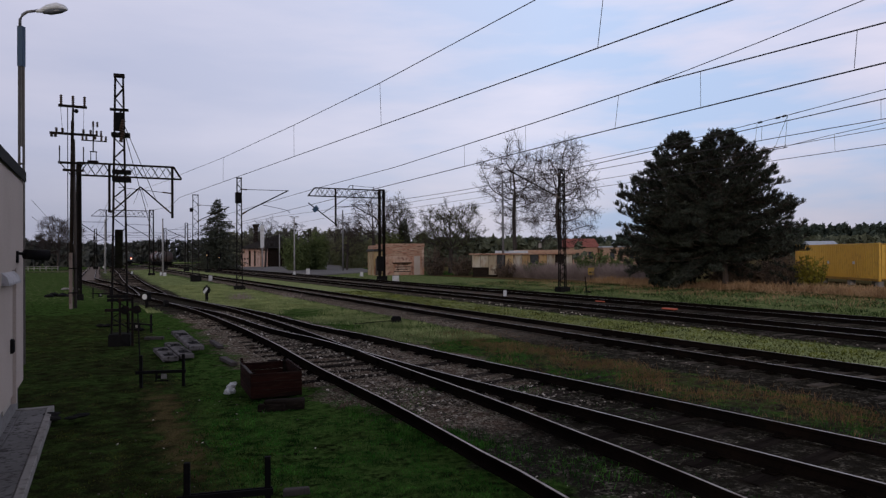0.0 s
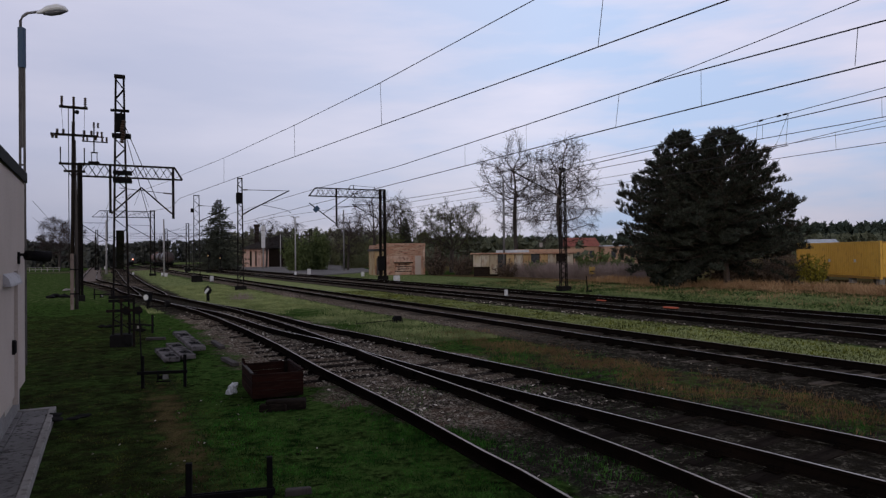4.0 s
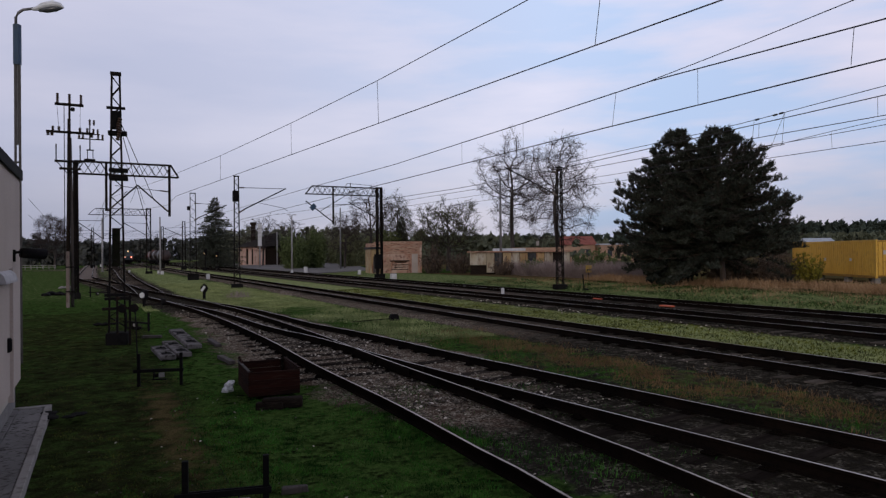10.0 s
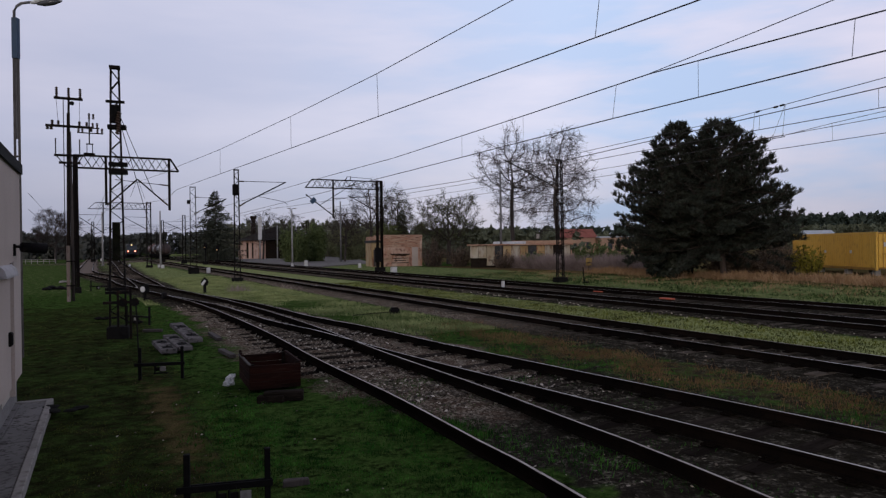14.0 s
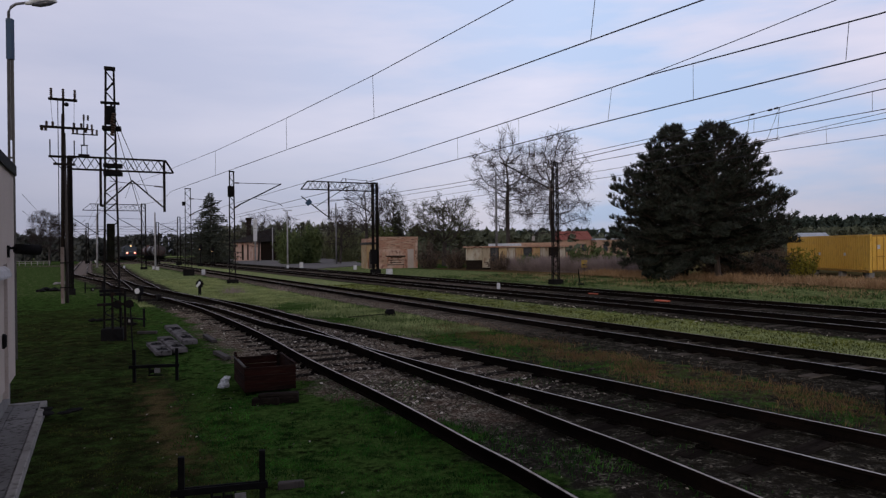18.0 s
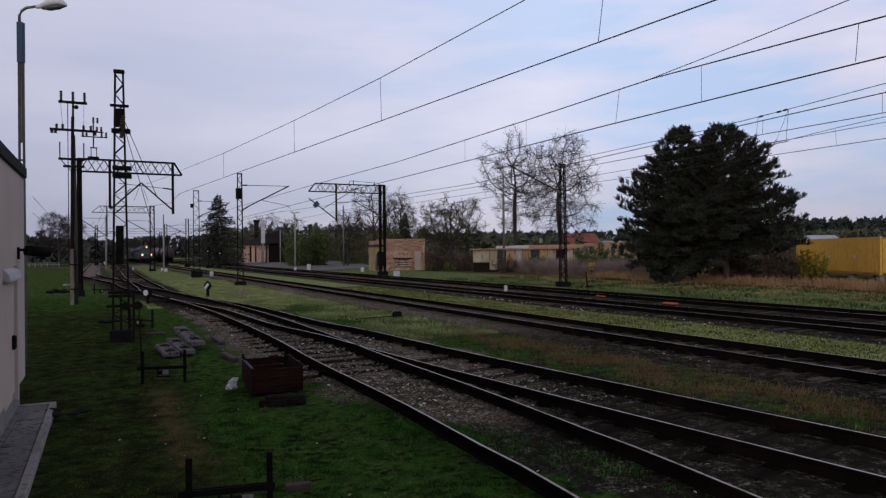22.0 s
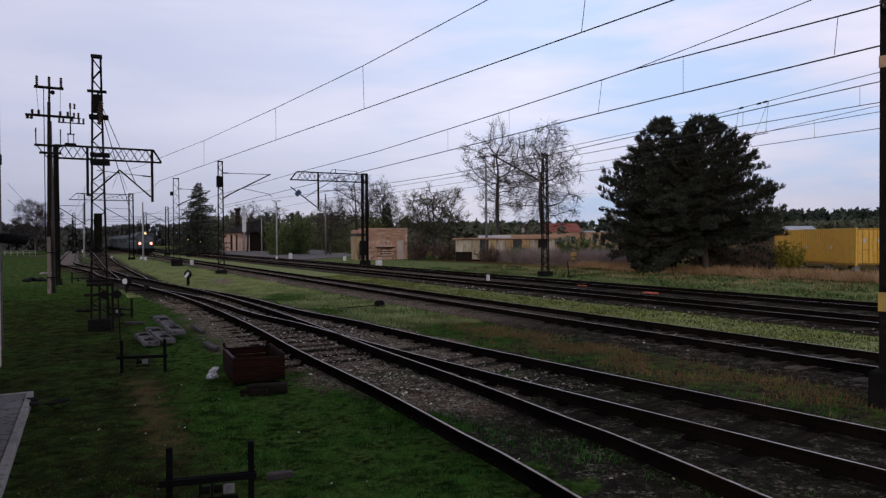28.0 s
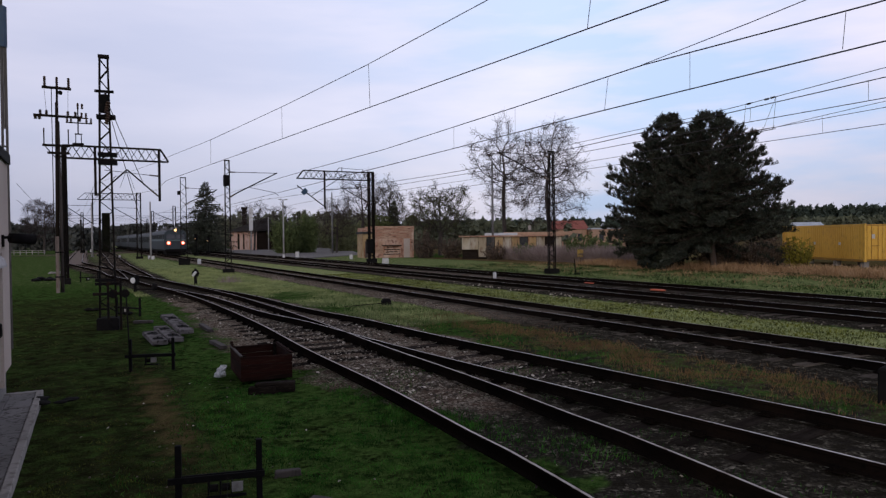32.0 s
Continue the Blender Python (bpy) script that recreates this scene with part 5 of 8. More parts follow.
class Soup:
    """Collects vertices and faces for one mesh."""

    def __init__(self):
        self.v, self.f = [], []

    def limb(self, a, b, ra, rb, n=4):
        d = (b - a)
        if d.length < 1e-5:
            return
        d.normalize()
        s = d.cross(Vector((0.31, 0.17, 0.93)))
        if s.length < 0.05:
            s = d.cross(Vector((1, 0, 0)))
        s.normalize()
        u = s.cross(d)
        k = len(self.v)
        for p, r in ((a, ra), (b, rb)):
            for i in range(n):
                w = 2 * math.pi * i / n
                self.v.append(p + s * (math.cos(w) * r) + u * (math.sin(w) * r))
        for i in range(n):
            j = (i + 1) % n
            self.f.append((k + i, k + j, k + n + j, k + n + i))

    def leaf(self, p, d, s, ln, w):
        """A pointed blade at p along d, its width along s."""
        k = len(self.v)
        self.v += [p - s * w * 0.5, p + s * w * 0.5, p + d * ln + s * w * 0.15, p + d * ln - s * w * 0.15]
        self.f.append((k, k + 1, k + 2, k + 3))

    def quad(self, p, a, b):
        k = len(self.v)
        self.v += [p - a - b, p + a - b * 0.6, p + a * 0.7 + b, p - a * 0.8 + b * 0.8]
        self.f.append((k, k + 1, k + 2, k + 3))


def unit(rnd):
    while True:
        v = Vector((rnd.uniform(-1, 1), rnd.uniform(-1, 1), rnd.uniform(-1, 1)))
        if 0.1 < v.length < 1:
            return v.normalized()


def crown_tree(x, y, h, width, seed, label, clear=0.28, radius=0.26, leaf=None, leaf_size=0.0, per_tip=0, name="bare_tree", points=420, twigs_per_tip=3, droop=0.1, fork=0.5, top=0.45, twig_len=0.75):
    """A tree whose limbs grow towards points strewn through an uneven crown."""
    rnd = random.Random(seed)
    t = thing(name, x, y, 0, 0, label, "tree")
    z0, zc = h * clear, h * (clear + (1 - clear) * top)
    goals = []
    while len(goals) < points:
        v = Vector((rnd.uniform(-1, 1), rnd.uniform(-1, 1), rnd.uniform(-1, 1)))
        if v.length > 1 or v.length < 0.25:
            continue
        lump = 0.93 + 0.75 * noise.noise(v.normalized() * 1.7 + Vector((seed, 0, 0)))
        v *= min(1.15, lump)
        goals.append((v.x * width / 2, v.y * width / 2, zc + v.z * ((h - zc) if v.z > 0 else (zc - z0))))
    G = np.array(goals)
    pts, par = [np.array((0.0, 0.0, -0.2))], [-1]
    step = h / 46
    bend = 0.0
    while pts[-1][2] < h * (clear + (1 - clear) * fork):
        bend = bend * 0.8 + rnd.uniform(-0.06, 0.06)
        pts.append(pts[-1] + np.array((bend, rnd.uniform(-0.05, 0.05), 1.0)) * step)
        par.append(len(pts) - 2)
    near = np.full(len(G), 1e9)
    who = np.zeros(len(G), int)
    live = np.ones(len(G), bool)
    k0 = 0
    for _ in range(90):
        for k in range(k0, len(pts)):
            d = ((G - pts[k]) ** 2).sum(1)
            better = d < near
            near[better], who[better] = d[better], k
        k0 = len(pts)
        live &= near > (step * 1.5) ** 2
        if not live.any():
            break
        grown = {}
        for g in np.nonzero(live & (near < (width * 0.7) ** 2))[0]:
            grown.setdefault(who[g], []).append(G[g])
        for k, aims in grown.items():
            d = sum((q - pts[k]) / np.linalg.norm(q - pts[k]) for q in aims)
            d = d / (np.linalg.norm(d) + 1e-6) + np.array((rnd.uniform(-0.3, 0.3), rnd.uniform(-0.3, 0.3), rnd.uniform(-0.15, 0.3)))
            pts.append(pts[k] + d / np.linalg.norm(d) * step)
            par.append(k)
        if len(pts) > 4200:
            break
    n = len(pts)
    load = np.zeros(n)
    kids = [0] * n
    for k in range(n - 1, 0, -1):
        if kids[k] == 0:
            load[k] = 1.0
        load[par[k]] += load[k]
        kids[par[k]] += 1
    wood, twigs, leaves = Soup(), Soup(), Soup()
    most = load[0]
    for k in range(1, n):
        a, b = Vector(pts[par[k]]), Vector(pts[k])
        ra, rb = max(0.02, radius * (load[par[k]] / most) ** 0.48), max(0.017, radius * (load[k] / most) ** 0.48)
        if par[k] == 0:
            ra *= 1.35
        wood.limb(a, b, min(ra, rb * 1.5), rb, 7 if rb > 0.08 else 4 if rb > 0.03 else 3)
        if load[k] <= 5:
            d = (b - a).normalized()
            for _ in range(twigs_per_tip if kids[k] == 0 else max(1, twigs_per_tip - 1)):
                e = (d * 0.9 + unit(rnd) * 0.95 + Vector((0, 0, 0.15 - droop))).normalized()
                p, r = b.lerp(a, rnd.random()), 0.014
                for j in range(3):
                    e = (e + unit(rnd) * 0.25 - Vector((0, 0, droop * 0.8))).normalized()
                    q = p + e * (twig_len * rnd.uniform(0.2, 0.45))
                    twigs.limb(p, q, r, r * 0.8, 3)
                    if rnd.random() < 0.6:
                        f = (e + unit(rnd) * 0.9).normalized()
                        twigs.limb(q, q + f * twig_len * rnd.uniform(0.25, 0.5), 0.010, 0.009, 3)
                    p, r = q, r * 0.85
                    for _ in range(per_tip):
                        leaves.quad(p + unit(rnd) * leaf_size * 2.5, unit(rnd) * leaf_size, unit(rnd) * leaf_size)
    raw_part("trunk", wood.v, wood.f, M["bark"], t)
    tagged(raw_part("twig_mass", twigs.v, twigs.f, M["twig"], t), kind="stuff")
    if leaf:
        tagged(raw_part("crown", leaves.v, leaves.f, M[leaf], t), kind="stuff")
    return t


def pine(x, y, h, seed, label, reach, low, lean=(0, 0), shape=(0.8, 1.0, 0.96, 0.76, 0.5, 0.27, 0.05)):
    """Scots pine: limbs that sag and then turn up, set with brush-like upright shoots."""
    rnd = random.Random(seed)
    t = thing("pine_tree", x, y, 0, 0, label, "tree")
    wood, green = Soup(), Soup()
    pts = [Vector((lean[0] * z / h + 0.12 * math.sin(z * 0.7 + seed), lean[1] * z / h, z)) for z in np.linspace(-0.2, h - 0.3, 12)]
    for i, (a, b) in enumerate(zip(pts, pts[1:])):
        wood.limb(a, b, 0.20 * (1 - i / 12) + 0.03, 0.20 * (1 - (i + 1) / 12) + 0.03, 8)

    def shoot(p, d, ln):
        """A bottle-brush of needle bundles along d."""
        wood.limb(p, p + d * ln, 0.010, 0.006, 3)
        side = d.cross(unit(rnd)).normalized()
        other = d.cross(side)
        for i in range(11):
            w = i * 2.4 + rnd.random()
            out = side * math.cos(w) + other * math.sin(w)
            e = (d * rnd.uniform(0.5, 1.0) + out * 0.8).normalized()
            green.leaf(p + d * (ln * (0.1 + 0.09 * i)), e, e.cross(d).normalized(), rnd.uniform(0.10, 0.18), 0.042)

    def spray(p, d, ln):
        """A side branch that ends in several shoots."""
        q = p + d * ln
        wood.limb(p, q, 0.018, 0.010, 3)
        for f in (0.35, 0.65, 1.0):
            c = p.lerp(q, f)
            for _ in range(2):
                e = (d * 0.45 + unit(rnd) * 0.65 + Vector((0, 0, 0.75))).normalized()
                shoot(c, e, rnd.uniform(0.18, 0.36))

    z = low
    while z < h - 0.4:
        f = (z - low) / (h - low)
        # the limb's tip, not its foot, keeps to the crown's outline
        prof = 0.0
        f_tip = f
        for _ in range(4):
            prof = 0.5 * prof + 0.5 * reach * float(np.interp(min(f_tip, 1.0), (0, 0.12, 0.30, 0.5, 0.7, 0.85, 1), shape))
            f_tip = (z + prof * (0.16 + 0.55 * f) - low) / (h - low)
        turn = rnd.uniform(0, 6.283)
        n_limbs = 15 if f < 0.7 else 9
        for k in range(n_limbs):
            a = turn + 6.283 * k / n_limbs + rnd.uniform(-0.35, 0.35)
            ln = prof * (0.90 + 0.09 * noise.noise(Vector((math.cos(a) * 1.2, math.sin(a) * 1.2, z * 0.8 + seed))) + rnd.choice((-0.24, -0.14, -0.06, 0.0, 0.07)))
            ln = max(0.3, ln)
            i = min(10, max(0, int((z + 0.2) / h * 11)))
            p = pts[i].lerp(pts[i + 1], 0.5)
            p.z = z
            rise = -0.14 + 0.55 * f + rnd.uniform(-0.22, 0.18)
            d = Vector((math.cos(a), math.sin(a), rise)).normalized()
            n = max(3, int(ln / 0.40))
            r = 0.016 * ln + 0.012
            for j in range(n):
                g = j / n
                d = (d + unit(rnd) * 0.13 + Vector((0, 0, (0.10 + 0.60 * g * g) / n))).normalized()
                q = p + d * (ln / n)
                wood.limb(p, q, r, r * 0.84, 4)
                r = max(0.012, r * 0.84)
                if g >= 0.22:
                    for sg in (-1, 1):
                        if rnd.random() < 0.86:
                            s = Vector((-math.sin(a), math.cos(a), 0)) * sg
                            e = (d * 0.6 + s * rnd.uniform(0.4, 0.9) + Vector((0, 0, rnd.uniform(-0.05, 0.5)))).normalized()
                            spray(q, e, rnd.uniform(0.25, 0.60) * (1.15 - 0.4 * g))
                p = q
            spray(p, d, 0.3)
        z += rnd.uniform(0.32, 0.46)
    for _ in range(5):
        spray(pts[-1] + Vector((0, 0, rnd.uniform(-0.3, 0.15))), (unit(rnd) * 0.6 + Vector((0, 0, 0.9))).normalized(), 0.3)
    raw_part("trunk", wood.v, wood.f, M["bark_pine"], t)
    raw_part("crown", green.v, green.f, M["needles"], t)
    return t


def spruce(x, y, h, seed, label, reach, material="spruce", dense=1.0):
    rnd = random.Random(seed)
    t = thing("spruce_tree", x, y, 0, 0, label, "tree")
    wood, green = Soup(), Soup()
    wood.limb(Vector((0, 0, -0.2)), Vector((0, 0, h * 0.97)), 0.22, 0.02, 7)
    z = h * 0.06
    while z < h:
        f = z / h
        for k in range(int(9 * dense)):
            a = rnd.uniform(0, 6.283)
            ln = (reach * (1 - f) + 0.12) * rnd.uniform(0.6, 1.1)
            d = Vector((math.cos(a), math.sin(a), -0.18 + 0.3 * f))
            wood.limb(Vector((0, 0, z)), Vector((0, 0, z)) + d * ln, 0.03, 0.01, 3)
            for j in range(1, int(ln / 0.3) + 2):
                p = Vector((0, 0, z)) + d * min(ln, j * 0.3)
                for _ in range(3):
                    e = (d * 0.5 + unit(rnd) * 0.7 + Vector((0, 0, -0.25))).normalized()
                    green.leaf(p, e, e.cross(unit(rnd)).normalized(), rnd.uniform(0.3, 0.55), 0.16)
        z += h * 0.028
    raw_part("trunk", wood.v, wood.f, M["bark_pine"], t)
    raw_part("crown", green.v, green.f, M[material], t)
    return t


def shrub(x, y, h, w, seed, label, leaf, leaf_size=0.09, n_stems=26, per=46, name="shrub", depth=None, twig="twig"):
    """Stems that fan out from the ground, with leaves along their upper part."""
    rnd = random.Random(seed)
    t = thing(name, x, y, 0, 0, label, "shrub")
    wood, green = Soup(), Soup()
    depth = depth or w
    for _ in range(n_stems):
        a = rnd.uniform(0, 6.283)
        rr = math.sqrt(rnd.random())
        p = Vector((math.cos(a) * rr * w * 0.22, math.sin(a) * rr * depth * 0.22, -0.1))
        tip = Vector((math.cos(a) * rr * w * 0.5, math.sin(a) * rr * depth * 0.5, h * rnd.uniform(0.55, 1.0) * (1.05 - 0.45 * rr * rr)))
        prev = p
        for j in range(1, 5):
            q = p.lerp(tip, j / 4) + unit(rnd) * 0.05 * h
            wood.limb(prev, q, 0.03 * (1.1 - j / 4) + 0.006, 0.03 * (0.85 - j / 5) + 0.006, 4)
            if j >= 1:
                for _ in range(per // 4):
                    c = prev.lerp(q, rnd.random()) + unit(rnd) * h * 0.13 * rnd.random()
                    green.quad(c, unit(rnd) * leaf_size, unit(rnd) * leaf_size)
            prev = q
    tagged(raw_part("stem", wood.v, wood.f, M[twig], t), kind="stuff")
    tagged(raw_part("foliage", green.v, green.f, M[leaf], t), kind="stuff")
    return t


def woods(name, label, x0, y0, x1, y1, n, h0, h1, material, seed, conifer=0.7, size=0.5, per=70, deep=14):
    """A belt of far trees as one mass of clumps with an uneven skyline."""
    rnd = random.Random(seed)
    s = Soup()
    for i in range(n):
        t = rnd.random()
        x = x0 + (x1 - x0) * t + rnd.uniform(-3, 3)
        y = y0 + (y1 - y0) * t + rnd.uniform(0, deep)
        h = (h0 + (h1 - h0) * t) * rnd.uniform(0.86, 1.05)
        con = rnd.random() < conifer
        w = h * (0.17 if con else 0.30)
        s.limb(Vector((x, y, -0.3)), Vector((x, y, h * 0.8)), 0.16, 0.05, 4)
        for _ in range(per):
            f = rnd.random() ** 0.8
            rad = w * ((1 - f) ** 0.7 if con else math.sqrt(max(0.05, 1 - (2 * f - 0.9) ** 2)))
            a = rnd.uniform(0, 6.283)
            k = math.sqrt(rnd.random()) * rad
            p = Vector((x + math.cos(a) * k, y + math.sin(a) * k, h * (0.04 + 0.96 * f)))
            q = size * rnd.uniform(0.5, 1.3)
            s.quad(p, unit(rnd) * q, unit(rnd) * q)
    tagged(raw_part(name, s.v, s.f, M[material]), label, "woods", kind="stuff")


# pines by the running line
pine(17.4, 49.9, 11.2, 5, "dark broad Scots pine standing in dry grass", 5.9, 1.8, (0.2, 0), (0.80, 0.94, 0.94, 0.90, 0.68, 0.32, 0.02))
pine(19.95, 48.0, 11.1, 8, "dark Scots pine with a bare trunk beside the verge", 6.4, 2.2, (-0.2, 0), (0.76, 0.90, 0.94, 0.92, 0.76, 0.46, 0.03))
shrub(17.2, 51.0, 3.6, 4.4, 21, "dense dark evergreen bush under the pines", "needles", 0.16, 60, 130, "evergreen_bush")
shrub(17.9, 52.5, 4.0, 4.2, 22, "dense dark evergreen bush under the pines", "needles", 0.16, 60, 130, "evergreen_bush")
shrub(22.6, 51.6, 1.8, 5.0, 23, "low dark thicket behind the pine trunk", "bramble", 0.10, 46, 60, "thicket")
shrub(26.3, 48.2, 2.5, 2.6, 24, "yellow-green shrub in front of the container", "leaf_yellow", 0.06, 34, 70)
# bare poplars
crown_tree(8.6, 82.0, 16.6, 9.0, 31, "tall bare tree with fine upswept twigs", 0.30, 0.25, points=700, fork=0.42, droop=0.02, twigs_per_tip=4)
crown_tree(13.9, 80.0, 16.9, 9.2, 36, "tall bare tree with drooping twigs behind the mast", 0.22, 0.27, points=760, fork=0.45, droop=0.22, twig_len=1.0, twigs_per_tip=4)
# trees behind the brick huts
crown_tree(1.0, 94.0, 10.8, 9.6, 41, "round tree in first pale green leaf", 0.20, 0.30, "leaf_young", 0.055, 1, "budding_tree", 640, 3, 0.0, 0.12, 0.4)
crown_tree(-11.6, 108.0, 13.4, 9.0, 43, "bare tree behind the brick hut", 0.22, 0.24, points=560, fork=0.25)
crown_tree(-7.2, 112.0, 12.6, 7.0, 44, "bare tree with a few early leaves behind the hut", 0.24, 0.24, "leaf_young", 0.05, 1, "budding_tree", 420, 3, 0.0, 0.25)
crown_tree(-16.5, 116.0, 10.0, 6.6, 45, "small bare tree behind the hut", 0.22, 0.18, points=340, fork=0.25)
spruce(-6.4, 112.0, 8.6, 46, "dark spruce among bare trees", 1.9)
shrub(-7.8, 104.0, 7.0, 4.2, 47, "bright green young birch bush", "leaf_young", 0.13, 30, 90, "young_birch")
spruce(-43.3, 130.0, 13.6, 51, "tall dark spruce beside the line", 7.2, "spruce", 1.2)
spruce(-47.5, 139.0, 8.0, 52, "smaller spruce beside the line", 2.6)
crown_tree(-39.5, 150.0, 11.4, 8.0, 53, "bare tree by the brick house", 0.25, 0.22, points=240)
crown_tree(-34.5, 153.0, 10.8, 8.0, 54, "bare tree behind the house roof", 0.25, 0.22, points=240)
for i, (x, y, h, w) in enumerate(((-25.2, 116, 7.0, 5.6), (-22.6, 121, 7.2, 5.0), (-20.0, 152, 8.6, 8.0), (-14.0, 150, 8.0, 8.0), (-38.5, 168, 8.0, 7.0), (-17.8, 131, 6.6, 6.0), (-25.5, 172, 9.0, 8.0))):
    shrub(x, y, h, w, 60 + i, "large green bush in young leaf", "leaf_olive" if i in (2, 3, 5, 6) else "leaf_green", 0.12, 54, 200, "large_bush")
crown_tree(-85.5, 150.0, 12.2, 10.5, 57, "bare rounded tree at the yard's end", 0.18, 0.26, points=520, fork=0.1, top=0.5, twigs_per_tip=6)
shrub(15.0, 66.0, 2.9, 4.4, 71, "grey-green bush among dry reeds", "leaf_green", 0.10, 40, 90)
shrub(17.6, 68.5, 2.5, 4.0, 72, "grey-green bush among dry reeds", "leaf_green", 0.10, 30, 80)
shrub(-1.0, 84.5, 4.0, 3.2, 73, "leafless thicket beside the brick hut", "bramble", 0.07, 50, 40, "thicket")
shrub(2.4, 83.0, 3.0, 4.2, 74, "leafless thicket beside the brick hut", "bramble", 0.07, 50, 40, "thicket")
shrub(6.8, 74.0, 1.9, 3.0, 75, "brambles before the old shed", "bramble", 0.07, 40, 40, "thicket")
shrub(10.0, 72.6, 2.2, 3.0, 76, "green weeds before the old shed", "leaf_green", 0.07, 36, 50)
for i, (x, y, h, w) in enumerate(((23.5, 55.0, 3.0, 5.0), (27.0, 55.0, 2.9, 5.0), (30.0, 60.0, 3.0, 5.0), (21.5, 50.2, 1.7, 3.4), (24.4, 49.6, 1.5, 3.2))):
    shrub(x, y, h, w, 310 + i, "tangled purple-brown brambles in the dry grass", "bramble", 0.05, 60, 60, "bramble_bush")

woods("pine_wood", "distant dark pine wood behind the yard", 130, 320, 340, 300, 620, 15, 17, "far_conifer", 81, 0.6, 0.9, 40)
woods("spring_wood", "distant light green wood edge", 120, 240, 300, 235, 230, 8, 9, "far_green", 82, 0.1, 0.9, 60)
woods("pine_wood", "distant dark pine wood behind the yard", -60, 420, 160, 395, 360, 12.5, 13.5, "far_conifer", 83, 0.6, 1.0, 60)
woods("spring_wood", "distant light green wood edge", -50, 250, 60, 240, 110, 7.5, 7, "far_green", 84, 0.15, 0.8, 60)
woods("pine_wood", "dark wood along the far line", -166, 352, -50, 330, 170, 10.5, 11.5, "far_dark", 85, 0.5, 0.9, 60)
woods("spring_wood", "mixed hedge trees at the yard's end", -118, 190, -88, 175, 60, 7.0, 6.0, "far_dark", 86, 0.2, 0.6, 60)
woods("pine_wood", "dark wood along the far line", -190, 290, -153, 300, 60, 11, 7.0, "far_dark", 87, 0.5, 0.8, 60)
woods("spring_wood", "mixed trees behind the brick house", -66, 195, -18, 172, 80, 10.0, 9.5, "far_bare", 88, 0.3, 0.45, 80)
woods("spring_wood", "mixed trees behind the huts", -16, 150, 26, 135, 60, 7.0, 5.5, "far_green", 89, 0.2, 0.6, 60)
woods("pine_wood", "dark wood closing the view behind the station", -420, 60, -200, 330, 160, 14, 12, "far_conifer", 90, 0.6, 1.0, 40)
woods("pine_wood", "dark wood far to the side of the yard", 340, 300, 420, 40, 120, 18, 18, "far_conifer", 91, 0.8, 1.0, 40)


# ---- grass, reeds and brambles ----
def blades(name, label, spots, material, h0, h1, w, seed, lean=0.5, kind="stuff"):
    """Pointed blades at the spots, leaning at random; taller ones gather in clumps."""
    rng = np.random.default_rng(seed)
    P = np.array(spots, float)
    n = len(P)
    P[:, 2] -= 0.02
    d = rng.normal(size=(n, 3))
    d *= lean / np.linalg.norm(d, axis=1)[:, None]
    d[:, 2] += 1
    d /= np.linalg.norm(d, axis=1)[:, None]
    a = rng.uniform(0, 6.283, n)
    s = np.c_[np.cos(a), np.sin(a), np.zeros(n)] * w
    tip = P + d * rng.uniform(h0, h1, n)[:, None]
    V = np.stack([P - s * 0.5, P + s * 0.5, tip + s * 0.15, tip - s * 0.15], 1).reshape(-1, 3)
    F = np.arange(4 * n).reshape(-1, 4)
    tagged(raw_part(name, V.tolist(), F.tolist(), M[material]), label, "grass", kind=kind)


def clumped(n, seed, area, keep, scale=0.5, cut=-0.1):
    """Spots in an area, thinned by noise."""
    rnd = random.Random(seed)
    out = []
    tries = 0
    while len(out) < n and tries < n * 12:
        tries += 1
        x, y = area(rnd)
        if noise.noise(Vector((x * scale, y * scale, seed))) < cut + rnd.uniform(-0.25, 0.25):
            continue
        if keep(x, y):
            out.append((x, y, ground_height(x, y, 0.0)))
    return out


NEAR_POINTS = [p for key in "ABLQC" for p in TRACKS[key] if p.y < 120]
NEAR_TREE = kdtree.KDTree(len(NEAR_POINTS))
for i, p in enumerate(NEAR_POINTS):
    NEAR_TREE.insert((p.x, p.y, 0), i)
NEAR_TREE.balance()


def off_track(x, y, d=1.5):
    return NEAR_TREE.find((x, y, 0))[2] >= d


def lawn_area(r):
    y = 4.6 + 24 * r.random() ** 1.7
    return r.uniform(-0.64 * y - 0.3, -0.60 * y + 0.3 + 0.62 * y), y


def lawn_keep(x, y):
    # left of the siding, off the slab path
    return off_track(x, y, 0.83 if y < 9.8 else 1.25 if y < 12.3 else 1.45) and (x * 0.894 + y * 0.447 > -0.62 or y > 11.7) and x * 0.894 + y * 0.447 < 4.6


def beside(x, y):
    return x * 0.894 + y * 0.447


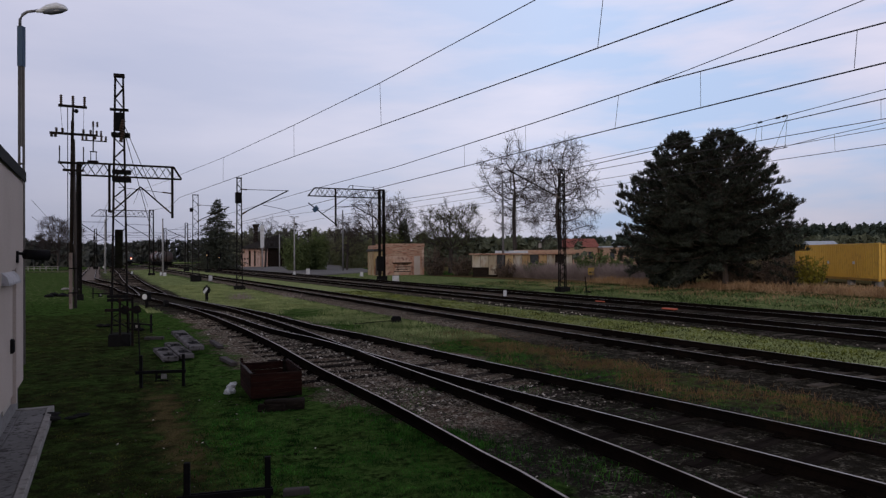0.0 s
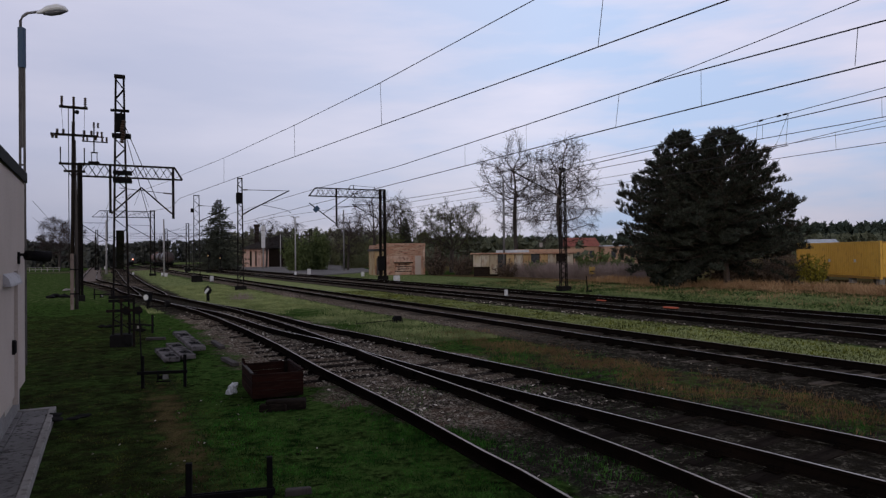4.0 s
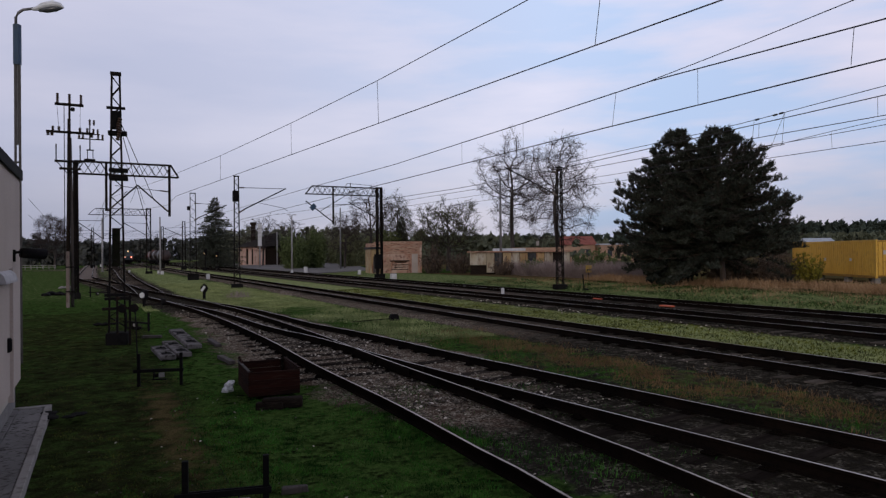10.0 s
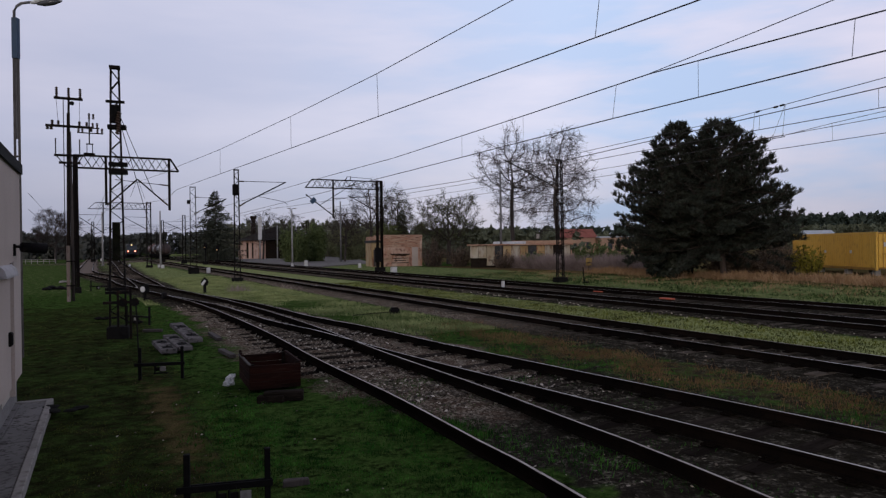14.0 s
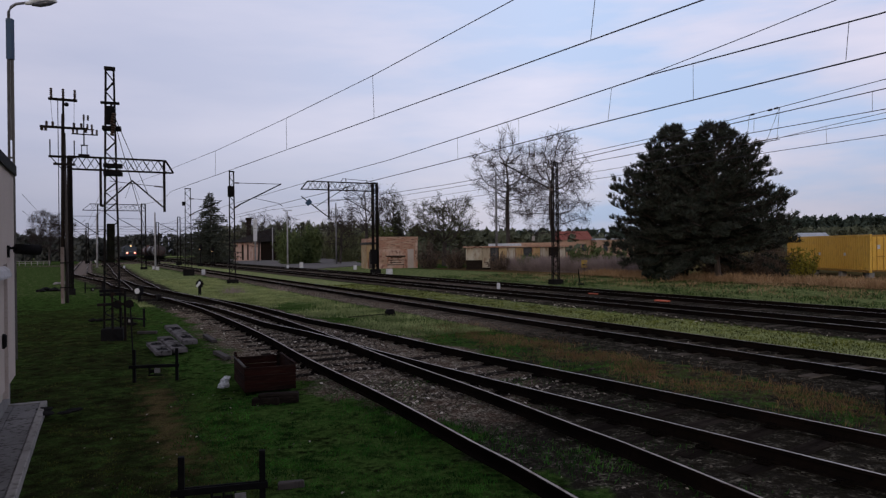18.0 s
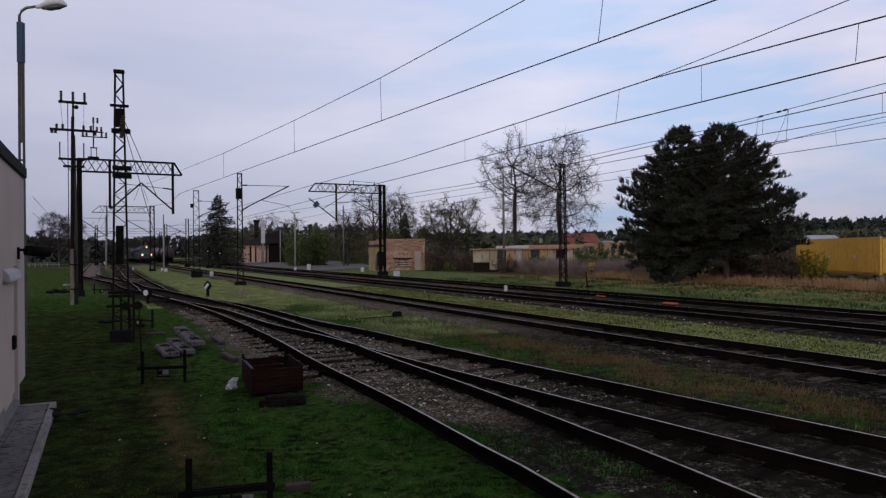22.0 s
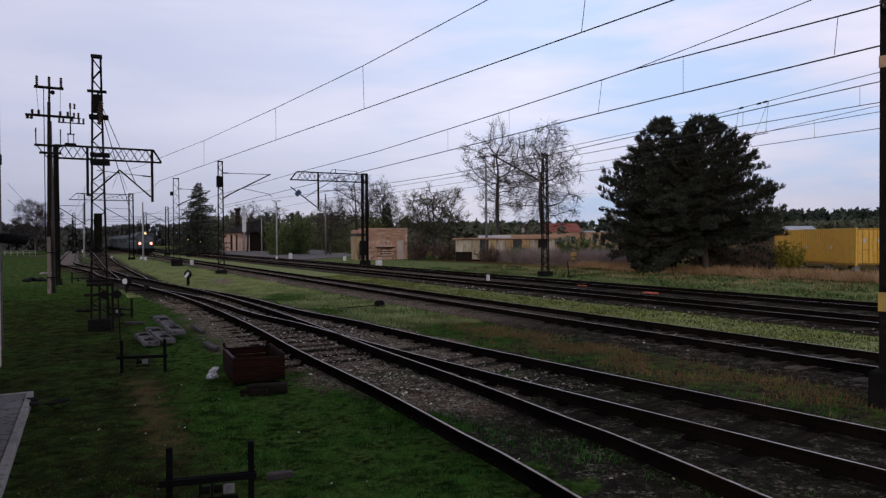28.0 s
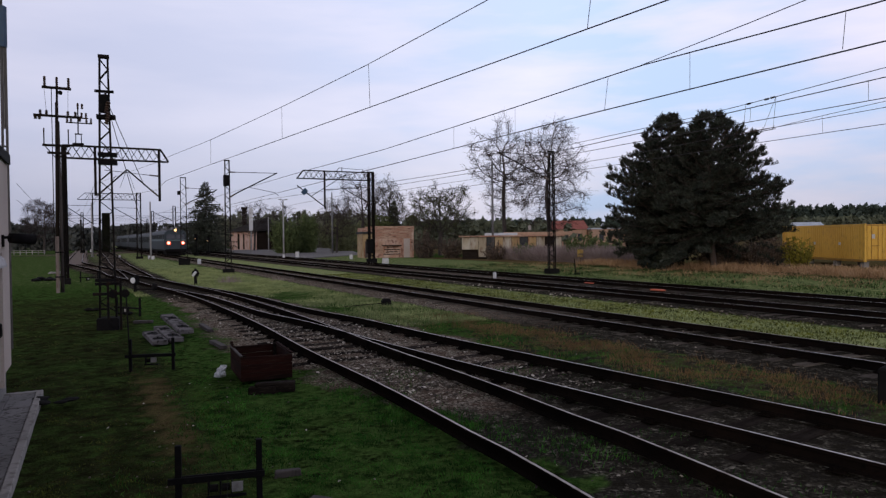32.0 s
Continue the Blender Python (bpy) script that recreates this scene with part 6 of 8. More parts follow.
blades("grass_blades", "short green lawn grass beside the siding", clumped(150000, 101, lawn_area, lambda x, y: lawn_keep(x, y) and beside(x, y) > 1.35 + 0.8 * noise.noise(Vector((x * 0.5, y * 0.5, 4))), 2.1, -0.03), "grass", 0.012, 0.045, 0.013, 1, 1.1)
blades("worn_grass", "thin worn olive grass beside the paved path", clumped(95000, 111, lawn_area, lambda x, y: lawn_keep(x, y) and beside(x, y) < 1.9 and not (0.62 < beside(x, y) < 1.2 and noise.noise(Vector((x * 1.5, y * 1.5, 8))) > -0.25), 2.3, 0.06), "grass_dull", 0.012, 0.045, 0.014, 11, 1.1)
blades("dead_grass", "flattened brown grass along the signal wire", clumped(20000, 112, lawn_area, lambda x, y: lawn_keep(x, y) and 0.45 + 0.3 * noise.noise(Vector((x, y, 2))) < beside(x, y) < 1.35, 1.8, 0.04), "dry_dull", 0.01, 0.045, 0.013, 12, 1.3)
blades("moss_patches", "yellowish moss mottling the lawn", clumped(32000, 115, lawn_area, lambda x, y: lawn_keep(x, y), 1.9, 0.22), "grass_pale", 0.01, 0.035, 0.015, 15, 1.2)
blades("grass_tufts", "taller grass tufts along the siding", clumped(7000, 102, lambda r: (r.uniform(-3.5, 2.0), r.uniform(4.8, 13.5)), lambda x, y: lawn_keep(x, y) or (not off_track(x, y, 0.75) and noise.noise(Vector((x * 0.8, y * 0.8, 9))) > 0.12), 0.8, 0.1), "grass", 0.04, 0.09, 0.012, 2, 0.8)
blades("grass_strip", "mossy grass strip between the tracks", clumped(34000, 103, lambda r: (lambda q: (q.x, q.y))(yard(r.uniform(15.0, 17.9), r.uniform(-2, 45))), lambda x, y: True, 0.5, -0.3), "grass_pale", 0.03, 0.10, 0.030, 3, 0.9)
blades("grass_strip", "pale grass between the siding and the main line", clumped(34000, 104, lambda r: (lambda q: (q.x, q.y))(yard(r.uniform(2.5, 10.9), 17 + 46 * r.random() ** 1.3)), lambda x, y: off_track(x, y, 1.7) and (beside(x, y) > 5 or y > 30), 0.4, -0.15), "grass_mid", 0.05, 0.15, 0.022, 4)
blades("dry_grass_patch", "brown dead grass between the tracks", clumped(17000, 105, lambda r: (lambda q: (q.x, q.y))(yard(r.gauss(10.0, 0.75), r.uniform(-7, 19))), lambda x, y: off_track(x, y, 1.5), 0.9, 0.02), "dry_rust", 0.05, 0.16, 0.012, 5, 0.9)
blades("grass_tufts", "green tufts among the dead grass between tracks", clumped(4500, 109, lambda r: (lambda q: (q.x, q.y))(yard(r.gauss(9.4, 0.7), r.uniform(-7, 19))), lambda x, y: off_track(x, y, 1.5), 0.9, 0.18), "grass", 0.04, 0.12, 0.012, 9, 0.8)
blades("verge_grass", "rough green verge grass beyond the outer line", clumped(26000, 110, lambda r: (lambda q: (q.x, q.y))(yard(r.uniform(26.0, 38.6), r.uniform(-12, 52))), lambda x, y: True, 0.5, -0.05), "grass_verge", 0.06, 0.2, 0.035, 10, 0.8)
blades("dry_grass", "dry stalks scattered over the verge", clumped(7000, 113, lambda r: (lambda q: (q.x, q.y))(yard(r.triangular(28.0, 39, 38), r.uniform(-12, 52))), lambda x, y: True, 0.5, 0.05), "dry_grass", 0.08, 0.3, 0.03, 13, 0.9)
blades("dry_grass", "bleached dry grass along the verge", clumped(15000, 106, lambda r: (lambda q: (q.x, q.y))(yard(r.uniform(38.3, 42.5), r.uniform(-14, 46))), lambda x, y: x < 29, 0.3, -0.2), "dry_grass", 0.2, 0.7, 0.04, 6, 0.8)
blades("reed_bed", "dry purple-brown reeds and brambles", clumped(36000, 107, lambda r: (lambda q: (q.x, q.y))(yard(r.uniform(41.6, 60), r.uniform(14, 70))), lambda x, y: x < 18.5 and y < 75.5, 0.25, -0.3), "reed", 0.6, 1.8, 0.035, 7, 0.85)
blades("grass_tufts", "green grass growing between the siding's rails", clumped(9000, 114, lambda r: (r.uniform(-2.0, 3.2), r.uniform(5.0, 12.5)), lambda x, y: not off_track(x, y, 1.3), 0.7, 0.2), "grass", 0.03, 0.12, 0.012, 14, 0.7)
tuft_rnd = random.Random(5)
blades("dry_tuft", "pale dry grass tuft standing in the yard grass", [(-11.9 + tuft_rnd.gauss(0, 0.28), 39.6 + tuft_rnd.gauss(0, 0.3), -0.03) for _ in range(160)] + [(-9.3 + tuft_rnd.gauss(0, 0.5), 40.8 + tuft_rnd.gauss(0, 0.3), -0.03) for _ in range(60)], "reed", 0.15, 0.5, 0.03, 16, 0.7)
blades("grass_tufts", "green weeds scattered over the ballast between tracks", clumped(9000, 108, lambda r: (lambda q: (q.x, q.y))(yard(r.uniform(4.0, 11.3), r.uniform(-9, 14))), lambda x, y: True, 0.45, 0.22), "grass", 0.03, 0.11, 0.012, 8, 0.7)

# ---- yellow container on blocks ----
def container():
    L, W, H = 12.19, 2.44, 2.75
    t = thing("shipping_container", 30.9, 47.9, 0.36, 88, "yellow corrugated shipping container on concrete blocks", "container")
    # local x runs along the long side away from the near corner, y across the doors
    prof = []
    x = 0.12
    while x < L - 0.2:
        prof += [(x, 0.0), (x + 0.11, 0.0), (x + 0.155, 0.04), (x + 0.245, 0.04), (x + 0.285, 0.0)]
        x += 0.285
    for side, y0, sg in (("side_panel", 0.03, 1), ("side_panel", -W + 0.03, 1)):
        verts, faces = [], []
        for a, b in prof:
            verts += [(a, -b + y0 - 0.03 if y0 > 0 else y0 + b - 0.03, 0.18), (a, -b + y0 - 0.03 if y0 > 0 else y0 + b - 0.03, H - 0.14)]
        for i in range(len(prof) - 1):
            faces.append((2 * i, 2 * i + 2, 2 * i + 3, 2 * i + 1))
        raw_part(side, verts, faces, M["container"], t)
    part("inner_box", box(bm_new(), 0.06, L - 0.06, -W + 0.1, -0.1, 0.1, H - 0.06), M["container_dk"], t)
    for y in (-W + 0.06, -0.06):
        part("top_rail", box(bm_new(), 0, L, y - 0.06, y + 0.06, H - 0.15, H, chamfer=0.01), M["container"], t)
        part("bottom_rail", box(bm_new(), 0, L, y - 0.06, y + 0.06, 0, 0.19, chamfer=0.01), M["container_dk"], t)
    for x in (0.07, L - 0.07):
        for y in (-W + 0.07, -0.07):
            part("corner_post", box(bm_new(), x - 0.08, x + 0.08, y - 0.075, y + 0.075, 0, H + 0.01, chamfer=0.012), M["container"], t)
    for k in range(2):
        y0 = -W + 0.16 + k * (W / 2 - 0.15)
        part("door", box(bm_new(), -0.03, 0.03, y0, y0 + W / 2 - 0.18, 0.2, H - 0.16, chamfer=0.01), M["container"], t)
        for j in (0.28, 0.72):
            yy = y0 + (W / 2 - 0.18) * j
            part("lock_rod", tube(bm_new(), [(-0.07, yy, 0.15), (-0.07, yy, H - 0.12)], 0.022, 6), M["container_dk"], t)
        part("door_handle", box(bm_new(), -0.10, -0.06, y0 + 0.2, y0 + 0.8, 1.15, 1.2), M["container_dk"], t)
        part("white_label", box(bm_new(), -0.036, -0.031, y0 + 0.5, y0 + 0.72, 1.7, 2.0), M["white_paint"], t)
    for x in (3.0, 6.6):
        part("white_label", box(bm_new(), x, x + 0.3, 0.002, 0.006, 1.2, 1.42), M["white_paint"], t)
    for x, y in ((0.5, -0.3), (0.5, -W + 0.3), (4.0, -0.3), (8.0, -0.3), (11.6, -0.3), (11.6, -W + 0.3), (4.0, -W + 0.3)):
        part("support_block", box(bm_new(), x - 0.22, x + 0.22, y - 0.2, y + 0.2, -0.5, 0.0, chamfer=0.02), M["concrete"], t)


container()


# ---- brick hut by the gantry ----
def hut():
    t = thing("brick_hut", -7.6, 85.4, 0, 17, "derelict orange brick hut with peeling render and flat roof", "hut")
    w, d, h = 5.1, 4.2, 3.55
    bm = bm_new()
    box(bm, 0.0, 1.35, 0, 0.3, -0.2, h)
    box(bm, 3.65, w, 0, 0.3, -0.2, h)
    box(bm, 1.35, 3.65, 0, 0.3, 1.55, h)
    part("front_wall", bm, M["hut_wall"], t)
    part("blocked_opening", box(bm_new(), 1.35, 3.65, 0.12, 0.3, -0.2, 1.55), M["brick_orange"], t, "bricked-up low opening")
    part("opening_lintel", box(bm_new(), 1.25, 3.75, -0.06, 0.1, 1.42, 1.56), M["wood_dark"], t)
    for i, dx in enumerate((0.0, 0.35, 0.1, 0.5)):
        part("board", box(bm_new(), 1.4 + dx, 3.6 - 0.3 * (i % 2), 0.06, 0.11, 0.35 + i * 0.30, 0.44 + i * 0.30), M["wood_dark"], t)
    part("bare_brick", box(bm_new(), 0.02, w, -0.025, -0.002, h - 1.15, h - 0.01), M["brick_cap"], t, "red brick laid bare under the parapet")
    part("pilaster", box(bm_new(), w - 1.05, w - 0.25, -0.03, -0.002, -0.2, h - 1.17), M["plaster"], t, "strip of cream render")
    part("side_wall", box(bm_new(), -1.15, 0.0, 0.05, d, -0.2, h - 0.55), M["peel_ochre"], t, "ochre side annex")
    part("side_wall", box(bm_new(), w, w + 0.3, 0, d, -0.2, h), M["brick_orange"], t)
    part("back_wall", box(bm_new(), -0.3, w + 0.3, d, d + 0.3, -0.2, h), M["brick_orange"], t)
    part("parapet", box(bm_new(), 0.0, w + 0.34, -0.06, d + 0.34, h, h + 0.42, chamfer=0.03), M["brick_cap"], t, "crumbling red brick parapet")
    part("side_eave", box(bm_new(), -1.3, -0.02, -0.3, d + 0.2, h - 0.54, h - 0.26), M["roof_dark"], t)
    part("side_parapet", box(bm_new(), -1.1, -0.01, 0.1, d, h - 0.25, h + 0.22), M["brick_cap"], t)
    part("side_door", box(bm_new(), -0.95, -0.15, 0.0, 0.046, 0.0, 2.1), M["wood_grey"], t)
    rnd = random.Random(9)
    for i in range(14):
        x, z = rnd.choice((rnd.uniform(0.1, 1.2), rnd.uniform(3.8, w - 0.3))), rnd.uniform(0.2, h - 0.5)
        bm = box(bm_new(), x, x + rnd.uniform(0.25, 0.6), -0.018, 0.0, z, z + rnd.uniform(0.25, 0.8), chamfer=0.006)
        part("render_patch", bm, M["wall_tan"], t)


hut()


def old_shed():
    t = thing("old_shed", 3.3, 76.6, 0, -9, "long low derelict shed with peeling pale and ochre panels", "shed")
    kinds = ("peel_white", "peel_white", "peel_white", "glass_dark", "peel_ochre", "peel_white", "peel_ochre", "glass_dark", "peel_ochre", "peel_white", "wood_dark", "peel_white")
    part("back_body", box(bm_new(), 0, 11.2, 0.3, 4.5, -0.2, 2.45), M["wood_dark"], t)
    for i, k in enumerate(kinds):
        x = i * 0.93
        z0 = 1.05 if i in (0, 1) else 0.2 if i % 3 else 0.5
        part("wall_panel", box(bm_new(), x + 0.02, x + 0.91, 0.0, 0.28, z0, 2.42, chamfer=0.012), M[k], t)
    part("roof", box(bm_new(), -0.3, 11.5, -0.35, 4.8, 2.46, 2.62, chamfer=0.02), M["brick_cap"], t, "rusty flat roof edge")
    part("upper_roof", box(bm_new(), 4.6, 12.4, 2.5, 7.0, 2.62, 2.98, chamfer=0.03), M["wall_tan"], t)
    part("pale_roof_edge", box(bm_new(), 2.4, 6.2, 2.3, 4.0, 2.63, 2.92), M["roof_pale"], t)
    part("chimney", box(bm_new(), 7.4, 7.75, 3.2, 3.6, 3.2, 3.75, chamfer=0.02), M["concrete"], t)


old_shed()


def far_building(name, x, y, w, d, h, rz, wall, roof, label, ridge=0.0, windows=0):
    t = thing(name, x, y, 0, rz, label, "building")
    part("wall", box(bm_new(), 0, w, 0, d, -0.3, h), M[wall], t)
    if ridge:
        bm = bm_new()
        v = [bm.verts.new(c) for c in ((-0.4, -0.4, h), (w + 0.4, -0.4, h), (w + 0.4, d + 0.4, h), (-0.4, d + 0.4, h), (-0.4, d / 2, h + ridge), (w + 0.4, d / 2, h + ridge))]
        for q in ((0, 1, 5, 4), (2, 3, 4, 5), (0, 4, 3), (1, 2, 5), (0, 3, 2, 1)):
            bm.faces.new([v[i] for i in q])
        part("roof", bm, M[roof], t)
    else:
        part("roof", box(bm_new(), -0.3, w + 0.3, -0.3, d + 0.3, h, h + 0.3), M[roof], t)
    for i in range(windows):
        xx = w * (i + 0.5) / windows
        part("window", box(bm_new(), xx - 0.5, xx + 0.5, -0.04, 0.02, h * 0.35, h * 0.75), M["glass_dark"], t)
    return t


far_building("farmhouse", 28.0, 150, 6.5, 7, 4.0, 5, "wall_tan", "roof_red", "distant house with a red tiled roof", 2.0, 2)
far_building("warehouse", 35.0, 148, 8.5, 8, 3.9, 4, "wall_tan", "roof_pale", "distant tan warehouse with a pale roof", 0, 2)
far_building("warehouse", 44.0, 150, 18, 8, 3.6, 2, "wall_tan", "roof_dark", "distant tan warehouse half hidden by pines", 0, 0)
far_building("barn", 58.3, 106, 3.6, 5, 3.2, -6, "wall_tan", "roof_pale", "distant low barn with a pale sheet roof", 1.1, 0)


def line_house():
    t = thing("brick_house", -47.2, 158, 0, 10, "orange brick lineside house with dark gable roof", "house")
    part("wall", box(bm_new(), 0, 6.0, 0, 8.0, -0.3, 4.4), M["brick_orange"], t)
    for x, wd in ((0.0, 0.55), (0.9, 0.75), (2.2, 0.7), (3.3, 1.0), (4.8, 1.2)):
        part("pilaster", box(bm_new(), x, x + wd, -0.10, 0.0, -0.2, 4.3), M["pink_render"], t, "pale pink rendered pier")
    for x, wd in ((1.72, 0.42), (2.95, 0.3)):
        part("window", box(bm_new(), x, x + wd, -0.04, 0.02, 0.2, 3.8), M["wood_dark"], t, "dark boarded window")
    bm = bm_new()
    v = [bm.verts.new(c) for c in ((-1.0, -1.2, 4.2), (8.8, -1.2, 7.7), (10.6, -1.2, 4.6), (-1.0, 8.8, 4.2), (8.8, 8.8, 7.7), (10.6, 8.8, 4.6))]
    for q in ((0, 1, 4, 3), (1, 2, 5, 4), (0, 2, 1), (3, 4, 5), (0, 3, 5, 2)):
        bm.faces.new([v[i] for i in q])
    part("roof", bm, M["roof_dark"], t, "dark felt gable roof")
    part("timber_wing", box(bm_new(), 6.0, 9.8, 0.4, 7.6, -0.3, 4.4), M["wood_dark"], t)
    part("chimney", box(bm_new(), 2.5, 3.5, 3.0, 4.0, 4.6, 9.6, chamfer=0.05), M["wood_dark"], t, "sooty dark chimney stack")
    part("chimney_cap", box(bm_new(), 2.3, 3.7, 2.8, 4.2, 9.6, 10.2, chamfer=0.05), M["wood_dark"], t)


line_house()
ts = thing("tool_shed", -29.5, 128, 0, 8, "small grey wooden lineside shed", "shed")
part("body", box(bm_new(), 0, 2.4, 0, 2.0, -0.2, 1.9), M["wood_grey"], ts)
part("roof", box(bm_new(), -0.2, 2.6, -0.2, 2.2, 1.9, 2.1), M["roof_dark"], ts)
part("door", box(bm_new(), 0.8, 1.6, -0.04, 0.0, 0.0, 1.6), M["wood_dark"], ts)

edge = [yard(26.8, 84), yard(26.8, 178), Vector((-46, 230, 0)), Vector((-22, 165, 0)), Vector((-10.5, 103, 0))]
road = raw_part("road", [p + Vector((0, 0, z)) for z in (0.05, -0.2) for p in edge], [(4, 3, 2, 1, 0)] + [(i, (i + 1) % 5, 5 + (i + 1) % 5, 5 + i) for i in range(5)], M["asphalt"])
tagged(road, "grey gravelled station forecourt beyond the tracks", "road", kind="structure")


def parked_car(x, y, rz, material, label):
    t = thing("parked_car", x, y, 0, rz, label, "car")
    bm = bm_new()
    prof = [(-2.1, 0.35), (-2.15, 0.8), (-1.3, 0.95), (-0.75, 1.42), (0.75, 1.45), (1.5, 1.0), (2.1, 0.85), (2.15, 0.35)]
    a = [bm.verts.new((px, -0.85, pz)) for px, pz in prof]
    b = [bm.verts.new((px, 0.85, pz)) for px, pz in prof]
    bm.faces.new(a)
    bm.faces.new(b[::-1])
    for i in range(len(prof)):
        j = (i + 1) % len(prof)
        bm.faces.new((a[i], b[i], b[j], a[j]))
    part("body", bm, M[material], t)
    for sx in (-1.35, 1.35):
        for sy in (-0.8, 0.8):
            part("wheel", tube(bm_new(), [(sx, sy - 0.1, 0.32), (sx, sy + 0.1, 0.32)], 0.32, 12), M["black"], t)
    for sy in (-0.86, 0.86):
        part("side_window", box(bm_new(), -0.9, 0.9, sy - 0.01, sy + 0.01, 0.98, 1.36), M["glass_dark"], t)
    part("rear_window", box(bm_new(), -1.12, -1.0, -0.7, 0.7, 1.0, 1.3), M["glass_dark"], t)


parked_car(-30.6, 150, 20, "white_paint", "white parked car by the station road")
parked_car(-34.2, 158, 25, "steel_grey", "grey parked car by the station road")


# ---- lineside posts and signs ----
def lamp_mast(x, y, h, material, label, arms=((1, 0.9),), r=0.10, board=None, name="lamp_post"):
    t = thing(name, x, y, 0, TURN, label, "post")
    part("post", tube(bm_new(), [(0, 0, -0.2), (0, 0, h)], [r, r * 0.7], 8), M[material], t, smooth=True)
    part("foot", box(bm_new(), -0.25, 0.25, -0.25, 0.25, -0.2, 0.12, chamfer=0.03), M["concrete"], t)
    for sg, ln in arms:
        part("arm", tube(bm_new(), [(0, 0, h - 0.05), (sg * ln * 0.5, 0, h + 0.12), (sg * ln, 0, h + 0.12)], 0.035, 6), M["steel_grey"], t)
        part("lamp_head", tube(bm_new(), [(sg * ln, 0, h + 0.12), (sg * (ln + 0.35), 0, h + 0.13)], [0.07, 0.05], 8), M["galv"], t)
    if board:
        z0, z1, w = board
        part("board", box(bm_new(), -w / 2, w / 2, -0.14, -0.10, z0, z1, chamfer=0.01), M["white_paint"], t)
    return t


lamp_mast(6.75, 75.9, 11.0, "steel_grey", "tall grey concrete lamp post by the old shed", ((-1, 0.5),), 0.16)
lamp_mast(-19.45, 88.4, 7.5, "galv", "white lamp post beside the main line", ((-1, 0.25), (1, 0.25)), 0.11)
lamp_mast(-36.0, 134.5, 8.7, "galv", "white post carrying a tall white board", (), 0.16, (4.2, 8.6, 0.75))
lamp_mast(-33.4, 138, 7.0, "galv", "pale slim post beside the platform", (), 0.12)
lamp_mast(-16.0, 108, 9.8, "steel_grey", "grey pole behind the gantry", (), 0.14)
lamp_mast(-37.4, 90.2, 7.6, "galv", "pale concrete post between the tracks", (), 0.12)
lamp_mast(-53.5, 107, 8.5, "galv", "pale concrete post beside the siding", (), 0.15)


def low_block(x, y, w, h, label, material="white_paint", name="marker_stone", d=None, rz=TURN):
    w, h = w * 0.62, h * 0.68
    t = thing(name, x, y, 0, rz, label, "marker")
    d = d or w
    bm = bm_new()
    box(bm, -w / 2, w / 2, -d / 2, d / 2, -0.15, h, chamfer=min(w, h) * 0.12)
    part("stone", bm, M[material], t)
    part("top_cap", box(bm_new(), -w / 2 + 0.02, w / 2 - 0.02, -d / 2 + 0.02, d / 2 - 0.02, h - 0.01, h + 0.03, chamfer=0.01), M["concrete"], t)


low_block(-17.6, 88.0, 0.75, 1.2, "white distance stone beside the main line", d=0.3)
low_block(-9.9, 82.0, 0.55, 0.75, "white marker stone by the brick hut")
low_block(-4.5, 64.0, 0.85, 0.8, "pale block at the foot of the gantry", d=0.5)
low_block(-18.6, 84.5, 0.4, 0.8, "small white marker stone beside the main line")
low_block(-36.9, 89.6, 0.6, 0.6, "white marker stone on the grass")
low_block(-24.1, 70.0, 0.55, 0.75, "white marker stone at a mast's foot")
low_block(-38.4, 92.0, 0.45, 0.6, "white marker stone on the grass")
low_block(3.62, 39.7, 0.20, 0.52, "slim white post with a red cap between tracks", d=0.2)
low_block(-46.5, 101.0, 0.4, 0.5, "small white marker stone on the grass")

ys = thing("yellow_sign", 13.7, 62.6, 0, 8, "square yellow sign board on a short post", "sign")
part("board", box(bm_new(), -0.29, 0.29, -0.02, 0.02, 0.5, 1.2, chamfer=0.008), M["yellow_paint"], ys)
part("dark_bar", box(bm_new(), -0.2, 0.2, -0.026, -0.021, 0.72, 0.82), M["black"], ys)
part("post", tube(bm_new(), [(0, 0.04, -0.2), (0, 0.04, 1.2)], 0.04, 6), M["steel_dark"], ys)
lv = thing("point_lever", 9.2, 43.4, 0, TURN, "small black point lever on the verge", "lever")
part("rod", tube(bm_new(), [(0, 0, 0), (-0.12, 0, 1.0)], 0.04, 6), M["black"], lv)
part("base", box(bm_new(), -0.1, 0.3, -0.1, 0.1, -0.1, 0.08, chamfer=0.02), M["black"], lv)
for x, y in ((7.97, 34.05), (9.76, 29.2)):
    op = thing("track_plate", x, y, 0, 90 + TURN, "orange-red enamel plate lying across the track bed", "plate", "orange plates in the track bed")
    part("plate", box(bm_new(), -0.34, 0.34, -0.13, 0.13, 0.04, 0.10, chamfer=0.015), M["orange_plate"], op)
    part("plate_foot", box(bm_new(), -0.3, 0.3, -0.1, 0.1, -0.05, 0.04), M["steel_dark"], op)


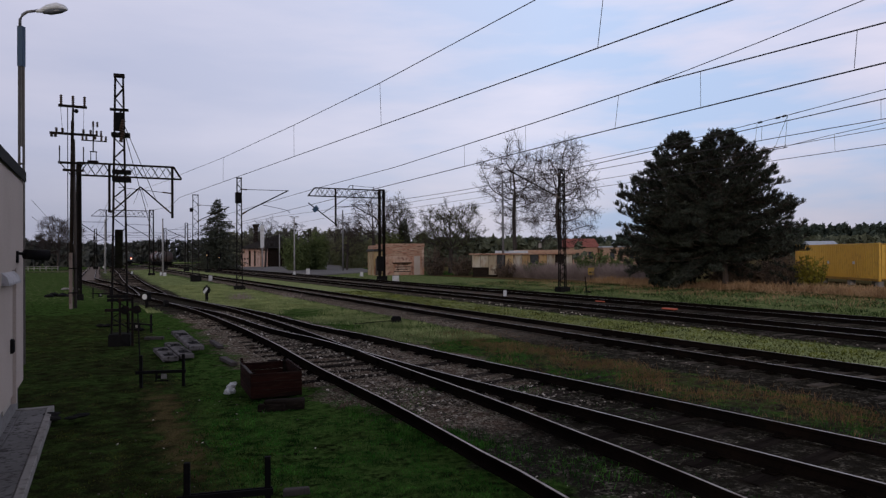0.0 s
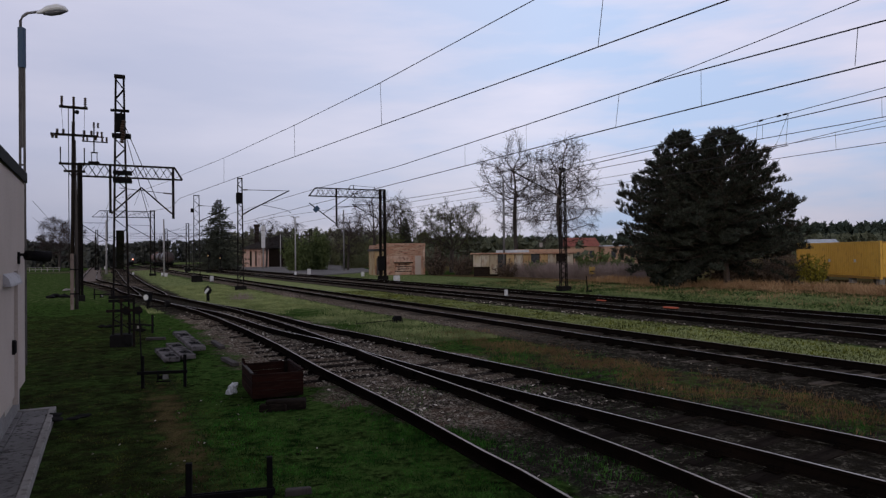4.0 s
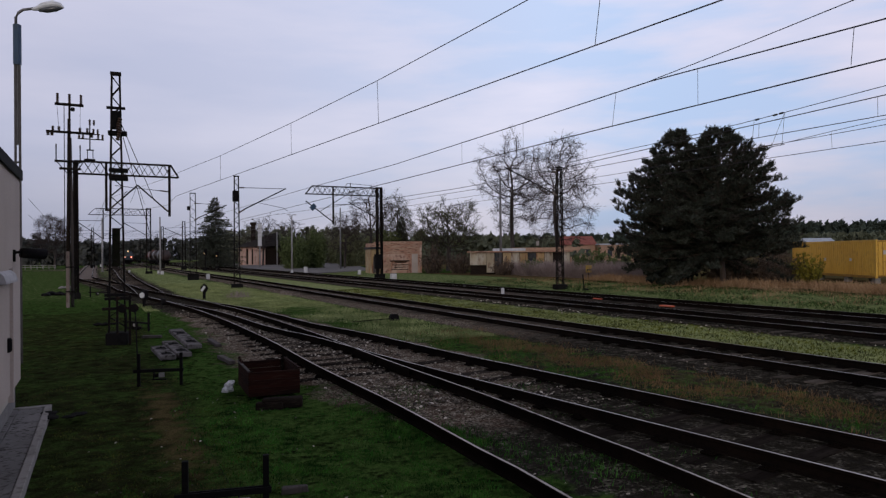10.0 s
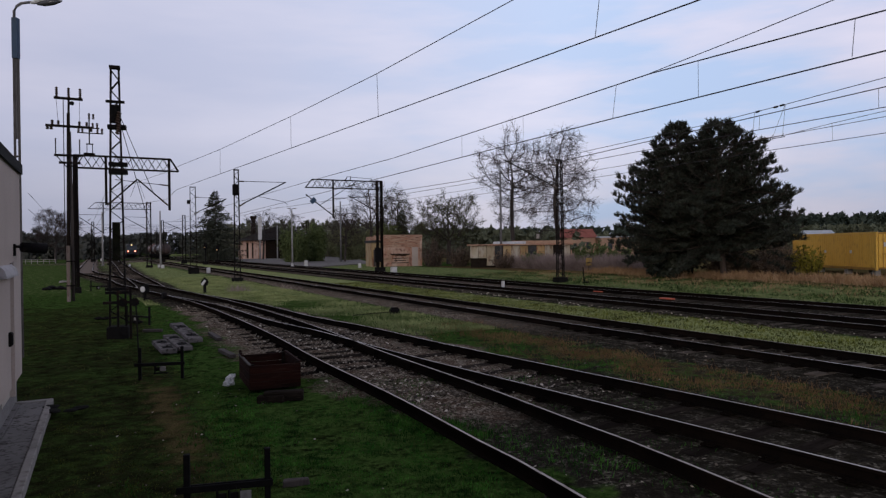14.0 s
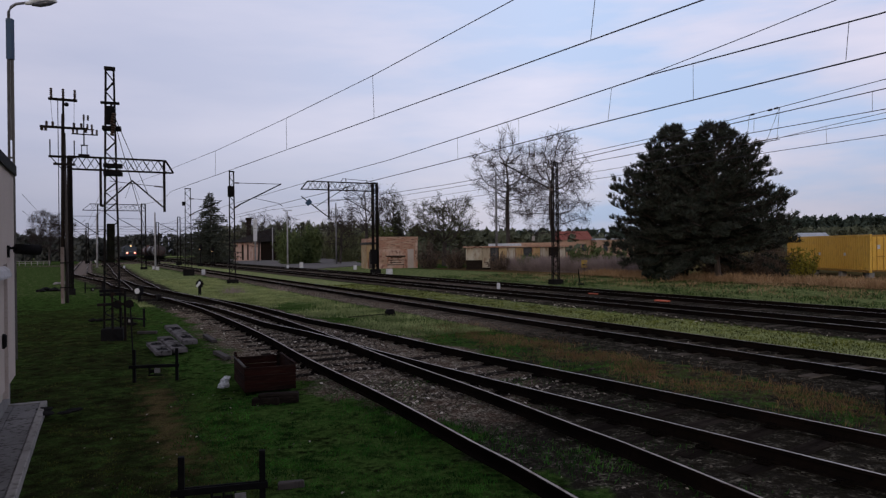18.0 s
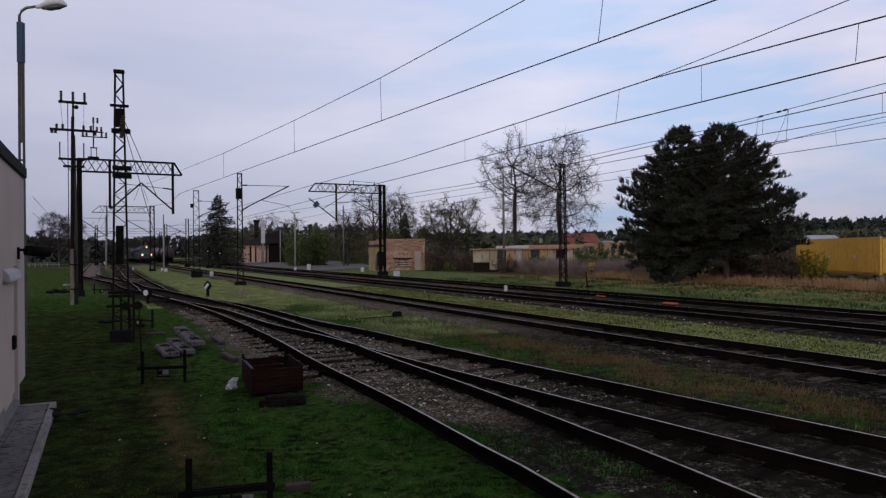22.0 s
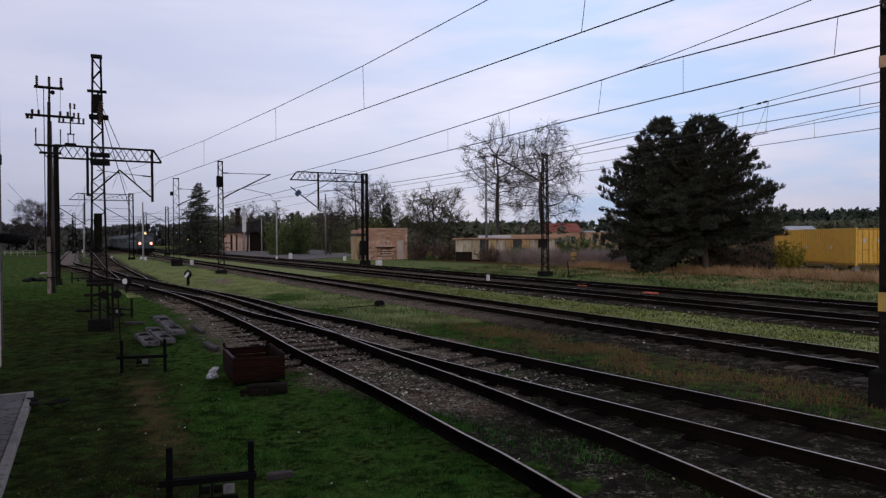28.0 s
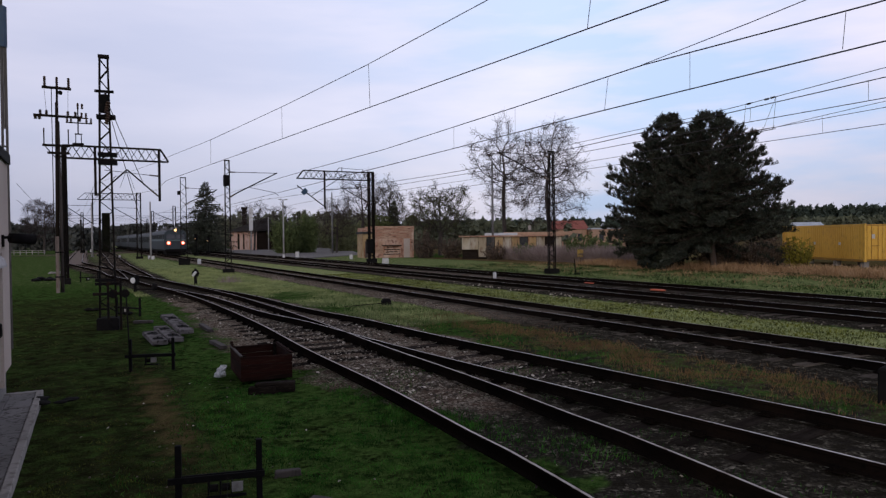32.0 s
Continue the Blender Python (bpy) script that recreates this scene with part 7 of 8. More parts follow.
# ---- point indicators ----
def disc_indicator(x, y, h, label, r=0.2):
    t = thing("point_indicator", x, y, 0, -18, label, "signal")
    part("stand", beam(bm_new(), (0, 0, -0.1), (0, 0, h - r), 0.1, 0.1), M["black"], t)
    part("lantern", box(bm_new(), -r * 0.9, r * 0.9, -0.12, 0.16, h - r * 1.9, h + r * 0.6, chamfer=0.03), M["black"], t)
    part("disc", tube(bm_new(), [(0, -0.15, h - r * 0.7), (0, -0.12, h - r * 0.7)], r * 0.85, 18), M["white_paint"], t, "round white disc")
    part("lever_arm", beam(bm_new(), (0.05, 0, 0.1), (1.0, 0.3, 0.12), 0.08, 0.08), M["steel_dark"], t)
    part("weight", tube(bm_new(), [(0.85, 0.2, 0.22), (0.95, 0.35, 0.22)], 0.17, 10), M["black"], t)


disc_indicator(-14.35, 32.7, 0.66, "black point lantern with a round white disc", 0.16)
sh = thing("shunt_signal", -13.3, 38.0, 0, -12, "black point lantern with a slanting white arrow", "signal")
part("stand", beam(bm_new(), (0, 0, -0.1), (0, 0, 0.45), 0.12, 0.12), M["black"], sh)
part("lantern", box(bm_new(), -0.14, 0.14, -0.12, 0.12, 0.40, 0.76, chamfer=0.03), M["black"], sh)
part("white_arrow", beam(bm_new(), (-0.10, -0.14, 0.44), (0.12, -0.14, 0.70), 0.13, 0.03, Vector((0, 1, 0))), M["white_paint"], sh)
part("cap", tube(bm_new(), [(0, 0, 0.74), (0, 0, 0.86)], [0.08, 0.05], 8), M["black"], sh)
part("side_wing", beam(bm_new(), (-0.22, 0, 0.6), (0.22, 0, 0.6), 0.07, 0.12), M["black"], sh)
disc_indicator(-54.6, 109.0, 1.15, "distant black point lantern with a pale disc", 0.28)
pm = thing("point_machine", -1.75, 25.0, 0, TURN, "squat black point machine in the grass", "point machine")
part("casing", box(bm_new(), -0.17, 0.17, -0.13, 0.13, -0.05, 0.17, chamfer=0.04), M["black"], pm)
part("lid", box(bm_new(), -0.13, 0.13, -0.10, 0.10, 0.17, 0.21, chamfer=0.015), M["steel_dark"], pm)
part("drive_rod", tube(bm_new(), [(-0.18, 0, 0.05), (-1.6, 0.1, 0.0)], 0.018, 6), M["steel_dark"], pm)

# colour-light signals among the tracks
for x, y, h, lab in ((-37.7, 108.2, 3.4, "low colour-light signal with a dim amber lens"), (-40.0, 121.0, 3.0, "low colour-light signal beside the platform")):
    cs = thing("light_signal", x, y, 0, -20, lab, "signal")
    part("post", tube(bm_new(), [(0, 0, -0.1), (0, 0, h - 0.9)], 0.07, 8), M["black"], cs)
    part("head", box(bm_new(), -0.22, 0.22, -0.15, 0.15, h - 1.0, h, chamfer=0.03), M["black"], cs)
    part("base", box(bm_new(), -0.3, 0.3, -0.3, 0.3, -0.1, 0.5, chamfer=0.04), M["concrete_dark"], cs)
    part("lens", tube(bm_new(), [(0, -0.17, h - 0.7), (0, -0.14, h - 0.7)], 0.1, 10), M["signal_amber"], cs, "dim amber lens")


# ---- signal-wire stands in the grass ----
def wire_stand(ax, ay, bx, by, h, rollers, label):
    a, b = Vector((ax, ay, 0)), Vector((bx, by, 0))
    w = (b - a).length
    t = thing("wire_stand", ax, ay, 0, math.degrees(math.atan2(b.y - a.y, b.x - a.x)), label, "stand", "signal wire stands in the grass")
    for x in (0, w):
        bm = box(bm_new(), x - 0.028, x + 0.028, -0.028, 0.028, -0.15, h, chamfer=0.004)
        part("post", bm, M["black"], t)
    part("crossbar", box(bm_new(), -0.09, w + 0.05, -0.05, -0.03, h * 0.36, h * 0.36 + 0.06, chamfer=0.004), M["black"], t)
    part("crossbar_back", box(bm_new(), -0.04, w + 0.04, 0.032, 0.05, h * 0.36, h * 0.36 + 0.05), M["black"], t)
    for i in range(rollers):
        x = w * 0.36 + i * 0.105
        f = part("roller_bracket", box(bm_new(), x, x + 0.012, -0.09, 0.06, h * 0.14, h * 0.38), M["black"], t)
        part("roller", tube(bm_new(), [(x + 0.02, -0.03, h * 0.24), (x + 0.09, -0.03, h * 0.24)], 0.035, 10), M["steel_dark"], t)
    if rollers:
        x = w * 0.36
        part("roller_bar", box(bm_new(), x - 0.01, x + rollers * 0.105 + 0.03, -0.10, -0.085, h * 0.10, h * 0.15), M["black"], t)
        part("pale_plate", box(bm_new(), x + rollers * 0.105 - 0.10, x + rollers * 0.105, -0.12, -0.10, h * 0.20, h * 0.36), M["concrete"], t)


wire_stand(-2.38, 6.26, -1.68, 6.44, 0.55, 3, "low black steel stand with wire rollers in the grass")
wire_stand(-5.84, 13.05, -5.08, 13.2, 0.56, 2, "low black steel stand with wire rollers in the grass")
wire_stand(-10.6, 22.75, -9.6, 22.2, 0.58, 2, "low black steel stand with wire rollers in the grass")
wire_stand(-21.5, 41.5, -20.4, 41.4, 0.6, 2, "low black steel stand with wire rollers in the grass")
for o in (0.05,):
    wr = part("signal_wire", tube(bm_new(), [(-1.1 + o, 3.2, 0.2), (-2.0 + o, 6.35, 0.22), (-5.46 + o, 13.1, 0.22), (-10.1 + o, 22.5, 0.24), (-20.9 + o, 41.4, 0.26)], 0.002, 4), M["black"])
    tagged(wr, "thin grey signal wire running over the stands", "wire", "signal wires in the grass")


sr = thing("stay_rod", -6.75, 15.05, 0, 0, "thin dark rod leaning from the grass towards the mast", "rod")
part("rod", tube(bm_new(), [(0, 0, -0.1), (-0.55, 1.1, 1.12)], 0.018, 6), M["steel_dark"], sr)
part("hook", tube(bm_new(), [(-0.55, 1.1, 1.12), (-0.52, 1.1, 1.2), (-0.46, 1.08, 1.16)], 0.012, 5), M["steel_dark"], sr)


# ---- sand box and scrap by the siding ----
sb = thing("sand_box", -3.19, 12.42, 0, 24, "open red-brown plank sand box, half rotten", "box")
W2, L2, HB = 0.44, 0.68, 0.42
for z in (0.0, 0.142, 0.284):
    part("end_plank", box(bm_new(), -W2, W2, -L2, -L2 + 0.035, z, z + 0.136, chamfer=0.006), M["wood_red"], sb)
    part("end_plank", box(bm_new(), -W2, W2, L2 - 0.035, L2, z, z + 0.136, chamfer=0.006), M["wood_red"], sb)
    for sx in (-W2, W2 - 0.035):
        part("side_plank", box(bm_new(), sx, sx + 0.035, -L2 + 0.037, L2 - 0.037, z, z + 0.136, chamfer=0.006), M["wood_red"], sb)
for sx in (-W2 + 0.06, W2 - 0.06):
    for sy in (-L2 + 0.065, L2 - 0.065):
        part("corner_post", box(bm_new(), sx - 0.025, sx + 0.025, sy - 0.025, sy + 0.025, 0, HB + 0.02), M["wood_dark"], sb)
bm = bm_new()
for i in range(6):
    y0, y1 = L2 - 0.04 - 0.11 * i, L2 - 0.04 - 0.11 * (i + 1)
    box(bm, -W2 - 0.004, -W2 + 0.030, y1, y0, HB, HB + 0.10 * (1 - i / 6) ** 2 + 0.012)
part("broken_plank", bm, M["wood_red"], sb, "warped plank rising to the corner")
part("sand", box(bm_new(), -W2 + 0.036, W2 - 0.036, -L2 + 0.036, L2 - 0.036, 0.0, 0.09), M["concrete_dark"], sb)
part("top_edge", box(bm_new(), -W2 - 0.02, -W2 + 0.03, -L2, L2, HB + 0.012, HB + 0.035, chamfer=0.005), M["wood_grey"], sb, "pale worn top edge")
part("top_edge", box(bm_new(), W2 - 0.03, W2 + 0.02, -L2, L2, HB + 0.012, HB + 0.035, chamfer=0.005), M["wood_red"], sb)
for i, (x, y, rz, ln, w, z) in enumerate(((-2.62, 11.12, 12, 0.62, 0.20, 0.02), (-2.80, 11.0, 4, 0.45, 0.12, -0.02))):
    bt = thing("rotten_beam", x, y, z, rz, "short rotten timber lying before the sand box", "timber")
    bm = box(bm_new(), -ln / 2, ln / 2, -w / 2, w / 2, -0.08, 0.08, chamfer=0.02)
    for v in bm.verts:
        v.co += Vector((noise.noise(v.co * 7), noise.noise(v.co * 5 + Vector((3, 0, 0))), noise.noise(v.co * 6 + Vector((0, 5, 0))))) * 0.03
    part("timber", bm, M["wood_dark"], bt)
bg = thing("plastic_sack", -3.83, 12.15, 0, 20, "crumpled white plastic sack on the grass", "sack")
bm = bm_new()
bmesh.ops.create_icosphere(bm, subdivisions=4, radius=0.12)
for v in bm.verts:
    n = abs(noise.noise(v.co * 11)) * 0.9 + abs(noise.noise(v.co * 26)) * 0.5
    v.co = v.co * (1.25 - n)
    v.co.x = v.co.x * 0.8 + 0.35 * v.co.z
    v.co.z = max(v.co.z, -0.06) * 1.05 + 0.06
part("sack", bm, M["bag"], bg)


def trough_slab(x, y, z, rz, tilt, label, ln=0.92):
    t = new("concrete_slab")
    t.matrix_world = pose(x, y, z, tilt, 0, rz)
    tagged(t, label, "slab", "stacked concrete slabs on the grass")
    bm = bm_new()
    box(bm, -0.175, 0.175, -ln / 2, ln / 2, -0.06, 0.05, chamfer=0.015)
    part("slab", bm, M["slab_dirty"], t)
    for yy in (-0.30 * ln, 0.22 * ln):
        part("rail_seat", box(bm_new(), -0.11, 0.11, yy - 0.15, yy + 0.15, 0.051, 0.058), M["concrete_dark"], t)
        part("bolt", tube(bm_new(), [(0.0, yy, 0.06), (0.0, yy, 0.09)], 0.02, 6), M["steel_dark"], t)


SL = "grey concrete sleeper lying tilted on the grass"
trough_slab(-6.87, 18.1, 0.24, 32, 4, SL, 2.5)
trough_slab(-6.72, 17.15, 0.10, 31, 1.5, SL, 2.2)
trough_slab(-6.85, 16.65, 0.07, 30, 1, SL, 1.75)
for x, y, rz, ln, lab in ((-6.3, 18.75, 118, 1.5, "rotten brown plank lying by the slabs"), (-5.0, 15.7, 122, 1.1, "rotten brown plank lying by the slabs"), (-8.66, 20.25, 6, 0.55, "grey weathered plank lying by the slabs")):
    pl = thing("old_plank", x, y, 0.02, rz, lab, "plank")
    part("plank", box(bm_new(), -ln / 2, ln / 2, -0.07, 0.07, -0.03, 0.05, chamfer=0.01), M["wood_grey"], pl)


def rubble(x, y, r, seed, material, label, name="rubble_heap", flat=0.5):
    rnd = random.Random(seed)
    t = thing(name, x, y, 0, 0, label, "rubble")
    for i in range(7):
        bm = bm_new()
        bmesh.ops.create_icosphere(bm, subdivisions=2, radius=r * rnd.uniform(0.25, 0.55))
        o = Vector((rnd.uniform(-r, r), rnd.uniform(-r, r) * 0.6, 0.02))
        sd = rnd.uniform(0, 50)
        for v in bm.verts:
            v.co *= 1 + 0.5 * noise.noise(v.co * (2.0 / r) + Vector((sd, 0, 0)))
            v.co.z *= flat
            v.co += o
        part("lump", bm, M[material], t)


rubble(-12.0, 24.2, 0.28, 1, "concrete_dark", "small heap of dark rubble in the grass")
rubble(-10.4, 22.9, 0.2, 2, "concrete_dark", "small heap of dark rubble in the grass")
rubble(-24.5, 43.5, 0.7, 3, "black", "dark heap of scrap on the grass")
for x, y, rz, ln, w in ((-1.55, 7.1, 14, 0.28, 0.09), (-1.08, 6.3, -20, 0.24, 0.12)):
    ts2 = thing("timber_stub", x, y, 0.0, rz, "weathered grey timber stub by the wire stand", "timber")
    bm = box(bm_new(), -ln / 2, ln / 2, -w / 2, w / 2, -0.06, 0.025, chamfer=0.012)
    for v in bm.verts:
        v.co += Vector((noise.noise(v.co * 9), noise.noise(v.co * 8 + Vector((3, 0, 0))), noise.noise(v.co * 7 + Vector((0, 5, 0))))) * 0.02
    part("timber", bm, M["wood_grey"], ts2)
rubble(-5.85, 10.4, 0.28, 7, "concrete_dark", "dead leaves and dirt on the slab path", "dirt_heap", 0.2)
rubble(-29.0, 53.0, 0.7, 8, "concrete", "pale rubble on the grass", flat=0.4)

wf = thing("white_fence", -84.0, 131, 0, 6, "low white fence at the yard's end", "fence")
for i in range(9):
    part("fence_post", box(bm_new(), i * 1.1, i * 1.1 + 0.10, -0.05, 0.05, -0.1, 0.85), M["concrete"], wf)
for z in (0.35, 0.7):
    part("fence_rail", box(bm_new(), 0, 9, -0.03, 0.03, z, z + 0.10), M["concrete"], wf)


# ---- tank wagons standing on the second line ----
def tank_wagon(d, material, label):
    p = yard(19.5, d)
    t = thing("tank_wagon", p.x, p.y, 0, TURN + 90, label, "wagon", "tank wagons standing on the line")
    bm = tube(bm_new(), [(-5.6, 0, 2.55), (-5.3, 0, 2.55), (5.3, 0, 2.55), (5.6, 0, 2.55)], [1.0, 1.4, 1.4, 1.0], 24)
    part("tank", bm, M[material], t, smooth=True)
    for x in (-1.2, 0.4):
        part("white_band", tube(bm_new(), [(x - 0.25, 0, 2.55), (x + 0.25, 0, 2.55)], 1.412, 24), M["white_paint"], t)
    part("dome", tube(bm_new(), [(0, 0, 3.9), (0, 0, 4.25)], 0.35, 12), M[material], t)
    part("underframe", box(bm_new(), -6.2, 6.2, -1.2, 1.2, 0.95, 1.2, chamfer=0.02), M["black"], t)
    for x in (-4.6, -2.8, 2.8, 4.6):
        for y in (-0.75, 0.75):
            part("wheel", tube(bm_new(), [(x, y - 0.06, RAIL_TOP + 0.46), (x, y + 0.06, RAIL_TOP + 0.46)], 0.46, 16), M["steel_dark"], t)
    for x in (-3.7, 3.7):
        part("bogie", box(bm_new(), x - 1.3, x + 1.3, -1.0, 1.0, 0.5, 0.95, chamfer=0.04), M["black"], t)
    for x in (-6.4, 6.4):
        part("buffer", tube(bm_new(), [(x - 0.2, 0.85, 1.05), (x + 0.2, 0.85, 1.05)], 0.2, 10), M["black"], t)


tank_wagon(196, "tank", "rusty black tank wagon with pale bands")
tank_wagon(209.5, "tank", "rusty black tank wagon with pale bands")
tank_wagon(223, "tank_rust", "red-brown tank wagon standing on the line")

# ---- the train ----
def sloped_body(bm, L, W, z0, z1, nose, tuck):
    """A long car body with raked ends and a rounded roof line."""
    half = W / 2
    sec = [(-half, z0), (-half, z1 - 0.55), (-half + 0.12, z1 - 0.28), (-half + 0.42, z1 - 0.06), (0, z1), (half - 0.42, z1 - 0.06), (half - 0.12, z1 - 0.28), (half, z1 - 0.55), (half, z0)]
    rings = []
    for sx in (-1, 1):
        for cut in ((1, 0) if sx < 0 else (0, 1)):
            ring = []
            for y, z in sec:
                f = max(0.0, (z - 2.35) / (z1 - 2.35))
                x = sx * (L / 2 - (0 if cut else 0.55) - (nose * f if cut else 0))
                yy = y * (1 - tuck * cut)
                ring.append(bm.verts.new((x, yy, z)))
            rings.append(ring)
    n = len(sec)
    for a, b in zip(rings, rings[1:]):
        for k in range(n - 1):
            bm.faces.new((a[k], b[k], b[k + 1], a[k + 1]))
        bm.faces.new((a[n - 1], b[n - 1], b[0], a[0]))
    bm.faces.new(rings[0])
    bm.faces.new(rings[-1][::-1])
    bmesh.ops.recalc_face_normals(bm, faces=bm.faces[:])
    return bm


def bogie(t, x, axles, r=0.6):
    part("bogie", box(bm_new(), x - 2.1, x + 2.1, -1.05, 1.05, 0.45, 1.05, chamfer=0.05), M["black"], t)
    for a in axles:
        for y in (-0.75, 0.75):
            part("wheel", tube(bm_new(), [(x + a, y - 0.065, RAIL_TOP + r), (x + a, y + 0.065, RAIL_TOP + r)], r, 18), M["steel_dark"], t)


def locomotive():
    t = thing("electric_locomotive", 0, 0, 0, 0, "dusty blue-green electric locomotive with lit headlights", "locomotive")
    L = 19.2
    part("body", sloped_body(bm_new(), L, 2.95, 1.15, 3.92, 0.42, 0.06), M["loco"], t)
    part("roof", box(bm_new(), -L / 2 + 1.1, L / 2 - 1.1, -0.95, 0.95, 3.86, 3.99, chamfer=0.05), M["roof_grey"], t)
    part("underframe", box(bm_new(), -L / 2 + 0.1, L / 2 - 0.1, -1.4, 1.4, 0.85, 1.15, chamfer=0.03), M["black"], t)
    for sy in (-1, 1):
        part("side_stripe", box(bm_new(), -L / 2 + 0.7, L / 2 - 0.7, sy * 1.478 - 0.01, sy * 1.478 + 0.01, 2.35, 2.62), M["loco_lt"], t, "pale stripe")
        for i in range(6):
            x = -5.6 + i * 2.2
            part("side_grille", box(bm_new(), x - 0.7, x + 0.7, sy * 1.48 - 0.015, sy * 1.48 + 0.015, 2.7, 3.25, chamfer=0.005), M["glass_dark"], t)
        for x in (-8.3, 8.3):
            part("cab_side_window", box(bm_new(), x - 0.38, x + 0.38, sy * 1.48 - 0.015, sy * 1.48 + 0.015, 2.62, 3.28, chamfer=0.005), M["glass_dark"], t)
            part("cab_door", box(bm_new(), x - 1.25, x - 0.62, sy * 1.48 - 0.012, sy * 1.48 + 0.012, 1.3, 3.2, chamfer=0.005), M["loco"], t)
    for sx in (-1, 1):
        # raked windscreens
        for y0, y1 in ((-1.2, -0.08), (0.08, 1.2)):
            bm = bm_new()
            q = [bm.verts.new((sx * (L / 2 - 0.42 * (z - 2.35) / 1.57 + 0.012), y, z)) for y, z in ((y0, 2.62), (y1, 2.62), (y1, 3.3), (y0, 3.3))]
            bm.faces.new(q)
            g = bmesh.ops.extrude_face_region(bm, geom=bm.faces[:])
            for v in g["geom"]:
                if isinstance(v, bmesh.types.BMVert):
                    v.co.x -= sx * 0.04
            part("windscreen", bm, M["glass_dark"], t)
        part("front_stripe", box(bm_new(), sx * L / 2 - 0.012, sx * L / 2 + 0.012, -1.35, 1.35, 2.36, 2.56), M["loco_lt"], t, "pale stripe")
        part("buffer_beam", box(bm_new(), sx * (L / 2 - 0.05) - 0.12, sx * (L / 2 - 0.05) + 0.12, -1.35, 1.35, 0.80, 1.22, chamfer=0.02), M["black"], t)
        part("plough", box(bm_new(), sx * (L / 2 - 0.25) - 0.1, sx * (L / 2 - 0.25) + 0.1, -1.25, 1.25, 0.30, 0.62, chamfer=0.03), M["black"], t)
        for y in (-0.87, 0.87):
            part("buffer", tube(bm_new(), [(sx * L / 2, y, 1.06), (sx * (L / 2 + 0.5), y, 1.06)], [0.11, 0.22], 12), M["black"], t)
            # the front housing glows red as the headlamp's halo, itself no lamp
            hs = part("headlamp_housing", tube(bm_new(), [(sx * (L / 2 - 0.05), y * 1.09, 2.08), (sx * (L / 2 + 0.06), y * 1.09, 2.08)], 0.27, 14), M["lamp_halo"] if sx > 0 else M["black"], t, "headlamp housing, red glow added as the lamp's halo")
            part("headlamp_glass", tube(bm_new(), [(sx * (L / 2 + 0.06), y * 1.09, 2.08), (sx * (L / 2 + 0.10), y * 1.09, 2.08)], 0.17, 14), M["headlight"] if sx > 0 else M["glass_dark"], hs, "lit headlamp glass")
        hs = part("top_lamp_housing", box(bm_new(), sx * (L / 2 - 0.62) - 0.28, sx * (L / 2 - 0.62) + 0.28, -0.3, 0.3, 3.66, 4.12, chamfer=0.05), M["loco"], t)
        part("top_lamp_glass", tube(bm_new(), [(sx * (L / 2 - 0.36), 0, 3.90), (sx * (L / 2 - 0.31), 0, 3.90)], 0.19, 14), M["top_light"] if sx > 0 else M["glass_dark"], hs, "lit top lamp glass")
        # pantograph, folded at the back and raised at the front end
        px = sx * 5.6
        up = 5.55 if sx < 0 else 4.45
        for y in (-0.5, 0.5):
            part("pantograph_arm", tube(bm_new(), [(px - 0.9 * sx, y, 4.05), (px + 0.9 * sx, y * 0.8, (4.05 + up) / 2 + 0.05), (px - 0.2 * sx, y * 0.7, up)], 0.03, 5), M["black"], t)
        part("pantograph_head", box(bm_new(), px - 0.2 * sx - 0.2, px - 0.2 * sx + 0.2, -0.95, 0.95, up, up + 0.05), M["black"], t)
        for y in (-0.7, 0.7):
            part("roof_insulator", insulator(bm_new(), (px - 0.9 * sx, y, 3.97), (px - 0.9 * sx, y, 4.3), 0.09), M["insul"], t)
    for x in (7.4, 6.9, 4.2, 3.2, 2.6):
        part("roof_insulator", insulator(bm_new(), (x, 0.3, 3.97), (x, 0.3, 4.42), 0.11), M["galv"], t, "pale roof insulator")
    part("roof_conductor", tube(bm_new(), [(7.4, 0.3, 4.44), (2.6, 0.3, 4.44)], 0.03, 6), M["black"], t)
    part("roof_box", box(bm_new(), -2.2, 2.0, -0.7, 0.7, 3.98, 4.3, chamfer=0.06), M["roof_grey"], t)
    for x in (-5.6, 5.6):
        bogie(t, x, (-1.7, 0, 1.7))
    return t


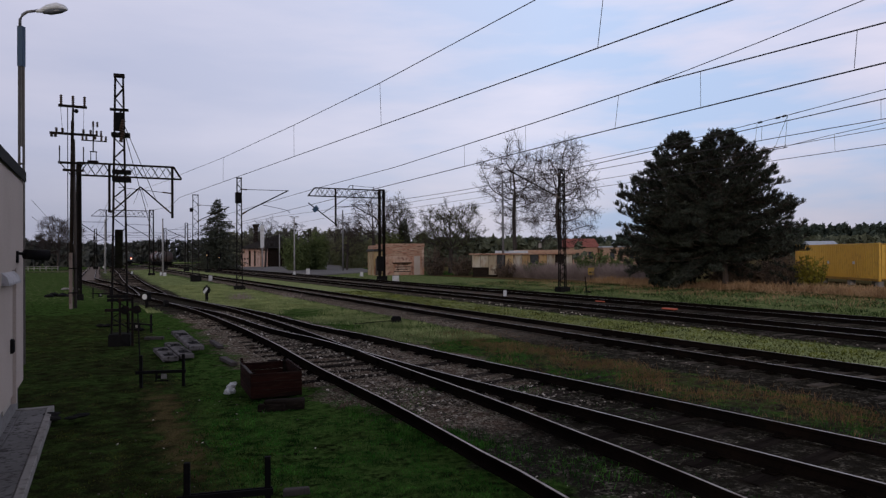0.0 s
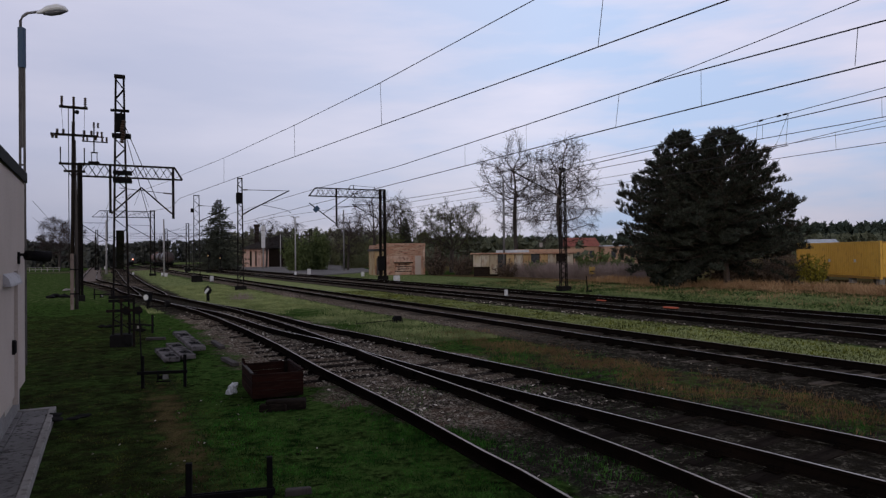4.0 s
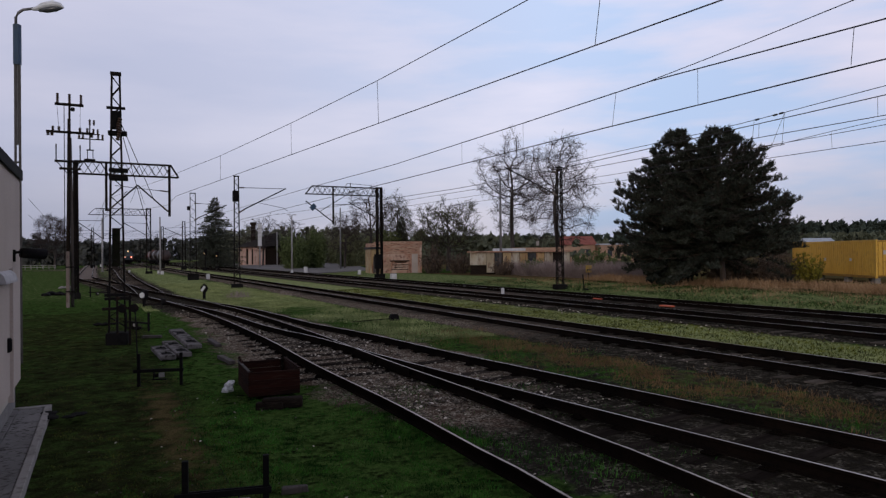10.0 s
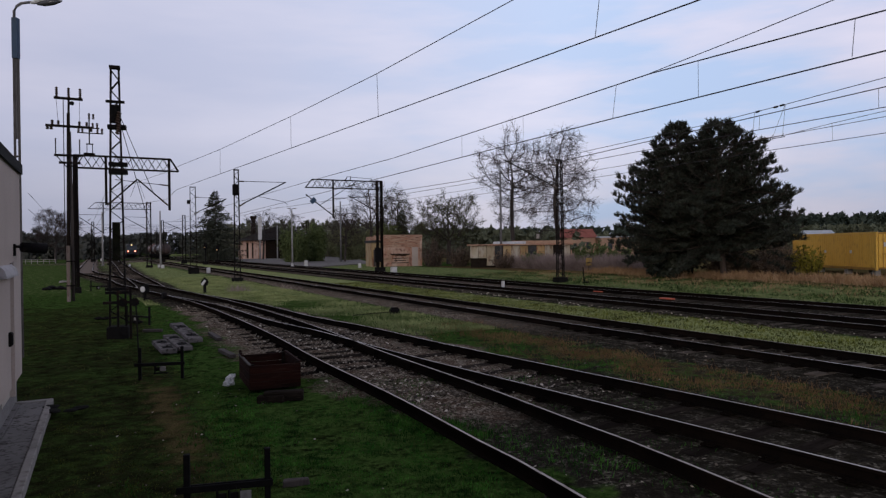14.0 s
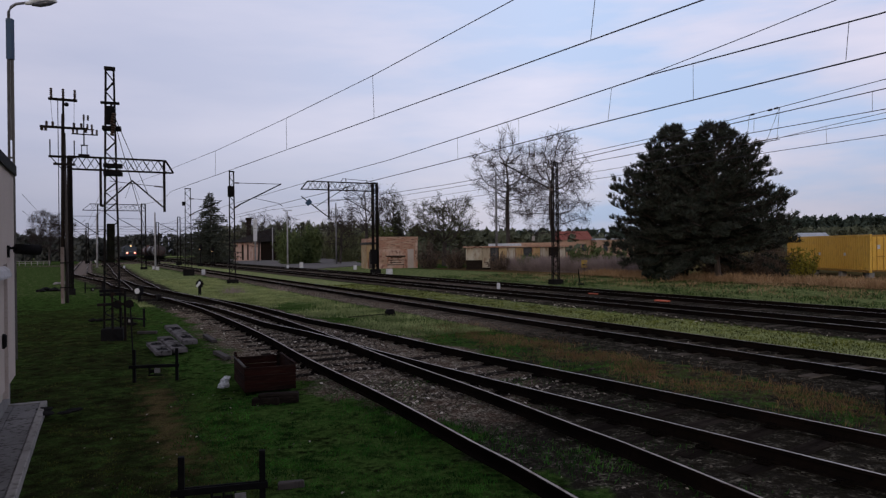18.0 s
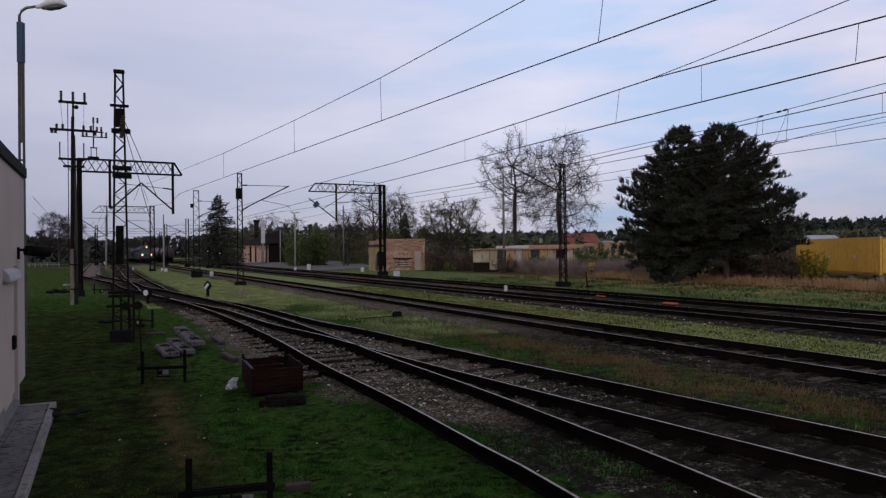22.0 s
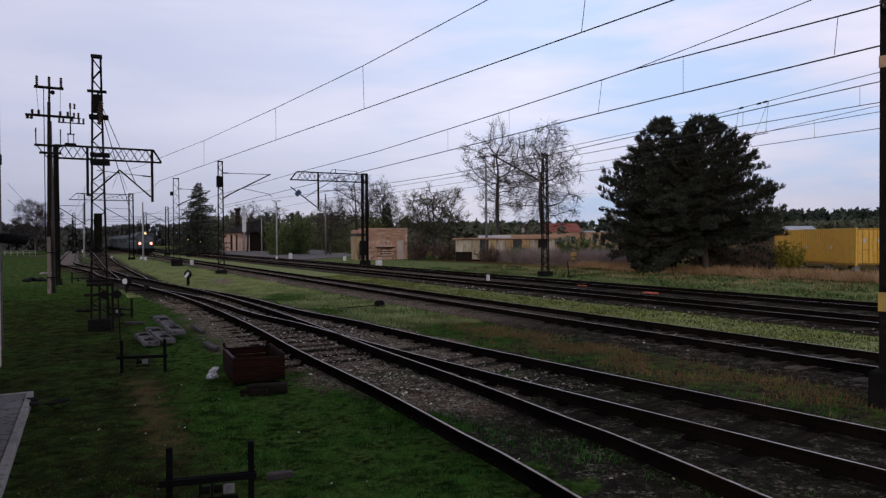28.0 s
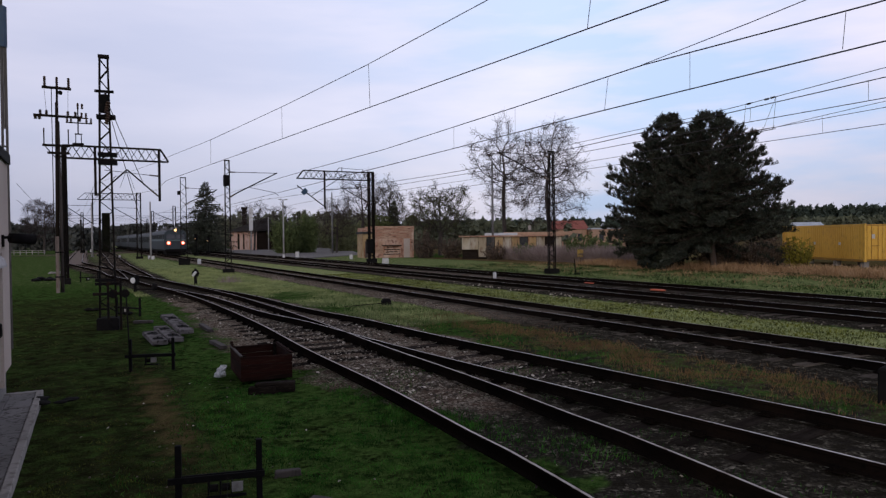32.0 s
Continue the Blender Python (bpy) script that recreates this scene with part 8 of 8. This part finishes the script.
def coach(label):
    t = thing("passenger_coach", 0, 0, 0, 0, label, "coach", "coaches of the train")
    L = 24.0
    part("body", sloped_body(bm_new(), L, 2.86, 1.1, 3.75, 0.0, 0.04), M["coach"], t)
    part("roof", box(bm_new(), -L / 2 + 0.3, L / 2 - 0.3, -1.0, 1.0, 3.70, 3.86, chamfer=0.07), M["roof_grey"], t)
    part("underframe", box(bm_new(), -L / 2 + 0.3, L / 2 - 0.3, -1.3, 1.3, 0.8, 1.1), M["black"], t)
    for sy in (-1, 1):
        for i in range(10):
            x = -9.0 + i * 2.0
            part("window", box(bm_new(), x - 0.62, x + 0.62, sy * 1.43 - 0.015, sy * 1.43 + 0.015, 2.15, 3.05, chamfer=0.005), M["glass_dark"], t)
        for x in (-11.0, 11.0):
            part("door", box(bm_new(), x - 0.42, x + 0.42, sy * 1.43 - 0.015, sy * 1.43 + 0.015, 1.15, 3.1, chamfer=0.005), M["roof_grey"], t)
    for sx in (-1, 1):
        part("gangway", box(bm_new(), sx * (L / 2 + 0.2) - 0.22, sx * (L / 2 + 0.2) + 0.22, -0.7, 0.7, 1.2, 3.3, chamfer=0.05), M["black"], t)
        bogie(t, sx * 8.6, (-1.3, 1.3), 0.46)
    for x in (-5, -1, 4):
        part("underfloor_box", box(bm_new(), x - 0.9, x + 0.9, -1.2, 1.2, 0.5, 0.85, chamfer=0.04), M["black"], t)
    return t


loco = locomotive()
first_coach = coach("grey-green passenger coach behind the locomotive")
TRAIN = [(loco, 9.6), (first_coach, 32.2)] + [(copy_thing(first_coach, pose(0, 0, 0)), 57.4 + 25.2 * i) for i in range(3)]


def motions():
    # how far along the main line the locomotive's face stands
    stands = [(0, 249.5), (4, 247.0), (8, 240.5), (13, 223.5), (19, 194.0), (22, 176.2), (24, 161.8), (28, 132.4), (32, 102.4)]
    for car, back in TRAIN:
        rows = []
        for t, d in stands:
            p = yard(13.1, d + back)
            rows.append((t, pose(p.x, p.y, 0.0, 0, 0, TURN - 90)))
        walk(car, rows)


motions()
